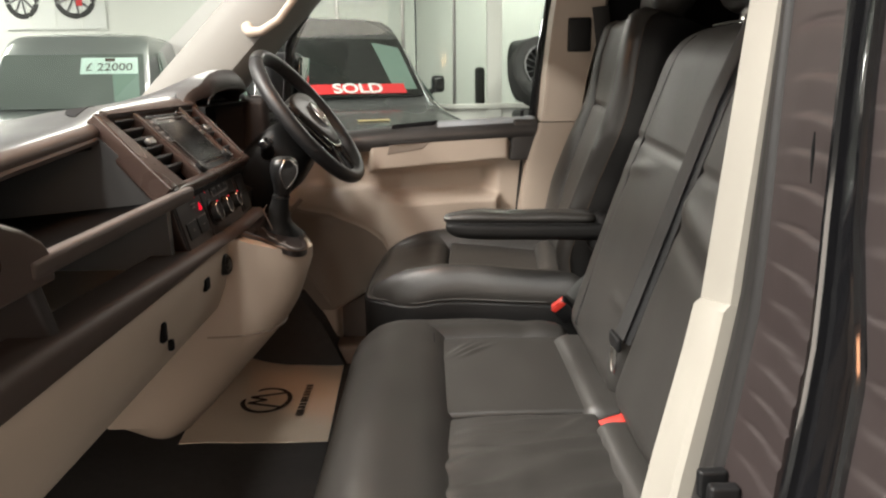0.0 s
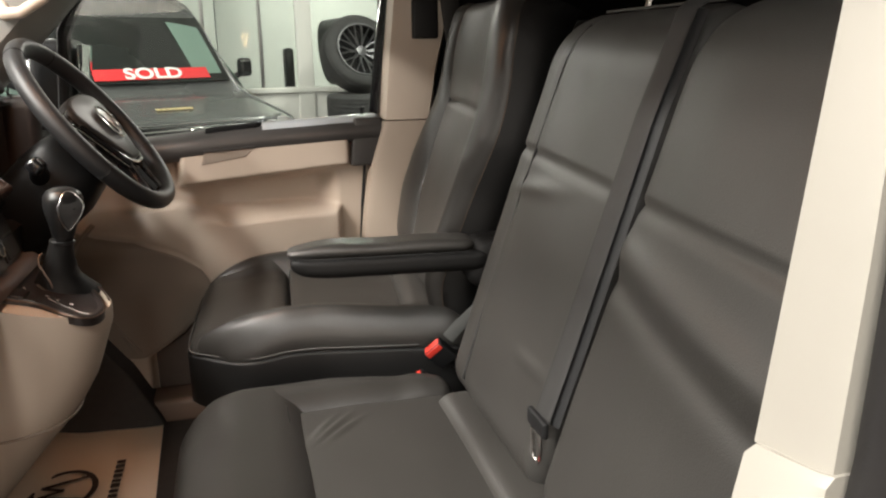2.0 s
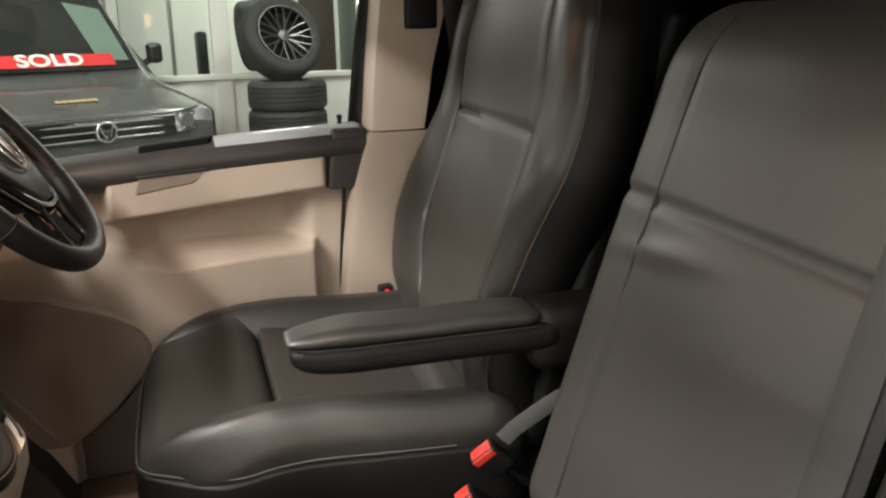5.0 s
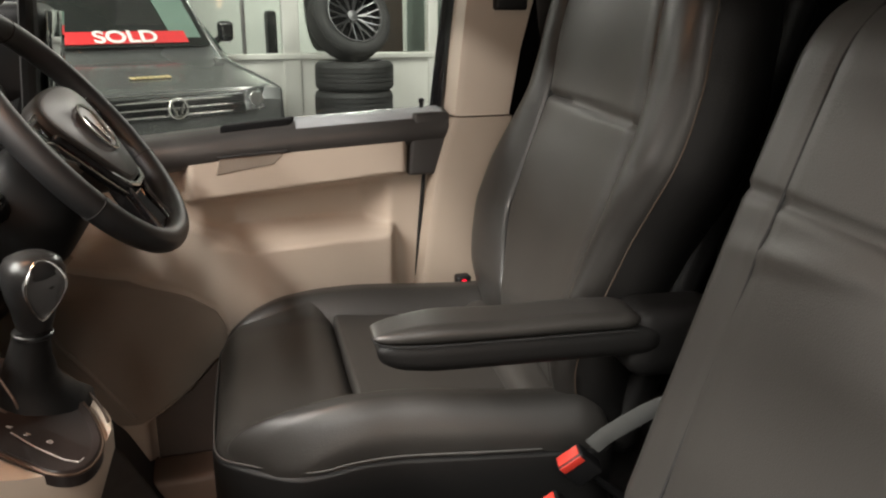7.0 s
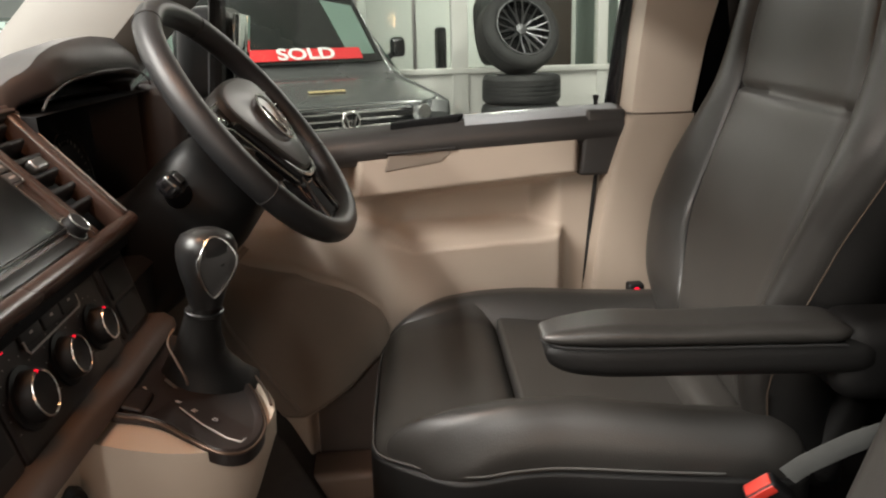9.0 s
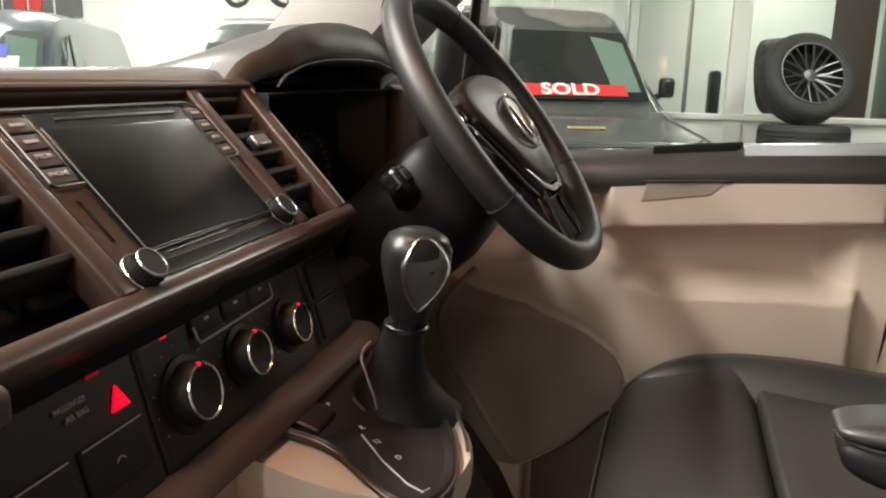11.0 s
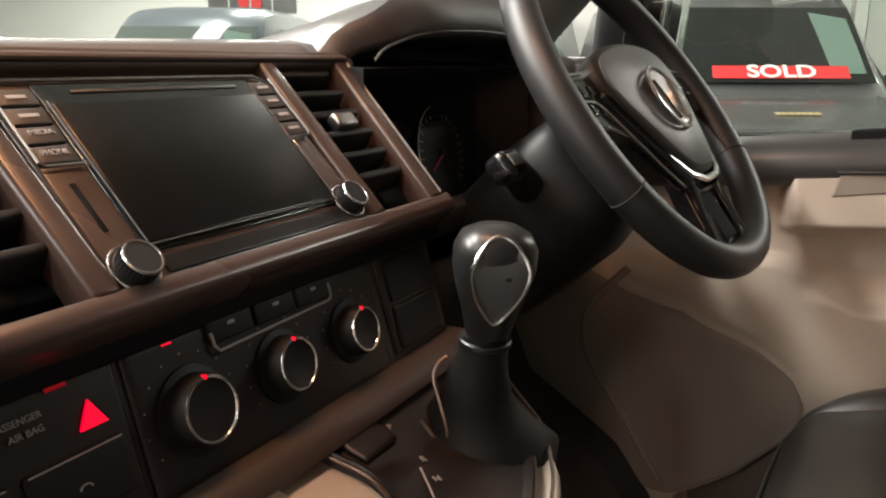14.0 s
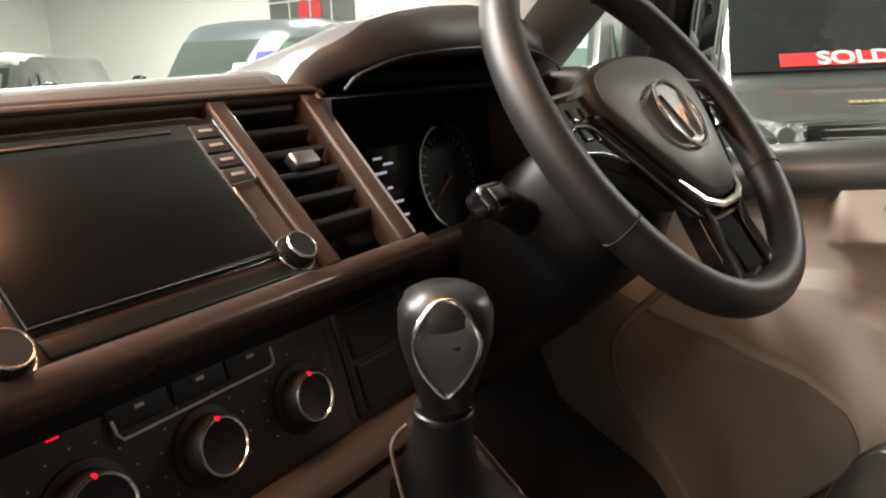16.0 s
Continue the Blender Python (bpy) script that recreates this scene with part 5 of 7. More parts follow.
for guard in ([(-0.350, 0.111, 1.090), (-0.354, 0.104, 1.085), (-0.354, 0.098, 1.077), (-0.347, 0.093, 1.063), (-0.339, 0.089, 1.047), (-0.336, 0.089, 1.034), (-0.332, 0.096, 1.029)],
              [(-0.336, 0.089, 1.031), (-0.342, 0.087, 1.0285), (-0.348, 0.086, 1.036), (-0.3575, 0.085, 1.047)],
              [(-0.326, 0.157, 1.066), (-0.316, 0.161, 1.052), (-0.305, 0.166, 1.036), (-0.296, 0.168, 1.025), (-0.284, 0.151, 1.020), (-0.273, 0.131, 1.018), (-0.262, 0.108, 1.014), (-0.255, 0.086, 1.011)]):
    part("boot_trim", Geo().tube(flowing(guard), 0.0016, 8), mat("dull_bronze_trim", (0.19, 0.145, 0.12), rough=0.42, metal=0.8), lever, "satin bronze edge of the boot surround")
for ch, x, y in (("P", -0.370, 0.062), ("R", -0.338, 0.054), ("N", -0.321, 0.043), ("D", -0.300, 0.034)):
    words("gate_letter", ch, 0.0075, frame_of(gate_at(x, y, 0.0068 if ch == "P" else 0.0034), (0.45, 1, -0.135), (-1, 0.45, 0.30)), PRINT_GREY, con, "grey selector letter")

# ---- driver's side lower dash and column
rings = []
for i in range(13):
    y = 0.205 + 0.60 * i / 12
    rings.append([(-0.64, y, 1.10), (-0.50, y, 1.10), (-0.455, y, 1.10), (-0.44, y, 1.09), (-0.45, y, 1.02), (-0.50, y, 0.95), (-0.62, y, 0.90), (-0.9, y, 0.88), (-0.9, y, 1.2)])
part("knee_panel", Geo().loft(rings), BLACK, dash, "black knee panel", angle=60)
g = Geo().rbox((-0.54, 0.69, 1.13), (-0.455, 0.82, 1.312), 0.025, (2, 2, 2), 3)
part("end_pod", g, DASH, dash, "dark driver's end pod")
g = Geo()
for i in range(4):
    g.rbox((-0.459, 0.712, 1.185 + 0.026 * i), (-0.446, 0.805, 1.196 + 0.026 * i), 0.003, (1, 2, 1), 2)
part("end_vent_slats", g, BLACK, dash, "black driver's end vent")
part("cluster_apron", Geo().rbox((-0.56, 0.235, 1.125), (-0.47, 0.70, 1.16), 0.012, (2, 6, 1), 3, fn=lambda x, y, z: (x, y, z + (x + 0.47) * 0.3)), DASH, dash, "dark apron below the dials", angle=50)

# ---------- steering wheel ----------
WC = Vector((-0.3025, 0.4723, 1.2594))
WN = Vector((math.cos(0.6526) * math.cos(0.0932), -math.cos(0.6526) * math.sin(0.0932), math.sin(0.6526)))
WA = Vector((math.sin(0.0932), math.cos(0.0932), 0))
WU = WN.cross(WA)


def WP(a, b, n=0.0):
    """A place by the wheel: across, up in its plane, and towards the driver."""
    p = WC + WA * a * 1.1 + WU * b * 1.1 + WN * n
    return tuple(p)


wheel = thing("steering_wheel", tuple(WC), "black leather three-spoke steering wheel with silver trim", "steering wheel")
RIM = 0.1775
rings = []
for i in range(96):
    a = 2 * math.pi * i / 96
    flat = 1 - 0.035 * max(0, -math.sin(a)) ** 6
    ring = []
    for j in range(16):
        t = 2 * math.pi * j / 16
        ring.append(WP((RIM * flat + 0.0155 * math.cos(t)) * math.cos(a), (RIM * flat + 0.0155 * math.cos(t)) * math.sin(a), 0.0185 * math.sin(t)))
    rings.append(ring)
rings.append(rings[0])
rim_ob = part("rim", Geo().loft(rings, cap=False), RIM_LEATHER, wheel, "smooth black leather rim", angle=80)
for deg in (62, 118, 205, 335):
    a = radians(deg)
    part("rim_seam", Geo().tube([WP((RIM + 0.0158 * math.cos(t)) * math.cos(a), (RIM + 0.0158 * math.cos(t)) * math.sin(a), 0.0188 * math.sin(t)) for t in [2 * math.pi * j / 16 for j in range(16)]], 0.0009, 5, closed=True), SEAM, rim_ob)
# airbag boss: a flat-faced shield with a pointed foot
SHIELD = [(-0.086, 0.052), (-0.04, 0.062), (0.04, 0.062), (0.086, 0.052), (0.100, 0.034), (0.094, 0.006), (0.072, -0.030), (0.050, -0.062), (0.034, -0.080), (0.018, -0.085), (-0.018, -0.085), (-0.034, -0.080), (-0.050, -0.062), (-0.072, -0.030), (-0.094, 0.006), (-0.100, 0.034)]


def shield(k, n):
    """The shield's rounded outline, drawn in by k, at the height n."""
    pts = SHIELD
    for _ in range(2):
        pts = [q for a, b in zip(pts, pts[1:] + pts[:1]) for q in ((0.75 * a[0] + 0.25 * b[0], 0.75 * a[1] + 0.25 * b[1]), (0.25 * a[0] + 0.75 * b[0], 0.25 * a[1] + 0.75 * b[1]))]
    return [WP(a * k, -0.008 + (b + 0.008) * k, n + 0.006 * (1 - (a / 0.1) ** 2)) for a, b in pts]


rings = [shield(k, n) for k, n in ((0.80, -0.045), (0.98, -0.014), (1.0, 0.0), (1.0, 0.007), (0.985, 0.0105), (0.95, 0.0125), (0.5, 0.0175), (0.1, 0.0195))]
part("airbag_boss", Geo().loft(rings), BOSS, wheel, "dark soft airbag boss", angle=50)
part("boss_face", Geo().loft([shield(0.93, 0.0110), shield(0.925, 0.0142), shield(0.90, 0.0152), shield(0.5, 0.0195), shield(0.1, 0.0215)]), BOSS_FACE, wheel, "grey face of the airbag cover", angle=50)
for s in (-1, 1):
    g = Geo().loft([[WP(s * 0.07, 0.040, 0.004), WP(s * 0.07, -0.040, 0.004), WP(s * 0.07, -0.040, -0.016), WP(s * 0.07, 0.040, -0.016)], [WP(s * 0.12, 0.032, 0.003), WP(s * 0.12, -0.020, 0.003), WP(s * 0.12, -0.020, -0.012), WP(s * 0.12, 0.032, -0.012)], [WP(s * 0.170, 0.030, 0.002), WP(s * 0.170, -0.012, 0.002), WP(s * 0.170, -0.012, -0.010), WP(s * 0.170, 0.030, -0.010)]])
    sp = part("spoke", g, GLOSS, wheel, "gloss black side spoke", bevel=0.003)
    for k, (a, b) in enumerate(((0.112, 0.018), (0.112, -0.002), (0.130, 0.018), (0.130, 0.0), (0.146, 0.010))):
        part("spoke_button", Geo().rbox((s * a - 0.007, b - 0.006, 0.002), (s * a + 0.007, b + 0.006, 0.0045), 0.0018, (1, 1, 1), 2, fn=WP), GLOSS, sp, "black spoke button")
    part("spoke_trim", Geo().tube([WP(s * 0.098, 0.040, 0.006), WP(s * 0.12, 0.036, 0.005), WP(s * 0.150, 0.034, 0.004)], 0.0022, 6), CHROME, wheel, "bright spoke edging")
g = Geo().loft([[WP(-0.040, b0, n0), WP(0.040, b0, n0), WP(0.040, b0, n0 - 0.02), WP(-0.040, b0, n0 - 0.02)] for b0, n0 in ((-0.075, 0.004), (-0.12, -0.002), (-0.165, -0.004))])
part("lower_spoke", g, GLOSS, wheel, "gloss black lower spoke", bevel=0.003)
for s in (-1, 1):
    g = Geo().loft([[WP(s * x0, b0, n0), WP(s * x1, b0, n0), WP(s * x1, b0, n0 - 0.012), WP(s * x0, b0, n0 - 0.012)] for x0, x1, b0, n0 in ((0.030, 0.040, -0.084, 0.012), (0.027, 0.036, -0.11, 0.006), (0.029, 0.042, -0.145, 0.003), (0.030, 0.046, -0.162, 0.001))])
    leg = part("lower_trim", g, GLOSS, wheel, "gloss black leg of the lower spoke", bevel=0.002)
    part("leg_edge", Geo().tube([WP(s * 0.041, -0.084, 0.012), WP(s * 0.037, -0.11, 0.006), WP(s * 0.043, -0.145, 0.003), WP(s * 0.046, -0.160, 0.001), WP(s * 0.032, -0.161, 0.0015)], 0.0017, 6), SILVER, leg, "satin silver edge")
part("foot_trim", Geo().tube([WP(-0.058, -0.060, 0.010), WP(-0.040, -0.083, 0.013), (WP(-0.019, -0.091, 0.015)), WP(0.019, -0.091, 0.015), WP(0.040, -0.083, 0.013), WP(0.058, -0.060, 0.010)], 0.0042, 8), CHROME, wheel, "chrome line under the boss")
band = [(-0.135, 0.014), (-0.112, 0.012), (-0.098, -0.004), (-0.076, -0.036), (-0.054, -0.068), (-0.038, -0.086), (-0.020, -0.0925)]
band = band + [(-a, b) for a, b in reversed(band)]
band = flowing([(a, b, 0) for a, b in band], 5)
part("boss_border", Geo().loft([[WP(a * (1 + w), b - 0.004 - abs(w) * 0.02, n) for w, n in ((-0.02, 0.014), (0.03, 0.012), (0.07, 0.006), (0.08, -0.004), (-0.02, -0.006))] for a, b, c in band]), GLOSS, wheel, "gloss black border round the lower boss", angle=50)
part("border_edge", Geo().tube([WP(a * 1.085, b - 0.006, 0.004) for a, b, c in band[1:-1]], 0.0016, 6), CHROME, wheel, "fine chrome edge of the border")
part("spoke_window", Geo().rbox((-0.020, -0.150, -0.002), (0.020, -0.100, 0.0015), 0.002, (1, 1, 1), 2, fn=WP), VOID, wheel, "dark gap in the lower spoke")
part("badge_ring", Geo().tube([WP(-0.008 + 0.033 * math.cos(a), -0.008 + 0.033 * math.sin(a), 0.0290) for a in [2 * math.pi * i / 36 for i in range(36)]], 0.0022, 8, closed=True), CHROME, wheel, "chrome round badge ring")
part("badge_disc", Geo().lathe([(0.0325, 0), (0.0325, 0.0015), (0.0001, 0.0018)], WP(-0.008, -0.008, 0.0270), WN, 32), BADGE, wheel, "bright silver badge disc")
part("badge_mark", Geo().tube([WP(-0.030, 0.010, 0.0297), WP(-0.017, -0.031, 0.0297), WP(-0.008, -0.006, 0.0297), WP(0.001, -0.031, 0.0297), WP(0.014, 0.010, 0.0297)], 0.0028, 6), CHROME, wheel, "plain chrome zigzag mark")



def CP(a, b, n=0.0):
    """A place on the column, which stands a little steeper than the wheel."""
    p = Vector((-0.302, 0.469, 1.244)) + Vector((0, 1.1, 0)) * a + Vector((-0.6665, 0, 0.7455)) * 1.1 * b + Vector((0.7455, 0, 0.6665)) * n
    return tuple(p)


column = thing("steering_column", (-0.42, 0.42, 1.14), "black steering column cowl with stalks", "steering column")
rings = []
for n, w, hu, hd in ((-0.045, 0.062, 0.050, 0.060), (-0.075, 0.080, 0.058, 0.075), (-0.12, 0.088, 0.062, 0.085), (-0.20, 0.085, 0.058, 0.085), (-0.30, 0.08, 0.05, 0.08)):
    rings.append([CP(w * (abs(math.cos(a)) ** 0.6) * (1 if math.cos(a) > 0 else -1), (hu if math.sin(a) > 0 else hd) * (abs(math.sin(a)) ** 0.6) * (1 if math.sin(a) > 0 else -1), n) for a in [2 * math.pi * i / 36 for i in range(36)]])
part("cowl", Geo().loft(rings), COWL, column, "black column cowl", angle=70)
g = Geo().tube([CP(-0.06, 0.010, -0.125), CP(-0.11, 0.018, -0.103), CP(-0.158, 0.0235, -0.083)], [0.019, 0.0165, 0.015], 12)
st = part("stalk", g, BLACK, column, "black wiper stalk")
part("stalk_tip", Geo().rbox((-0.186, 0.011, -0.094), (-0.150, 0.037, -0.068), 0.008, (2, 1, 1), 3, fn=CP), GLOSS, st, "glossy squared stalk tip")
part("stalk_end", Geo().rbox((-0.180, 0.0185, -0.0690), (-0.160, 0.0300, -0.0672), 0.0006, (1, 1, 1), 2, fn=CP), SILVER, st, "silver stalk end mark")
part("stalk", Geo().tube([CP(0.07, 0.015, -0.085), CP(0.13, 0.03, -0.078), CP(0.175, 0.04, -0.07)], [0.011, 0.009, 0.012], 12), BLACK, column, "black indicator stalk")

# ---------- seats ----------
SLOPE_UP, SLOPE_FWD = Vector((0.324, 0, 0.946)), Vector((-0.946, 0, 0.324))


def wrinkle(x, y, z, amp, s=9.0):
    return amp * noise.noise((x * s, y * s, z * s))


def pad(lo, hi, r, m, crown=0.0, sag=None, amp=0.0015):
    """A stuffed cushion block: its top swells, with slight creases."""
    cx, cy = (lo[0] + hi[0]) / 2, (lo[1] + hi[1]) / 2
    hx, hy = (hi[0] - lo[0]) / 2, (hi[1] - lo[1]) / 2

    def fn(x, y, z):
        t = (z - lo[2]) / (hi[2] - lo[2])
        b = max(0, 1 - ((x - cx) / hx) ** 2) * max(0, 1 - ((y - cy) / hy) ** 2)
        z2 = z + t * (crown * b ** 0.5 + wrinkle(x, y, z, amp))
        if sag:
            z2 += t * sag(x, y)
        return (x, y, z2)
    return Geo().rbox(lo, hi, r, m, 5, fn=fn)


def back_map(x0, z0, shape=None):
    """Maps (forward, across, up the slope) to the seat's own space."""
    def fn(n, y, s):
        if shape:
            n, y, s = shape(n, y, s)
        p = Vector((x0, y, z0)) + SLOPE_FWD * n + SLOPE_UP * s
        return tuple(p)
    return fn


# driver's seat, turned a little on its base
seat = thing("driver_seat", (0.10, 0.44, 0.50), "black leather driver's seat with a folded-down armrest", "car seat")
seat.matrix_basis = Matrix.Translation((0.10, 0.44, 0.50)) @ Matrix.Rotation(radians(-5.5), 4, "Z")


def seat_part(name, geo, material, label="", bevel=0.0, angle=70):
    """A part given in the seat's own space, with heights from the ground."""
    ob = part(name, geo, material, None, label, bevel, angle)
    ob.data.transform(Matrix.Translation((0, 0, -0.50)))
    ob.parent = seat
    return ob


def plan(x, y, z):
    """The cushion's outline: a narrow inner side, rounded front corners, the front edge rolled under."""
    e = smooth(0.15, 0.31, abs(y)) ** 1.5
    f = smooth(0.02, -0.22, x)
    x2 = (x * 1.05 if x < 0 else x) + (0.045 if y > 0 else 0.085) * e * f - 0.045 * (y + 0.17) * smooth(0.12, -0.03, x)
    if y < 0:
        y = -0.89 * min(-y, 0.187) - 0.66 * max(0, -y - 0.187) - 0.10 * max(0, x) * smooth(0.12, 0.2, -y)
    return (x2, y, z + 0.007 - 0.014 * f ** 2)


def seat_pad(lo, hi, r, m, sag, amp=0.0015):
    g0 = pad(lo, hi, r, m, 0.0, sag, amp)
    return Geo().add(g0.v, g0.f, plan)


seat_part("pedestal", Geo().rbox((-0.12, -0.24, 0.50), (0.28, 0.24, 0.75), 0.02, (2, 2, 2), 3), BLACK, "black plastic seat pedestal")
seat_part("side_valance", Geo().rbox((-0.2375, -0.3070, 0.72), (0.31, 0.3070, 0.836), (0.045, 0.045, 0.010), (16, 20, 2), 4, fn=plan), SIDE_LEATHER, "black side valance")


def swell(x, y):
    """Height of the whole cushion over its plain top: bolsters rise at the sides towards the back."""
    k = smooth(0.180, 0.232, abs(y)) * smooth(-0.25, -0.13, x)
    return 0.030 * k - 0.026 * smooth(0.25, 0.298, abs(y)) + 0.006 * smooth(-0.16, -0.06, x) * (1 - smooth(0.0, 0.12, x))


seat_part("cushion", seat_pad((-0.232, -0.225, 0.76), (-0.035, 0.225, 0.876), (0.045, 0.010, 0.045), (14, 20, 3), swell), LEATHER_SOFT, "black leather front cushion panel")
seat_part("cushion", seat_pad((-0.0375, -0.190, 0.76), (0.29, 0.190, 0.874), (0.006, 0.006, 0.010), (24, 20, 3), lambda x, y: swell(x, y) - 0.012 * smooth(0.0, 0.2, x) - 0.004 * math.exp(-((x - 0.02) / 0.03) ** 2)), LEATHER_SOFT, "black leather rear cushion panel")
for s in (-1, 1):
    y0, y1 = sorted((s * 0.187, s * 0.300))
    seat_part("side_bolster", seat_pad((-0.230, y0, 0.808), (0.30, y1, 0.878), (0.05, 0.026, 0.033), (30, 10, 3), lambda x, y: swell(x, y) + 0.002 * math.sin(x * 22)), LEATHER, "rounded black leather side bolster")
edge = [(0.20, -0.3035), (0.12, -0.305), (0.0, -0.305), (-0.10, -0.305), (-0.16, -0.3045), (-0.19, -0.299), (-0.215, -0.284), (-0.230, -0.25), (-0.236, -0.20), (-0.235, -0.12), (-0.2355, 0.0), (-0.235, 0.12), (-0.233, 0.20), (-0.222, 0.25), (-0.205, 0.28), (-0.16, 0.300), (0.0, 0.303)]
seat_part("piping", Geo().tube(flowing([plan(x, y, 0.838) for x, y in edge], 4), 0.0017, 6), THREAD, "pale piped seam round the cushion")


def grooved(lo, hi, r, m, at=(), crown=0.01, amp=0.0025, seam_y=(), deep=0.010, slant=0.0):
    """A backrest block in slope space, with sewn grooves across it at the heights given."""
    hy, hs = (hi[1] - lo[1]) / 2, (hi[2] - lo[2]) / 2
    cy, cs = (hi[1] + lo[1]) / 2, (hi[2] + lo[2]) / 2

    def f(n, y, s):
        t = max(0, (n - lo[0]) / (hi[0] - lo[0]))
        b = max(0, 1 - ((y - cy) / hy) ** 2) * max(0, 1 - ((s - cs) / hs) ** 2)
        d = crown * b ** 0.5 + wrinkle(n, y, s, amp, 8)
        for a in at:
            d += groove(s, a, 0.0045, deep)
        for a in seam_y:
            d += groove(y, a, 0.005, 0.0028)
        return n + t * d, y, s + slant * y * math.sin(math.pi * min(1, max(0, s / 0.665)))
    g0 = Geo().rbox(lo, hi, r, m, 4, fn=f)
    return g0


# backrest: a hollow middle panel between two bolsters that swell at the waist
fn = back_map(0.205, 0.855)
BACK_H = 0.675


def back_fall(q):
    """How far the backrest draws back at its foot and its top."""
    return -0.055 * smooth(0.12, -0.02, q) + 0.030 * smooth(0.42, 0.64, q) - 0.045 * smooth(0.63, 0.70, q) ** 2


def crease_y(side, q):
    """Where the panel meets the bolster on either side."""
    if side > 0:
        return 0.192 - 0.115 * smooth(0.25, 0.08, q) - 0.010 * smooth(0.5, 0.66, q)
    return -0.196 + 0.012 * smooth(0.45, 0.66, q)


def crest(side, q):
    """The bolster's ridge: how far out, and how proud."""
    if side > 0:
        return lerp([(0.0, 0.150), (0.08, 0.195), (0.15, 0.265), (0.22, 0.302), (0.30, 0.298), (0.37, 0.270), (0.45, 0.242), (0.55, 0.222), (0.675, 0.212)], q), lerp([(0.0, 0.020), (0.2, 0.036), (0.35, 0.034), (0.5, 0.026), (0.675, 0.018)], q)
    return lerp([(0.0, -0.222), (0.25, -0.226), (0.40, -0.245), (0.55, -0.248), (0.675, -0.225)], q), lerp([(0.0, 0.014), (0.2, 0.026), (0.45, 0.028), (0.675, 0.018)], q)


def rim_of(side, q):
    """The bolster's outer edge, where the matt side begins."""
    if side > 0:
        return crest(side, q)[0] + 0.030, -0.042
    return lerp([(0.0, -0.238), (0.2, -0.242), (0.30, -0.258), (0.40, -0.290), (0.52, -0.302), (0.60, -0.292), (0.675, -0.262)], q), -0.014


def panel_pt(u, v):
    q = BACK_H * v
    y = crease_y(-1, q) + (crease_y(1, q) - crease_y(-1, q)) * u
    n = 0.012 - 0.011 * math.sin(math.pi * u) + back_fall(q)
    n += groove(u, 0.0, 0.03, 0.009) + groove(u, 1.0, 0.03, 0.009) + groove(q, 0.447 + 0.018 * y, 0.0050, 0.009)
    n += 0.0015 * math.exp(-((q - 0.425 - 0.018 * y) / 0.02) ** 2) * math.sin(math.pi * u) ** 0.5
    return fn(n + wrinkle(0.3, y, q, 0.0035, 7), y, q)


def bolster_pt(side):
    def f(u, v):
        q = BACK_H * v
        yc, (yk, nk), (yo, no) = crease_y(side, q), crest(side, q), rim_of(side, q)
        nc = 0.002
        if u < 0.5:
            t = u * 2
            y, n = yc + (yk - yc) * t, nc + (nk - nc) * math.sin(t * math.pi / 2) ** 0.8
        else:
            t = u * 2 - 1
            y, n = yk + (yo - yk) * math.sin(t * math.pi / 2), no + (nk - no) * math.cos(t * math.pi / 2)
        return fn(n + back_fall(q) + wrinkle(0.7, y, q, 0.003, 6), y, q)
    return f


def flank_pt(side):
    def f(u, v):
        q = BACK_H * v
        yo, no = rim_of(side, q)
        return fn(no + back_fall(q) + (-0.125 - no) * u, yo + side * 0.012 * math.sin(u * math.pi) - side * 0.03 * u ** 3, q)
    return f


BEHIND = (0.03, 0, -0.01)
seat_part("backrest", Geo().sheet(panel_pt, 36, 90, BEHIND), LEATHER_SOFT, "black leather backrest panel with a sewn cross seam", angle=85)
seat_part("seam_line", Geo().tube([fn(panel_n, y, 0.447 + 0.018 * y) for panel_n, y in [(-0.001 - 0.011 * math.sin(math.pi * i / 20), -0.19 + 0.38 * i / 20) for i in range(21)]], 0.0028, 6), SEAM, "dark sewn cross seam")
for s in (-1, 1):
    seat_part("back_bolster", Geo().sheet(bolster_pt(s), 18, 60, BEHIND), LEATHER, "black leather backrest bolster", angle=85)
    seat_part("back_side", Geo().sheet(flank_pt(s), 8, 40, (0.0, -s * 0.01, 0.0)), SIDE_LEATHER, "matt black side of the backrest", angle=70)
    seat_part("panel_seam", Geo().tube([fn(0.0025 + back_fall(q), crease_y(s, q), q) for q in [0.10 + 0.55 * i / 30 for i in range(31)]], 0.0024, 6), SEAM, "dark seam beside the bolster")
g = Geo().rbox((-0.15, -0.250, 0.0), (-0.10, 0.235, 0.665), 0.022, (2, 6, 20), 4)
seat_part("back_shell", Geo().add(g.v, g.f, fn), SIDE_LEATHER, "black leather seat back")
for off in (0.0, 0.006):
    seat_part("piping", Geo().tube([fn(rim_of(-1, q)[1] + 0.0015 + off + back_fall(q), rim_of(-1, q)[0] + off * 0.6, q) for q in [0.06 + 0.57 * i / 30 for i in range(31)]], 0.0010, 5), STITCH, "thin brown stitch line")
g = Geo().rbox((-0.10, -0.125, 0.68), (0.0, 0.125, 0.86), (0.045, 0.05, 0.06), (3, 8, 6), 5, fn=lambda n, y, s: (n, y * (1 - 0.15 * smooth(0.75, 0.86, s)), s))
seat_part("headrest", Geo().add(g.v, g.f, back_map(0.205, 0.855)), LEATHER, "black leather headrest")
for y in (-0.06, 0.06):
    seat_part("headrest_post", Geo().tube([back_map(0.205, 0.855)(-0.05, y, 0.62), back_map(0.205, 0.855)(-0.05, y, 0.72)], 0.006, 8), CHROME, "chrome headrest post")


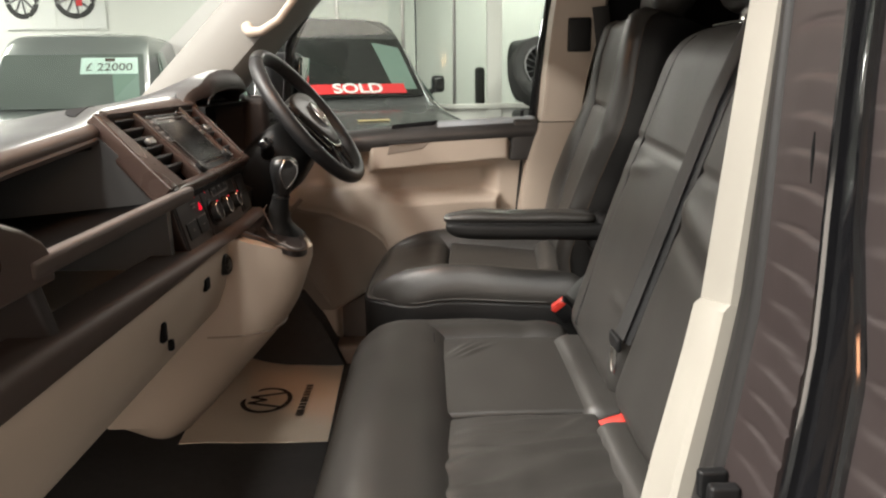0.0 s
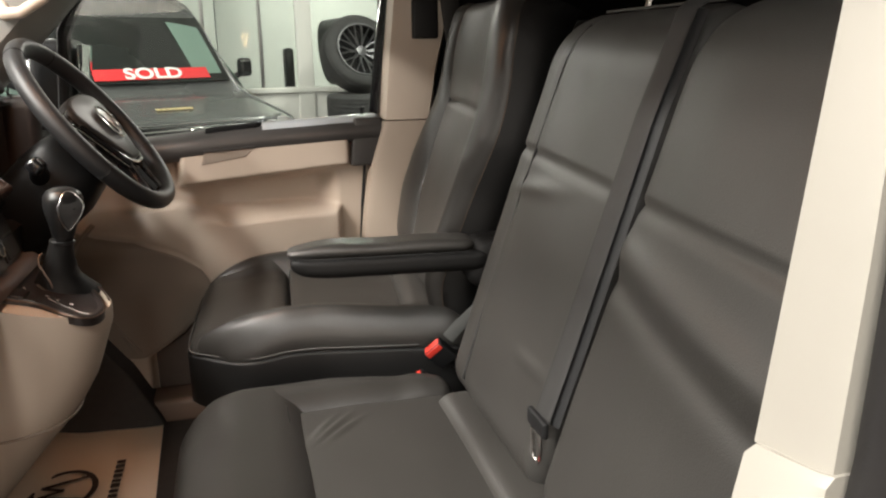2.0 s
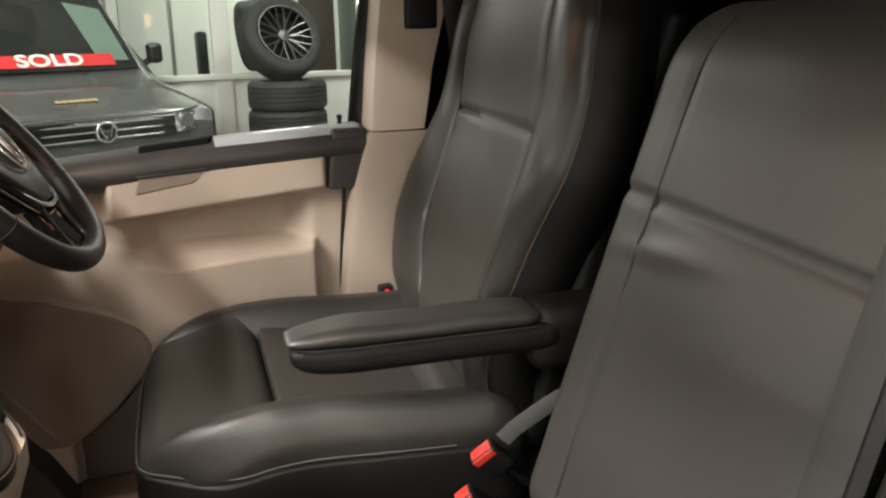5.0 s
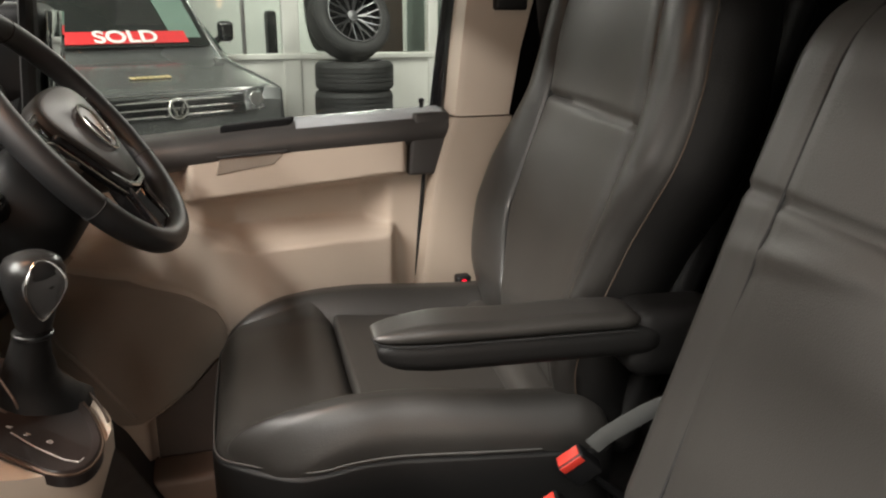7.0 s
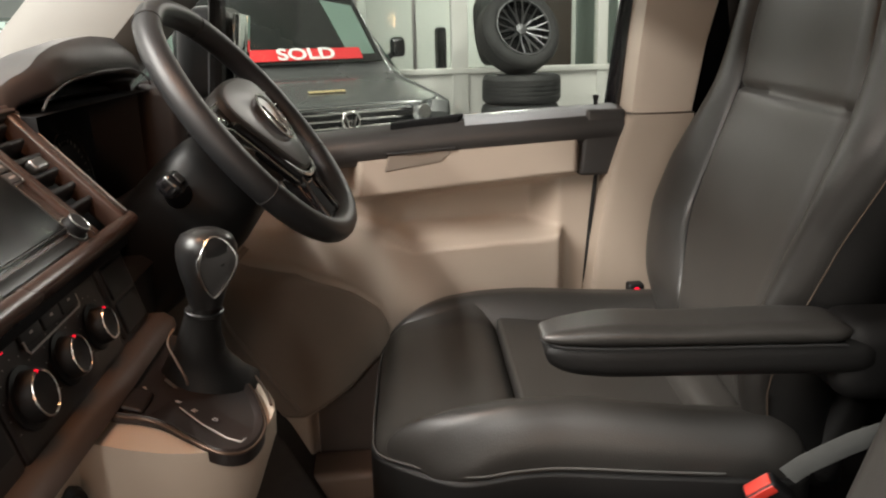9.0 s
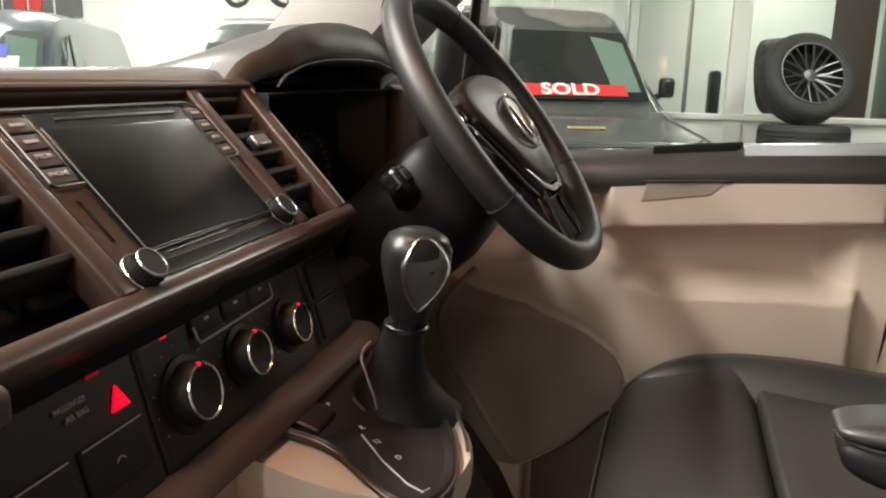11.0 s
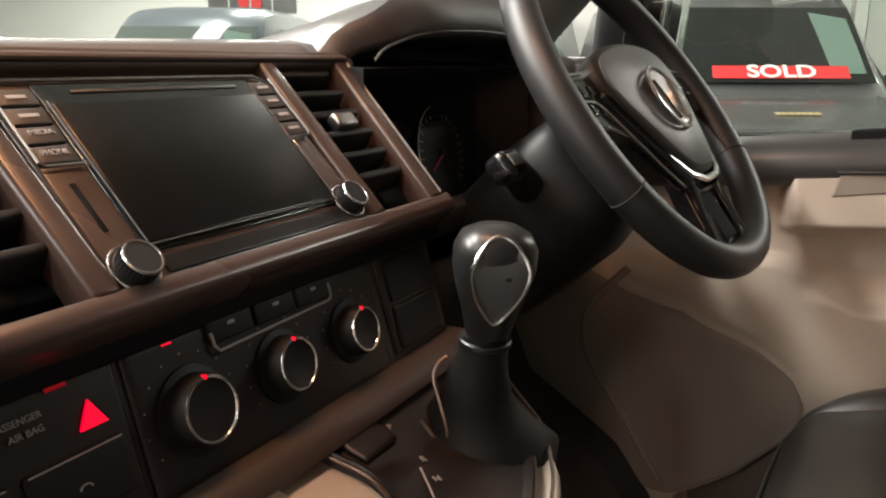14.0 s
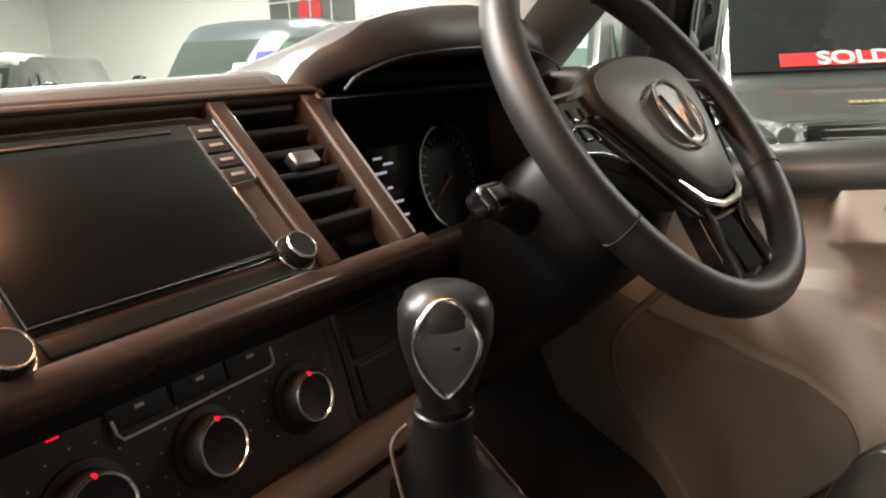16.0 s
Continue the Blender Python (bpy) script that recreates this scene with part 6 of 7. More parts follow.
# folded-down armrest on the inner side
def arm_fn(x, y, z):
    """Draws the armrest in at its tip, with the top running straight to the hinge."""
    t = smooth(0.075, -0.035, x)
    mid = -0.302
    y = mid + (y - mid) * (1 - 0.22 * t ** 2)
    top = max(0.0, (z - 1.046) / 0.022)
    low = max(0.0, (1.046 - z) / 0.036)
    return (x + 0.008 * low ** 2 * t, y, z - 0.007 * t ** 2 * top + 0.004 * t ** 2 * low + 0.0012 * math.sin(x * 37) * top)


seat_part("armrest", Geo().rbox((-0.034, -0.341, 1.044), (0.300, -0.266, 1.068), (0.026, 0.015, 0.0115), (24, 6, 2), 5, fn=arm_fn), LEATHER, "padded black leather armrest top")
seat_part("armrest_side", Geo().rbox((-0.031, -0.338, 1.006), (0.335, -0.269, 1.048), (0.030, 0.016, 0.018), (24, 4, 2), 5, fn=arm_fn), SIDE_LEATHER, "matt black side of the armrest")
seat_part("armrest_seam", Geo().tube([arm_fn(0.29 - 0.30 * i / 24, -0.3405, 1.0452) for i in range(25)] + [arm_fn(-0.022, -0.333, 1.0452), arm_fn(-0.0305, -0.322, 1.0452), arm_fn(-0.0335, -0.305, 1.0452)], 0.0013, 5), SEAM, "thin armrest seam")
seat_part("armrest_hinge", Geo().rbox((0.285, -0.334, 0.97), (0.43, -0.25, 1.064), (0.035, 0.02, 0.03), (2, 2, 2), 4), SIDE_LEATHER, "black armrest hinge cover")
seat_part("rear_roll", Geo().rbox((0.186, -0.212, 0.82), (0.262, 0.20, 0.898), (0.030, 0.02, 0.03), (3, 16, 2), 4, fn=lambda x, y, z: (x, y, z + wrinkle(x, y, z, 0.003, 9))), LEATHER_SOFT, "black leather roll at the back of the cushion")

buckle = thing("belt_buckle", (0.355, 0.735, 0.86), "black belt buckle with red button beside the driver's seat", "belt buckle", "seat belt buckles")
part("body", Geo().rbox((0.322, 0.690, 0.868), (0.352, 0.716, 0.916), 0.005, (1, 1, 1), 3), BLACK, buckle)
# Button is no lamp; glow added so it shows in the dark gap.
part("release_button", Geo().rbox((0.332, 0.687, 0.902), (0.341, 0.692, 0.910), 0.002, (1, 1, 1), 2), RED_GLOW, buckle, "red lit release button")

# ---- twin passenger bench
bench = thing("passenger_bench", (0.10, -0.38, 0.50), "black leather twin passenger bench, creased cushions", "car seat")
part("bench_base", Geo().rbox((-0.08, -0.76, 0.50), (0.34, -0.02, 0.74), 0.02, (3, 4, 2), 3), BLACK, bench, "black bench base")


def crumple(x, y):
    """Folds and dents pressed into the seat leather."""
    d = 0.0
    for cx, cy, ang, L, w, a in ((0.16, -0.45, 0.22, 0.10, 0.010, 0.0035), (0.12, -0.50, 0.15, 0.11, 0.014, 0.004), (0.20, -0.53, 0.35, 0.08, 0.012, 0.004), (0.13, -0.58, 0.10, 0.13, 0.018, 0.005), (0.06, -0.54, -0.1, 0.07, 0.010, 0.003), (0.23, -0.46, 0.8, 0.05, 0.008, 0.003), (0.22, -0.66, 0.4, 0.10, 0.016, 0.005), (0.075, -0.115, 0.9, 0.045, 0.006, 0.004), (0.092, -0.125, 0.8, 0.04, 0.005, 0.004), (0.060, -0.11, 1.0, 0.04, 0.006, 0.003), (0.10, -0.56, 0.35, 0.10, 0.018, 0.006), (0.17, -0.60, 0.5, 0.12, 0.02, 0.006), (0.05, -0.66, 0.2, 0.10, 0.015, 0.004)):
        u = (x - cx) * math.cos(ang) + (y - cy) * math.sin(ang)
        v = -(x - cx) * math.sin(ang) + (y - cy) * math.cos(ang)
        d += a * math.exp(-(u / L) ** 2 - (v / w) ** 2)
    return d


g = pad((-0.160, -0.80, 0.70), (0.050, 0.088, 0.844), (0.065, 0.055, 0.055), (12, 44, 3), 0.006, lambda x, y: -0.012 * smooth(-0.06, -0.15, x), 0.003)
g = Geo().add(g.v, g.f, lambda x, y, z: (x, y if y < -0.15 else -0.15 + (y + 0.15) * lerp([(-0.17, 0.42), (-0.155, 0.60), (-0.135, 0.76), (-0.105, 0.90), (-0.06, 0.98), (-0.02, 1.0)], x), z))
part("front_roll", g, LEATHER, bench, "rounded black leather front roll", angle=70)
g = pad((-0.035, -0.036, 0.72), (0.30, 0.042, 0.842), (0.03, 0.035, 0.04), (20, 8, 3), 0.006, lambda x, y: 0.003 * math.sin(x * 60) * smooth(0.16, 0.24, x), 0.002)
g = Geo().add(g.v, g.f, lambda x, y, z: (x, -0.036 + (y + 0.036) * (lerp([(-0.09, 0.124), (0.08, 0.122), (0.20, 0.094), (0.30, 0.070)], x) / 0.078), z))
part("far_roll", g, LEATHER, bench, "black leather end roll", angle=70)
part("cushion", pad((0.010, -0.405, 0.72), (0.272, -0.034, 0.828), (0.006, 0.006, 0.012), (60, 70, 2), 0.006, crumple, 0.002), LEATHER_SOFT, bench, "creased black leather cushion panel", angle=80)
part("cushion", pad((0.010, -0.80, 0.72), (0.272, -0.404, 0.824), (0.006, 0.02, 0.012), (60, 70, 2), 0.012, lambda x, y: crumple(x, y) + 0.004 * noise.noise((x * 14, y * 9, 3)), 0.003), LEATHER_SOFT, bench, "creased black leather outer cushion panel", angle=80)
for y0, y1 in ((-0.43, -0.045), (-0.80, -0.46)):
    part("rear_roll", pad((0.250, y0, 0.74), (0.350, y1, 0.843), (0.034, 0.03, 0.03), (6, 20, 3), 0.003, None, 0.003), LEATHER_SOFT, bench, "black leather rear roll", angle=70)
part("piping", Geo().tube([(0.011, -0.80 + 0.76 * i / 20, 0.8400 + 0.001 * math.sin(i)) for i in range(21)], 0.0016, 5), SEAM, bench)

BX, BZ = 0.299, 0.836
for y0, y1, crown in ((-0.386, 0.006, 0.008), (-0.805, -0.406, 0.016)):
    def bench_shape(n, y, s, y0=y0, y1=y1):
        e = smooth(0.54, 0.675, s)
        mid = (y0 + y1) / 2
        out = 0.03 if y0 < -0.5 else 0.0
        if y0 < -0.5:
            line = s - (0.318 + 0.203 * (y + 0.403))
            fold = (0.006 * math.exp(-((line - 0.032) / 0.022) ** 2) - 0.004 * math.exp(-((line + 0.004) / 0.016) ** 2)) * smooth(-0.37, -0.42, y)
        else:
            fold = 0.006 * math.exp(-((y + 0.13) / 0.08) ** 2 - ((s - 0.368 + 0.1 * (y + 0.13)) / 0.012) ** 2) + 0.004 * math.exp(-((y + 0.30) / 0.05) ** 2 - ((s - 0.145) / 0.010) ** 2)
        return n - 0.035 * e ** 2 + (fold if n > -0.02 else 0), mid + (y - mid) * (1 - 0.03 * e), s
    fnb = back_map(BX, BZ, bench_shape)
    g = grooved((-0.085, y0, 0.0), (0.012, y1, 0.665), (0.04, 0.03, 0.05), (3, 44, 80), at=(0.422,), crown=crown, amp=0.003, seam_y=((-0.073,) if y0 > -0.5 else (-0.757,)), deep=0.007, slant=0.062)
    part("backrest", Geo().add(g.v, g.f, fnb), LEATHER_SOFT, bench, "black leather backrest with a sewn cross seam", angle=80)
    part("seam_line", Geo().tube([fnb(0.0035 + crown * 0.9 * max(0, 1 - ((y - (y0 + y1) / 2) / ((y1 - y0) / 2)) ** 2) ** 0.5, y, 0.422 + 0.062 * y * math.sin(math.pi * 0.422 / 0.665)) for y in [y0 + 0.02 + (y1 - y0 - 0.04) * i / 24 for i in range(25)]], 0.0026, 6), SEAM, bench, "dark sewn cross seam")
    if y0 > -0.5:
        part("seam_line", Geo().tube([fnb(0.0085 + 0.007 * max(0, 1 - ((q - 0.33) / 0.33) ** 2) ** 0.5, -0.073, q) for q in [0.03 + 0.60 * i / 30 for i in range(31)]], 0.0023, 6), SEAM, bench, "dark sewn seam along the backrest")
    part("top_piping", Geo().tube([fnb(-0.012, y0 + 0.03 + (y1 - y0 - 0.06) * i / 16, 0.6655) for i in range(17)], 0.0022, 6), THREAD, bench, "pale top piping")
    g = Geo().rbox((-0.11, y0 + 0.07, 0.685), (0.0, y1 - 0.07, 0.87), (0.045, 0.05, 0.06), (3, 8, 6), 5)
    part("headrest", Geo().add(g.v, g.f, back_map(BX, BZ)), LEATHER, bench, "black leather headrest", angle=70)
    for f in (0.35, 0.65):
        yy = y0 + (y1 - y0) * f
        part("headrest_post", Geo().tube([back_map(BX, BZ)(-0.06, yy, 0.60), back_map(BX, BZ)(-0.06, yy, 0.70)], 0.006, 8), CHROME, bench)
g = Geo().rbox((-0.14, -0.80, 0.0), (-0.07, 0.015, 0.65), 0.03, (2, 6, 8), 3)
part("back_shell", Geo().add(g.v, g.f, back_map(BX, BZ)), BLACK, bench, "black bench back")
part("bench_side", Geo().rbox((0.26, -0.815, 0.55), (0.42, -0.797, 0.80), 0.008, (2, 1, 2), 3), SIDE_LEATHER, bench)

# shoulder belt down the gap between the two backrests
belt = thing("seat_belt", (0.36, -0.38, 0.93), "grey lap-and-shoulder belt hanging over the bench back", "seat belt")
fb = back_map(BX, BZ)
path = [fb(-0.06, -0.362, 0.684), fb(-0.02, -0.364, 0.672), fb(0.010, -0.368, 0.634), fb(0.022, -0.377, 0.50), fb(0.024, -0.384, 0.35), fb(0.026, -0.390, 0.20), fb(0.028, -0.393, 0.105)]
fine = []
for a, b in zip(path, path[1:]):
    for i in range(6):
        fine.append(tuple(Vector(a).lerp(Vector(b), i / 6)))
fine.append(path[-1])
part("webbing", Geo().tube(fine, 0.0158, 12, squash=0.06, up=(-0.946, -0.25, 0.324)), WEBBING, belt, "ribbed grey belt webbing", angle=50)
part("webbing_fold", Geo().tube([tuple(Vector(p) + Vector((0.008, -0.010, 0.0))) for p in fine[12:]], 0.0155, 12, squash=0.06, up=(-0.92, -0.45, 0.324)), BLACK, belt, angle=50)
lp = Vector(path[-1])
part("tongue_plate", Geo().rbox((-0.004, -0.028, -0.012), (0.004, 0.028, 0.010), 0.003, (1, 2, 1), 2, fn=lambda x, y, z: tuple(lp + Vector((x - 0.004, y, z)))), BLACK, belt, "black belt tongue cover")
loop = [tuple(lp + Vector((-0.006, y, z))) for y, z in ((-0.011, -0.012), (-0.011, -0.046), (-0.007, -0.053), (0.007, -0.053), (0.011, -0.046), (0.011, -0.012))]
part("tongue", Geo().tube(loop, 0.0032, 6, closed=True), CHROME, belt, "chrome belt tongue")


def bench_buckle(at, turn, label, wide=0.012):
    b = thing("belt_buckle", at, label, "belt buckle", "seat belt buckles")
    m = Matrix.Translation(at) @ Euler(turn).to_matrix().to_4x4()

    def fm(x, y, z):
        return tuple(m @ Vector((x, y, z)))
    part("body", Geo().rbox((-wide - 0.004, -0.012, -0.05), (wide + 0.004, 0.012, 0.0), 0.005, (1, 1, 2), 3, fn=fm), BLACK, b, "black buckle body")
    part("release_button", Geo().rbox((-wide, -0.008, -0.012), (wide, 0.008, 0.002), 0.002, (1, 1, 1), 2, fn=fm).rbox((-wide, -0.0128, -0.012), (wide, -0.0105, 0.0), 0.001, (1, 1, 1), 2, fn=fm), RED_PLASTIC, b, "red release button")
    part("stem", Geo().tube([fm(0, 0, -0.05), fm(0.004, 0.0, -0.12)], 0.010, 8, squash=0.4), BLACK, b)
    return b


bench_buckle((0.290, 0.112, 0.858), (radians(20), radians(-42), radians(-25)), "black belt buckle with red button low between the seats", 0.017)
bench_buckle((0.254, 0.092, 0.810), (radians(20), radians(-42), radians(-25)), "black belt buckle with red button sunk beside the bench cushion")
bench_buckle((0.290, -0.445, 0.828), (radians(38), radians(-17), 0), "black belt buckle with red button in the bench crease", 0.021)
part("belt_strap", Geo().tube([(0.318, 0.098, 0.876), (0.330, 0.086, 0.897), (0.347, 0.066, 0.923), (0.360, 0.046, 0.946), (0.370, 0.022, 0.968), (0.376, 0.000, 0.985)], 0.012, 10, squash=0.2, up=(-0.45, -0.88, 0.10)), mat("pale_grey_strap", (0.060, 0.062, 0.060), (0.045, 0.047, 0.045), 0.6, scale=60, bump=0.3, bscale=900), bench, "pale grey buckle strap")

# ---------- showroom ----------
solo("ground", Geo().box((-16, -8, -0.06), (9, 12, 0.0)), FLOOR, "grey painted showroom floor", "floor", kind="structure")
solo("ceiling", Geo().box((-16, -8, 3.6), (9, 12, 3.7)), WALL, "white showroom ceiling", "ceiling", kind="structure")
solo("wall_north", Geo().box((-16, 9.4, 0), (-0.2, 9.6, 3.6)).box((3.8, 9.4, 0), (9, 9.6, 3.6)), WALL, "white painted showroom wall", "wall", kind="structure")
solo("wall_west", Geo().box((-16.1, -8, 0), (-15.9, 12, 3.6)), WALL, "white painted showroom wall", "wall", kind="structure")
solo("wall_south", Geo().box((-16, -8.1, 0), (9, -7.9, 3.6)), WALL, "white painted showroom wall", "wall", kind="structure")
solo("wall_east", Geo().box((8.9, -8, 0), (9.1, 12, 3.6)), WALL, "white painted showroom wall", "wall", kind="structure")
solo("wall_back_office", Geo().box((-0.2, 10.6, 0), (3.8, 10.8, 3.6)), WALL, "white office wall behind glazing", "wall", kind="structure")

part_wall = thing("partition", (1.2, 7.1, 0), "white glazed showroom partition with a low wall", "partition", kind="structure")
for x, w in ((0.62, 0.16), (2.05, 0.10), (3.25, 0.12), (-1.7, 0.10)):
    part("post", Geo().rbox((x, 7.05, 0), (x + w, 7.20, 3.6), 0.008, (1, 1, 1), 2), PARTITION, part_wall, "white painted post")
part("low_wall", Geo().rbox((-1.7, 7.08, 0), (5.5, 7.17, 1.00), 0.006, (1, 1, 1), 2), PARTITION, part_wall, "white low wall")
part("ledge", Geo().rbox((-1.7, 7.03, 1.00), (5.5, 7.22, 1.05), 0.008, (1, 1, 1), 2), PARTITION, part_wall, "white ledge")
for x in (-1.0, -0.3, 0.25):
    part("mullion", Geo().rbox((x, 7.09, 1.05), (x + 0.035, 7.16, 3.6), 0.005, (1, 1, 1), 2), SILVER, part_wall)
for x0, x1 in ((-1.6, 0.62), (0.78, 2.05), (2.15, 3.25)):
    part("pane", Geo().box((x0, 7.12, 1.05), (x1, 7.126, 3.6)), CLEAR, part_wall).visible_shadow = False
door_o = thing("office_door", (2.75, 7.6, 0), "dark brown half-glazed office door", "door")
part("leaf", Geo().rbox((1.62, 7.9, 0), (2.0, 7.95, 3.0), 0.005, (1, 1, 1), 2), DARK_WOOD, door_o, "dark brown door leaf")
part("side_light", Geo().rbox((2.05, 7.9, 0.9), (2.5, 7.93, 3.0), 0.005, (1, 1, 1), 2), mat("grey_green_glass", (0.22, 0.25, 0.23), rough=0.1), door_o, "grey glazed side light")


def tyre(at, axis, label, with_rim, r=0.345, w=0.255):
    t = thing("wheel" if with_rim else "tyre", at, label, "wheel" if with_rim else "tyre", "stacked tyres")
    q = Vector(axis).to_track_quat("Z", "Y")
    prof = [(r * 0.70, -w / 2 + 0.01), (r * 0.74, -w / 2), (r * 0.90, -w / 2 + 0.002), (r * 0.965, -w / 2 + 0.02), (r * 0.99, -w / 2 + 0.04)]
    for k in range(4):
        z0 = -w / 2 + 0.05 + k * (w - 0.1) / 4
        z1 = z0 + (w - 0.1) / 4
        prof += [(r, z0), (r, z1 - 0.012), (r - 0.008, z1 - 0.010), (r - 0.008, z1 - 0.002)]
    prof += [(r, w / 2 - 0.05), (r * 0.965, w / 2 - 0.02), (r * 0.90, w / 2 - 0.002), (r * 0.74, w / 2), (r * 0.70, w / 2 - 0.01), (r * 0.70, -w / 2 + 0.01)]
    tb = part("tread", Geo().lathe(prof, at, axis, 48), TYRE, t, "black rubber tread")
    if with_rim:
        o = Vector(at)

        def fp(a, rr, h):
            return tuple(o + q @ Vector((rr * math.cos(a), rr * math.sin(a), h)))
        part("barrel", Geo().lathe([(r * 0.705, w / 2 - 0.015), (r * 0.68, w / 2 - 0.01), (r * 0.66, w / 2 - 0.03), (r * 0.64, 0.0), (0.0001, 0.0)], at, axis, 40), VOID, t, "dark rim barrel")
        part("rim_lip", Geo().lathe([(r * 0.705, w / 2 - 0.012), (r * 0.705, w / 2 + 0.004), (r * 0.675, w / 2 + 0.004), (r * 0.665, w / 2 - 0.012)], at, axis, 48), ALLOY_BLACK, t, "dark alloy rim lip")
        for i in range(10):
            a = 2 * math.pi * i / 10
            g = Geo()
            for d in (-0.17, 0.17):
                g.tube([fp(a, 0.045, w / 2 - 0.06), fp(a + d * 0.4, r * 0.36, w / 2 - 0.035), fp(a + d, r * 0.67, w / 2 - 0.012)], [0.010, 0.0065, 0.0065], 5)
            part("spoke", g, ALLOY_BLACK, t, "forked dark alloy spoke")
        part("hub_cap", Geo().lathe([(0.055, w / 2 - 0.08), (0.05, w / 2 - 0.045), (0.0001, w / 2 - 0.04)], at, axis, 20), ALLOY_BLACK, t)
    return t


SX, SY = 1.165, 6.40
for k in range(4):
    tyre((SX + 0.01 * (k % 2), SY, 0.127 + 0.254 * k), (0, 0, 1), "black tyre lying in a stack", False, 0.352)
tyre((SX - 0.02, SY + 0.0, 1.370), (0.26, -0.87, 0.40), "alloy wheel with dark multi-spoke rim standing on the stack", True, 0.365)
tyre((SX - 0.10, SY + 1.00, 1.40), (0.9, -0.3, 0.1), "black tyre standing on the ledge behind", False, 0.34)
chair = thing("office_chair", (0.40, 8.1, 0), "dark office chair behind the glazing", "chair")
part("seat", Geo().rbox((0.17, 7.9, 0.45), (0.63, 8.3, 0.55), 0.03, (2, 2, 1), 3), BLACK, chair)
part("backrest", Geo().rbox((0.55, 7.9, 0.55), (0.65, 8.3, 1.45), 0.04, (1, 2, 3), 3), BLACK, chair)
part("stem", Geo().tube([(0.40, 8.1, 0.0), (0.40, 8.1, 0.45)], 0.03, 8), BLACK, chair)
bag = thing("blue_bag", (-0.05, 7.6, 0.85), "dark blue bag on the ledge", "bag")
part("bag_body", Geo().rbox((-0.05, 7.35, 0.85), (0.27, 7.6, 1.02), 0.06, (3, 3, 3), 4), mat("dark_blue_cloth", (0.05, 0.06, 0.14), rough=0.8), bag)
bag.location.y = 7.45

# posters high on the back wall
def poster(x, z0, w, h, label):
    p = thing("wall_poster", (x, 9.38, z0), label, "poster", "wall posters")
    part("backing", Geo().box((x - w / 2, 9.375, z0), (x + w / 2, 9.395, z0 + h)), DARK_POSTER if w > 1.5 else WHITE, p)
    g = Geo()
    for i in range(1, 4):
        g.box((x - w / 2 + w * i / 4 - 0.01, 9.368, z0), (x - w / 2 + w * i / 4 + 0.01, 9.374, z0 + h))
    g.box((x - w / 2, 9.367, z0 + h * 0.3), (x + w / 2, 9.373, z0 + h * 0.3 + 0.02))
    part("grid_line", g, WHITE if w > 1.5 else WALL, p, "pale grid lines")
    return p


for x, z0, w, h, r_ in ((-8.70, 2.02, 1.75, 1.2, 2), (-5.0, 2.02, 1.35, 1.1, 1), (-1.2, 2.28, 0.95, 0.9, 0)):
    p = poster(x, z0, w, h, "dark wall poster with two red shapes and grid lines" if r_ == 2 else "pale wall poster showing dark wheels on a grid")
    if r_ == 2:
        for dx in (-0.13, 0.13):
            part("red_shape", Geo().lathe([(0.11, 0), (0.11, 0.01), (0.0001, 0.012)], (x + dx, 9.37, z0 + 0.22), (0, -1, 0), 20, fn=lambda a, b, c, x0=x + dx, z1=z0 + 0.22: (a, b, z1 + (c - z1) * 1.5)), SOLD_RED, p, "red rounded shape")
    else:
        for dx, rx in ((0.28, 0.25), (-0.42, 0.20)):
            part("wheel_ring", Geo().tube([(x + dx + rx * math.cos(a), 9.370, z0 + 0.42 + 0.25 * math.sin(a)) for a in [2 * math.pi * i / 32 for i in range(32)]], 0.035, 6, closed=True, fn=lambda a, b, c: (a, 9.370 + (b - 9.370) * 0.1, c)), TYRE, p, "dark tyre shape")
            g = Geo()
            for k in range(9):
                a = 2 * math.pi * k / 9
                g.tube([(x + dx, 9.366, z0 + 0.42), (x + dx + rx * 0.9 * math.cos(a), 9.366, z0 + 0.42 + 0.225 * math.sin(a))], 0.018, 4, fn=lambda a, b, c: (a, 9.366 + (b - 9.366) * 0.1, c))
            part("wheel_spokes", g, DARK_POSTER, p, "grey spoke shapes")
        if r_ == 1:
            part("red_shape", Geo().box((x + 0.30, 9.358, z0 + 0.30), (x + 0.38, 9.364, z0 + 0.40)), SOLD_RED, p)


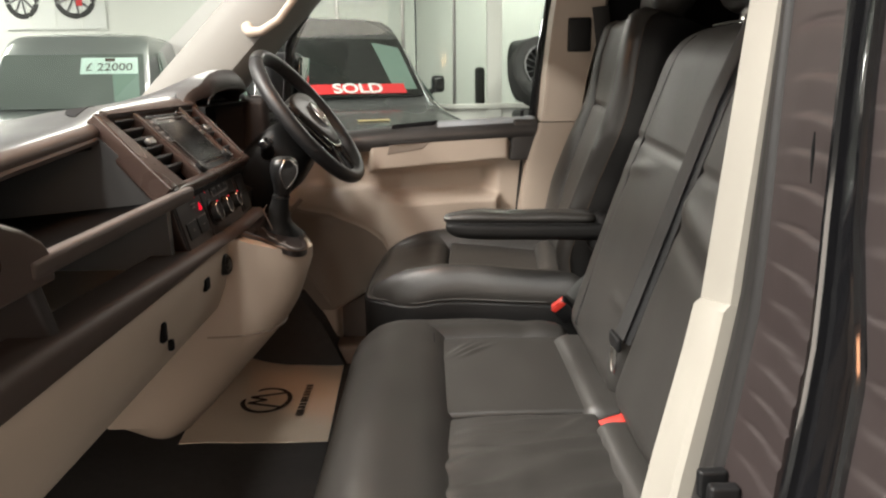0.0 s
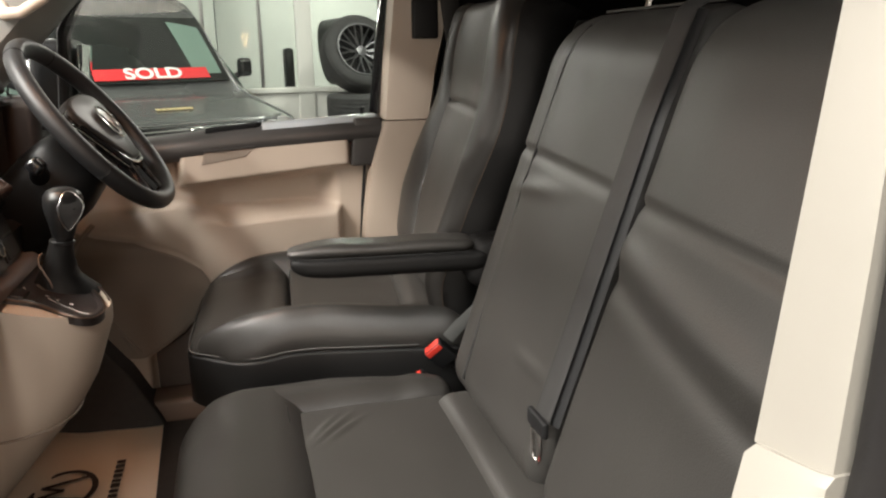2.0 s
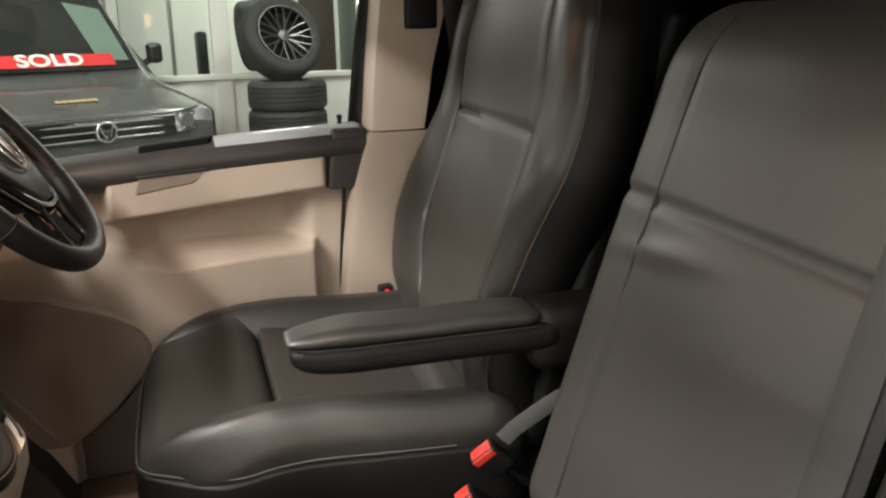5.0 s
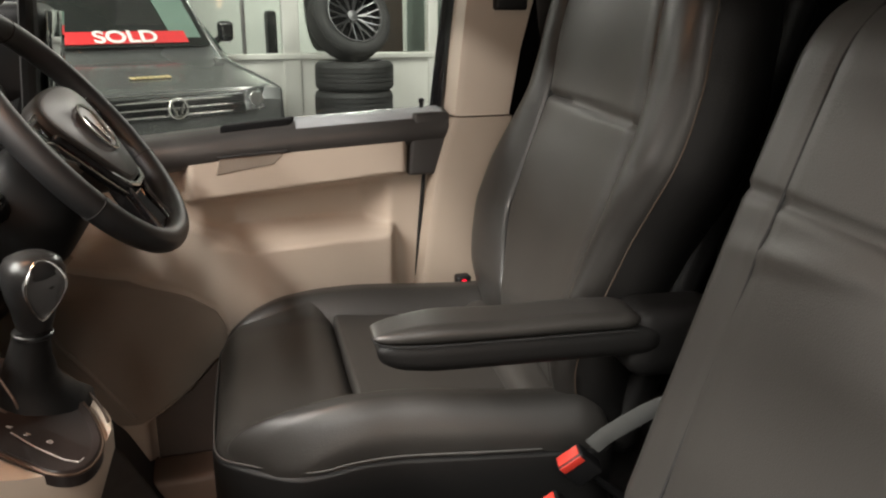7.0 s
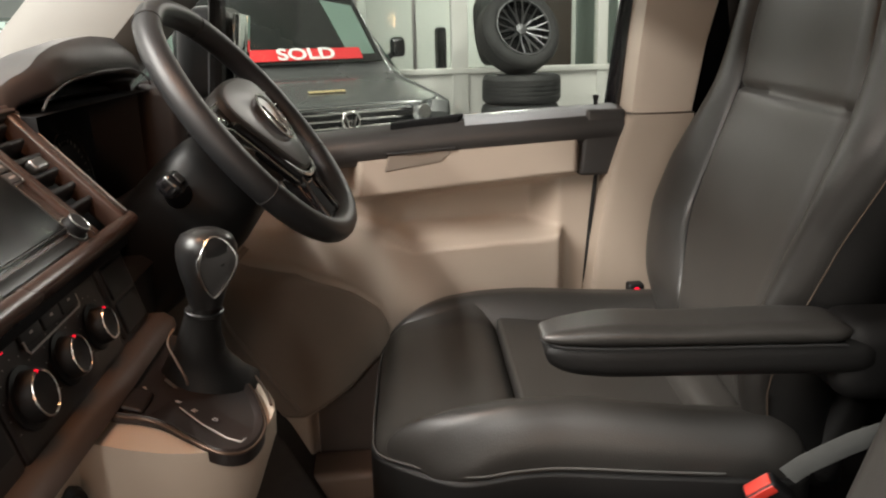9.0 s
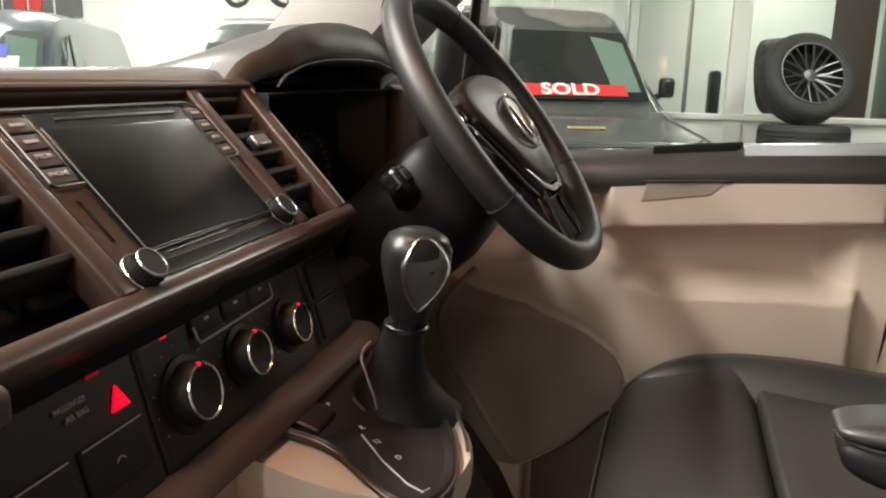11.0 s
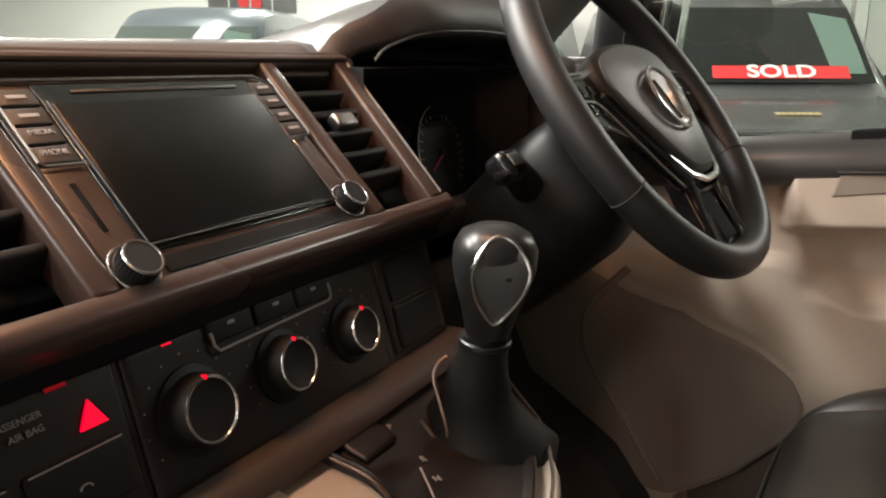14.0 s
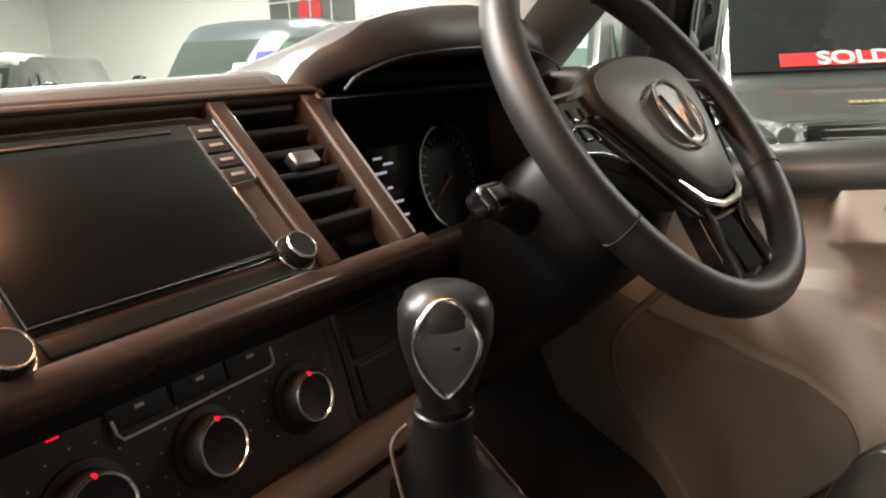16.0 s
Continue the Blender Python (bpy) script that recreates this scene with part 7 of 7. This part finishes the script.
# ---------- parked vehicles ----------
def parked_van(name, x, y, turn, paint, label, high=1.95, screen_z=(1.12, 1.80), nose_z=1.02, wide=0.95, glass=None, side=None):
    """A panel van in its own space (x across, y from its nose back), then set down and turned."""
    m = Matrix.Translation((x, y, 0)) @ Matrix.Rotation(-turn, 4, "Z")
    van = thing(name, (x, y, 0), label, "van" if high > 1.7 else "car", "parked vehicles")
    van.matrix_basis = m

    def vp(nm, g, material, lb="", bevel=0.0, parent=van, angle=45):
        ob = part(nm, g, material, None, lb, bevel, angle)
        ob.parent = parent
        return ob
    secs = []
    spec = [(0.00, 0.70, 0.30, 0.70, nose_z - 0.30), (0.03, 0.84, 0.26, 0.84, nose_z - 0.13), (0.10, 0.91, 0.24, 0.88, nose_z - 0.05), (0.28, 0.94, 0.24, 0.86, nose_z), (0.75, 0.95, 0.24, 0.82, screen_z[0] - 0.02), (0.86, 0.95, 0.24, 0.80, screen_z[0] + 0.04)]
    for d, wl, zb, wt, zt in spec:
        secs.append((d, wl * wide / 0.95, zb, wt * wide / 0.95, zt, 0.07))
    for k in range(1, 6):
        f = k / 5
        secs.append((0.86 + 0.72 * f, wide, 0.24, (0.80 - 0.10 * f) * wide / 0.95, screen_z[0] + 0.04 + (high - 0.05 - screen_z[0] - 0.04) * (1 - (1 - f) ** 1.15), 0.07 + 0.03 * f))
    secs += [(1.9, wide, 0.24, 0.70 * wide / 0.95, high - 0.01, 0.10), (3.0, wide, 0.24, 0.70 * wide / 0.95, high, 0.10), (4.7, wide, 0.24, 0.70 * wide / 0.95, high - 0.02, 0.10), (4.88, wide * 0.95, 0.30, 0.66 * wide / 0.95, high - 0.12, 0.10)]
    rings = []
    for d, wl, zb, wt, zt, rr in secs:
        mid = min(zt - 0.04, screen_z[0] - 0.05)
        half = [(wl * 0.94, zb), (wl, zb + 0.15), (wl, (zb + mid) / 2), (wl * 0.985, mid), (wl * 0.985 + (wt - wl * 0.985) * 0.75, mid + (zt - mid) * 0.72), (wt, zt - 0.05 * (zt - mid) - 0.02), (wt - rr, zt - 0.008), (wt * 0.5, zt + 0.008)]
        rings.append([(a, d, b) for a, b in half] + [(-a, d, b) for a, b in half[::-1]])
    vp("body", Geo().loft(rings), paint, "", 0.0, van, 30)

    def ws(u, v, off=0.0):
        f = 0.05 + 0.64 * v
        d = 0.86 + 0.72 * f
        w = (0.80 - 0.10 * f) * wide / 0.95 - 0.055
        z = screen_z[0] + 0.04 + (high - 0.05 - screen_z[0] - 0.04) * (1 - (1 - f) ** 1.15)
        a = 2 * u - 1
        return (a * w, d - 0.022 - off + 0.05 * a * a * 0.4, z + 0.016 + off * 0.8)
    screen = vp("windscreen", Geo().sheet(ws, 12, 10, (0, -0.006, 0.005)), glass or CAR_GLASS, "tinted windscreen")
    # Pale patch laid on the opaque windscreen for the bright view through it.
    for u0, u1 in ((0.80, 0.965),):
        vp("window_beyond", Geo().sheet(lambda u, v: ws(u0 + (u1 - u0) * u - 0.03 * (1 - u) * v, 0.10 + 0.82 * v * (1 - 0.12 * u), 0.008), 4, 6, (0, -0.002, 0.002)), GREEN_GLASS, "pale side glass showing through the windscreen")
    for s in (-1, 1):
        def sidewin(u, v, s=s):
            yy = 1.42 + 0.62 * u + 0.30 * v * (1 - u) * 1.2
            zz3 = screen_z[0] + 0.03 + (high - 0.24 - screen_z[0]) * v
            w = lerp([(screen_z[0] - 0.05, 0.985), (screen_z[0] + 0.72 * (high - screen_z[0]), 0.80), (high, 0.735)], zz3) * wide
            return (s * (w + 0.020), yy, zz3)
        vp("side_window", Geo().sheet(sidewin, 6, 6, (s * 0.004, 0, 0)), side or GREEN_GLASS, "tinted side window")

        def front_quarter(u, v, s=s):
            f = v * 0.9
            d = 0.98 + 0.72 * f + 0.06
            yy = d + (1.38 + 0.30 * v - d) * u * 0.9
            zz3 = screen_z[0] + 0.05 + (high - 0.26 - screen_z[0]) * v
            w = lerp([(screen_z[0] - 0.05, 0.985), (screen_z[0] + 0.72 * (high - screen_z[0]), 0.80), (high, 0.735)], zz3) * wide
            return (s * (w + 0.018), yy, zz3)
        vp("quarter_window", Geo().sheet(front_quarter, 3, 6, (s * 0.004, 0, 0)), side or GREEN_GLASS, "tinted quarter window")
        mir = vp("mirror", Geo().rbox((s * 1.03 - 0.065, 1.12, screen_z[0] + 0.12), (s * 1.03 + 0.065, 1.22, screen_z[0] + 0.29), 0.04, (2, 1, 2), 4), GLOSS, "gloss black door mirror")
        vp("mirror_arm", Geo().tube([(s * 0.90, 1.18, screen_z[0] + 0.10), (s * 0.97, 1.18, screen_z[0] + 0.14)], 0.03, 8), BLACK)
        hl = []
        for k in range(7):
            f = k / 6
            hl.append([(s * (0.520 + 0.30 * f), -0.02 + 0.11 * f ** 2, nose_z - 0.20 + 0.01 * f), (s * (0.520 + 0.30 * f), 0.03 + 0.14 * f ** 2, nose_z - 0.060 + 0.03 * f), (s * (0.520 + 0.30 * f), 0.30, nose_z - 0.07), (s * (0.520 + 0.30 * f), 0.30, nose_z - 0.19)])
        head = vp("headlamp", Geo().loft(hl), LAMP_LENS, "clear headlamp")
        vp("headlamp_bowl", Geo().lathe([(0.055, 0), (0.05, 0.012), (0.02, 0.016), (0.0001, 0.012)], (s * 0.62, 0.012, nose_z - 0.125), (0, -1, 0.1), 18), SILVER)
    grille = vp("grille", Geo().rbox((-0.520, -0.012, nose_z - 0.225), (0.520, 0.12, nose_z - 0.070), 0.02, (4, 1, 1), 3), GLOSS, "gloss black grille")
    for z in (nose_z - 0.095, nose_z - 0.145, nose_z - 0.195):
        vp("grille_bar", Geo().tube([(-0.53, 0.0, z), (-0.3, -0.012, z), (0, -0.016, z), (0.3, -0.012, z), (0.53, 0.0, z)], 0.007, 6), CHROME, "chrome grille bar")
    vp("badge", Geo().tube([(0.066 * math.cos(a), -0.028, nose_z - 0.15 + 0.066 * math.sin(a)) for a in [2 * math.pi * i / 32 for i in range(32)]], 0.011, 8, closed=True), CHROME, "round chrome badge")
    vp("badge_mark", Geo().tube([(-0.042, -0.03, nose_z - 0.115), (-0.018, -0.03, nose_z - 0.19), (0, -0.03, nose_z - 0.15), (0.018, -0.03, nose_z - 0.19), (0.042, -0.03, nose_z - 0.115)], 0.009, 6), CHROME)
    vp("badge_back", Geo().lathe([(0.062, 0), (0.062, 0.02), (0.0001, 0.02)], (0, 0.0, nose_z - 0.15), (0, -1, 0), 24), BLACK)
    vp("bumper", Geo().rbox((-0.90 * wide / 0.95, -0.03, 0.30), (0.90 * wide / 0.95, 0.30, 0.66), 0.09, (6, 2, 2), 4, fn=lambda a, b, c: (a, b + 0.20 * (a / 0.95) ** 4, c)), paint, "painted bumper")
    vp("lower_intake", Geo().rbox((-0.52, -0.036, 0.38), (0.52, 0.05, 0.52), 0.02, (2, 1, 1), 3), BLACK, "black lower intake")
    vp("bonnet_line", Geo().tube([(-0.56, 0.055, nose_z - 0.062), (-0.3, 0.035, nose_z - 0.055), (0, 0.03, nose_z - 0.052), (0.3, 0.035, nose_z - 0.055), (0.56, 0.055, nose_z - 0.062)], 0.005, 6), CHROME)
    for sx in (-1, 1):
        for yy in (0.95, 3.95):
            vp("road_wheel", Geo().lathe([(0.20, -0.10), (0.31, -0.11), (0.335, -0.06), (0.335, 0.06), (0.31, 0.11), (0.20, 0.10), (0.0001, 0.09)], (sx * 0.86, yy, 0.335), (sx, 0, 0), 28), TYRE, "road wheel")
    return van, screen, ws, vp


def on_screen(ws, u, v, lift):
    """A pose on a windscreen, its writing readable from in front."""
    o, du, dv = Vector(ws(u, v, lift)), Vector(ws(u + 0.01, v, lift)), Vector(ws(u, v + 0.01, lift))
    return frame_of(o, du - o, dv - o)


van, scr, ws, vp = parked_van("parked_van", -0.322, 4.95, -0.46, VAN_GREY, "dark grey panel van with a red sold banner in its windscreen", nose_z=0.95, screen_z=(1.07, 1.80))
vp("sold_banner", Geo().sheet(lambda u, v: ws(0.22 + 0.66 * u, 0.04 + 0.15 * v, 0.010), 8, 2, (0, -0.002, 0.002)), SOLD_RED, "red banner reading SOLD")
words("banner_text", "SOLD", 0.150, on_screen(ws, 0.55, 0.112, 0.017) @ Matrix.Scale(1.30, 4, (1, 0, 0)), WHITE, None, "white capital letters", bold=0.004).parent = van
GOLD = mat("gold_print", (0.62, 0.50, 0.26), rough=0.4, metal=0.3)
for k in range(7):
    vp("bonnet_print", Geo().box((-0.15 + 0.043 * k, 0.34, 0.0), (-0.15 + 0.043 * k + 0.032, 0.385, 0.006), fn=lambda a, b, c: (a, b, 0.957 + (b - 0.28) * 0.215 + 0.010 + c)), GOLD, "small gold bonnet lettering bar")

van2, scr2, ws2, vp2 = parked_van("parked_van", -3.75, 6.1, -0.15, VAN_WHITE, "grey panel van with a price card in its windscreen", glass=PALE_GLASS, nose_z=0.85, screen_z=(0.95, 1.75), high=1.88, wide=1.02)
vp2("price_card", Geo().sheet(lambda u, v: ws2(0.56 + 0.40 * u, 0.60 + 0.32 * v, 0.010), 4, 3, (0, -0.002, 0.002)), GREEN_CARD, "pale green price card")
words("price_text", "£ 22000", 0.15, on_screen(ws2, 0.76, 0.72, 0.016), INK, None, "dark price figures").parent = van2
vp2("card_mark", Geo().sheet(lambda u, v: ws2(0.73 + 0.07 * u, 0.84 + 0.06 * v, 0.014), 2, 2, (0, -0.002, 0.002)), INK, "dark round mark")

van3, scr3, ws3, vp3 = parked_van("parked_van", -5.1, 3.9, -0.45, VAN_BLUE, "slate blue small van with a blue and white windscreen card", high=1.83, screen_z=(1.05, 1.66), wide=0.9, glass=PALE_GLASS)
vp3("window_card", Geo().sheet(lambda u, v: ws3(0.45 + 0.42 * u, 0.06 + 0.46 * v, 0.010), 4, 3, (0, -0.002, 0.002)), WHITE, "white card")
vp3("card_band", Geo().sheet(lambda u, v: ws3(0.60 + 0.20 * u, 0.48 + 0.24 * v, 0.014), 2, 2, (0, -0.002, 0.002)), BLUE_PRINT, "blue band")
vp3("card_band", Geo().sheet(lambda u, v: ws3(0.62 + 0.24 * u, 0.07 + 0.10 * v, 0.014), 2, 2, (0, -0.002, 0.002)), BLUE_PRINT, "blue band")
van4, scr4, ws4, vp4 = parked_van("parked_car", -6.95, 2.35, -0.75, VAN_GREY, "dark grey parked car with tinted windows", high=1.62, screen_z=(1.02, 1.52), nose_z=0.92, wide=0.9, glass=CAR_GLASS, side=PALE_GLASS)

# ceiling fittings for the added strips, all out of view
for lx, ly, watts in STRIPS:
    fit_ = thing("strip_light", (lx, ly, 3.6), "white ceiling strip light fitting", "ceiling light", "strip lights")
    part("fitting", Geo().rbox((lx - 0.15, ly - 1.25, 3.36), (lx + 0.15, ly + 1.25, 3.598), 0.01, (1, 2, 1), 2), PARTITION, fit_)
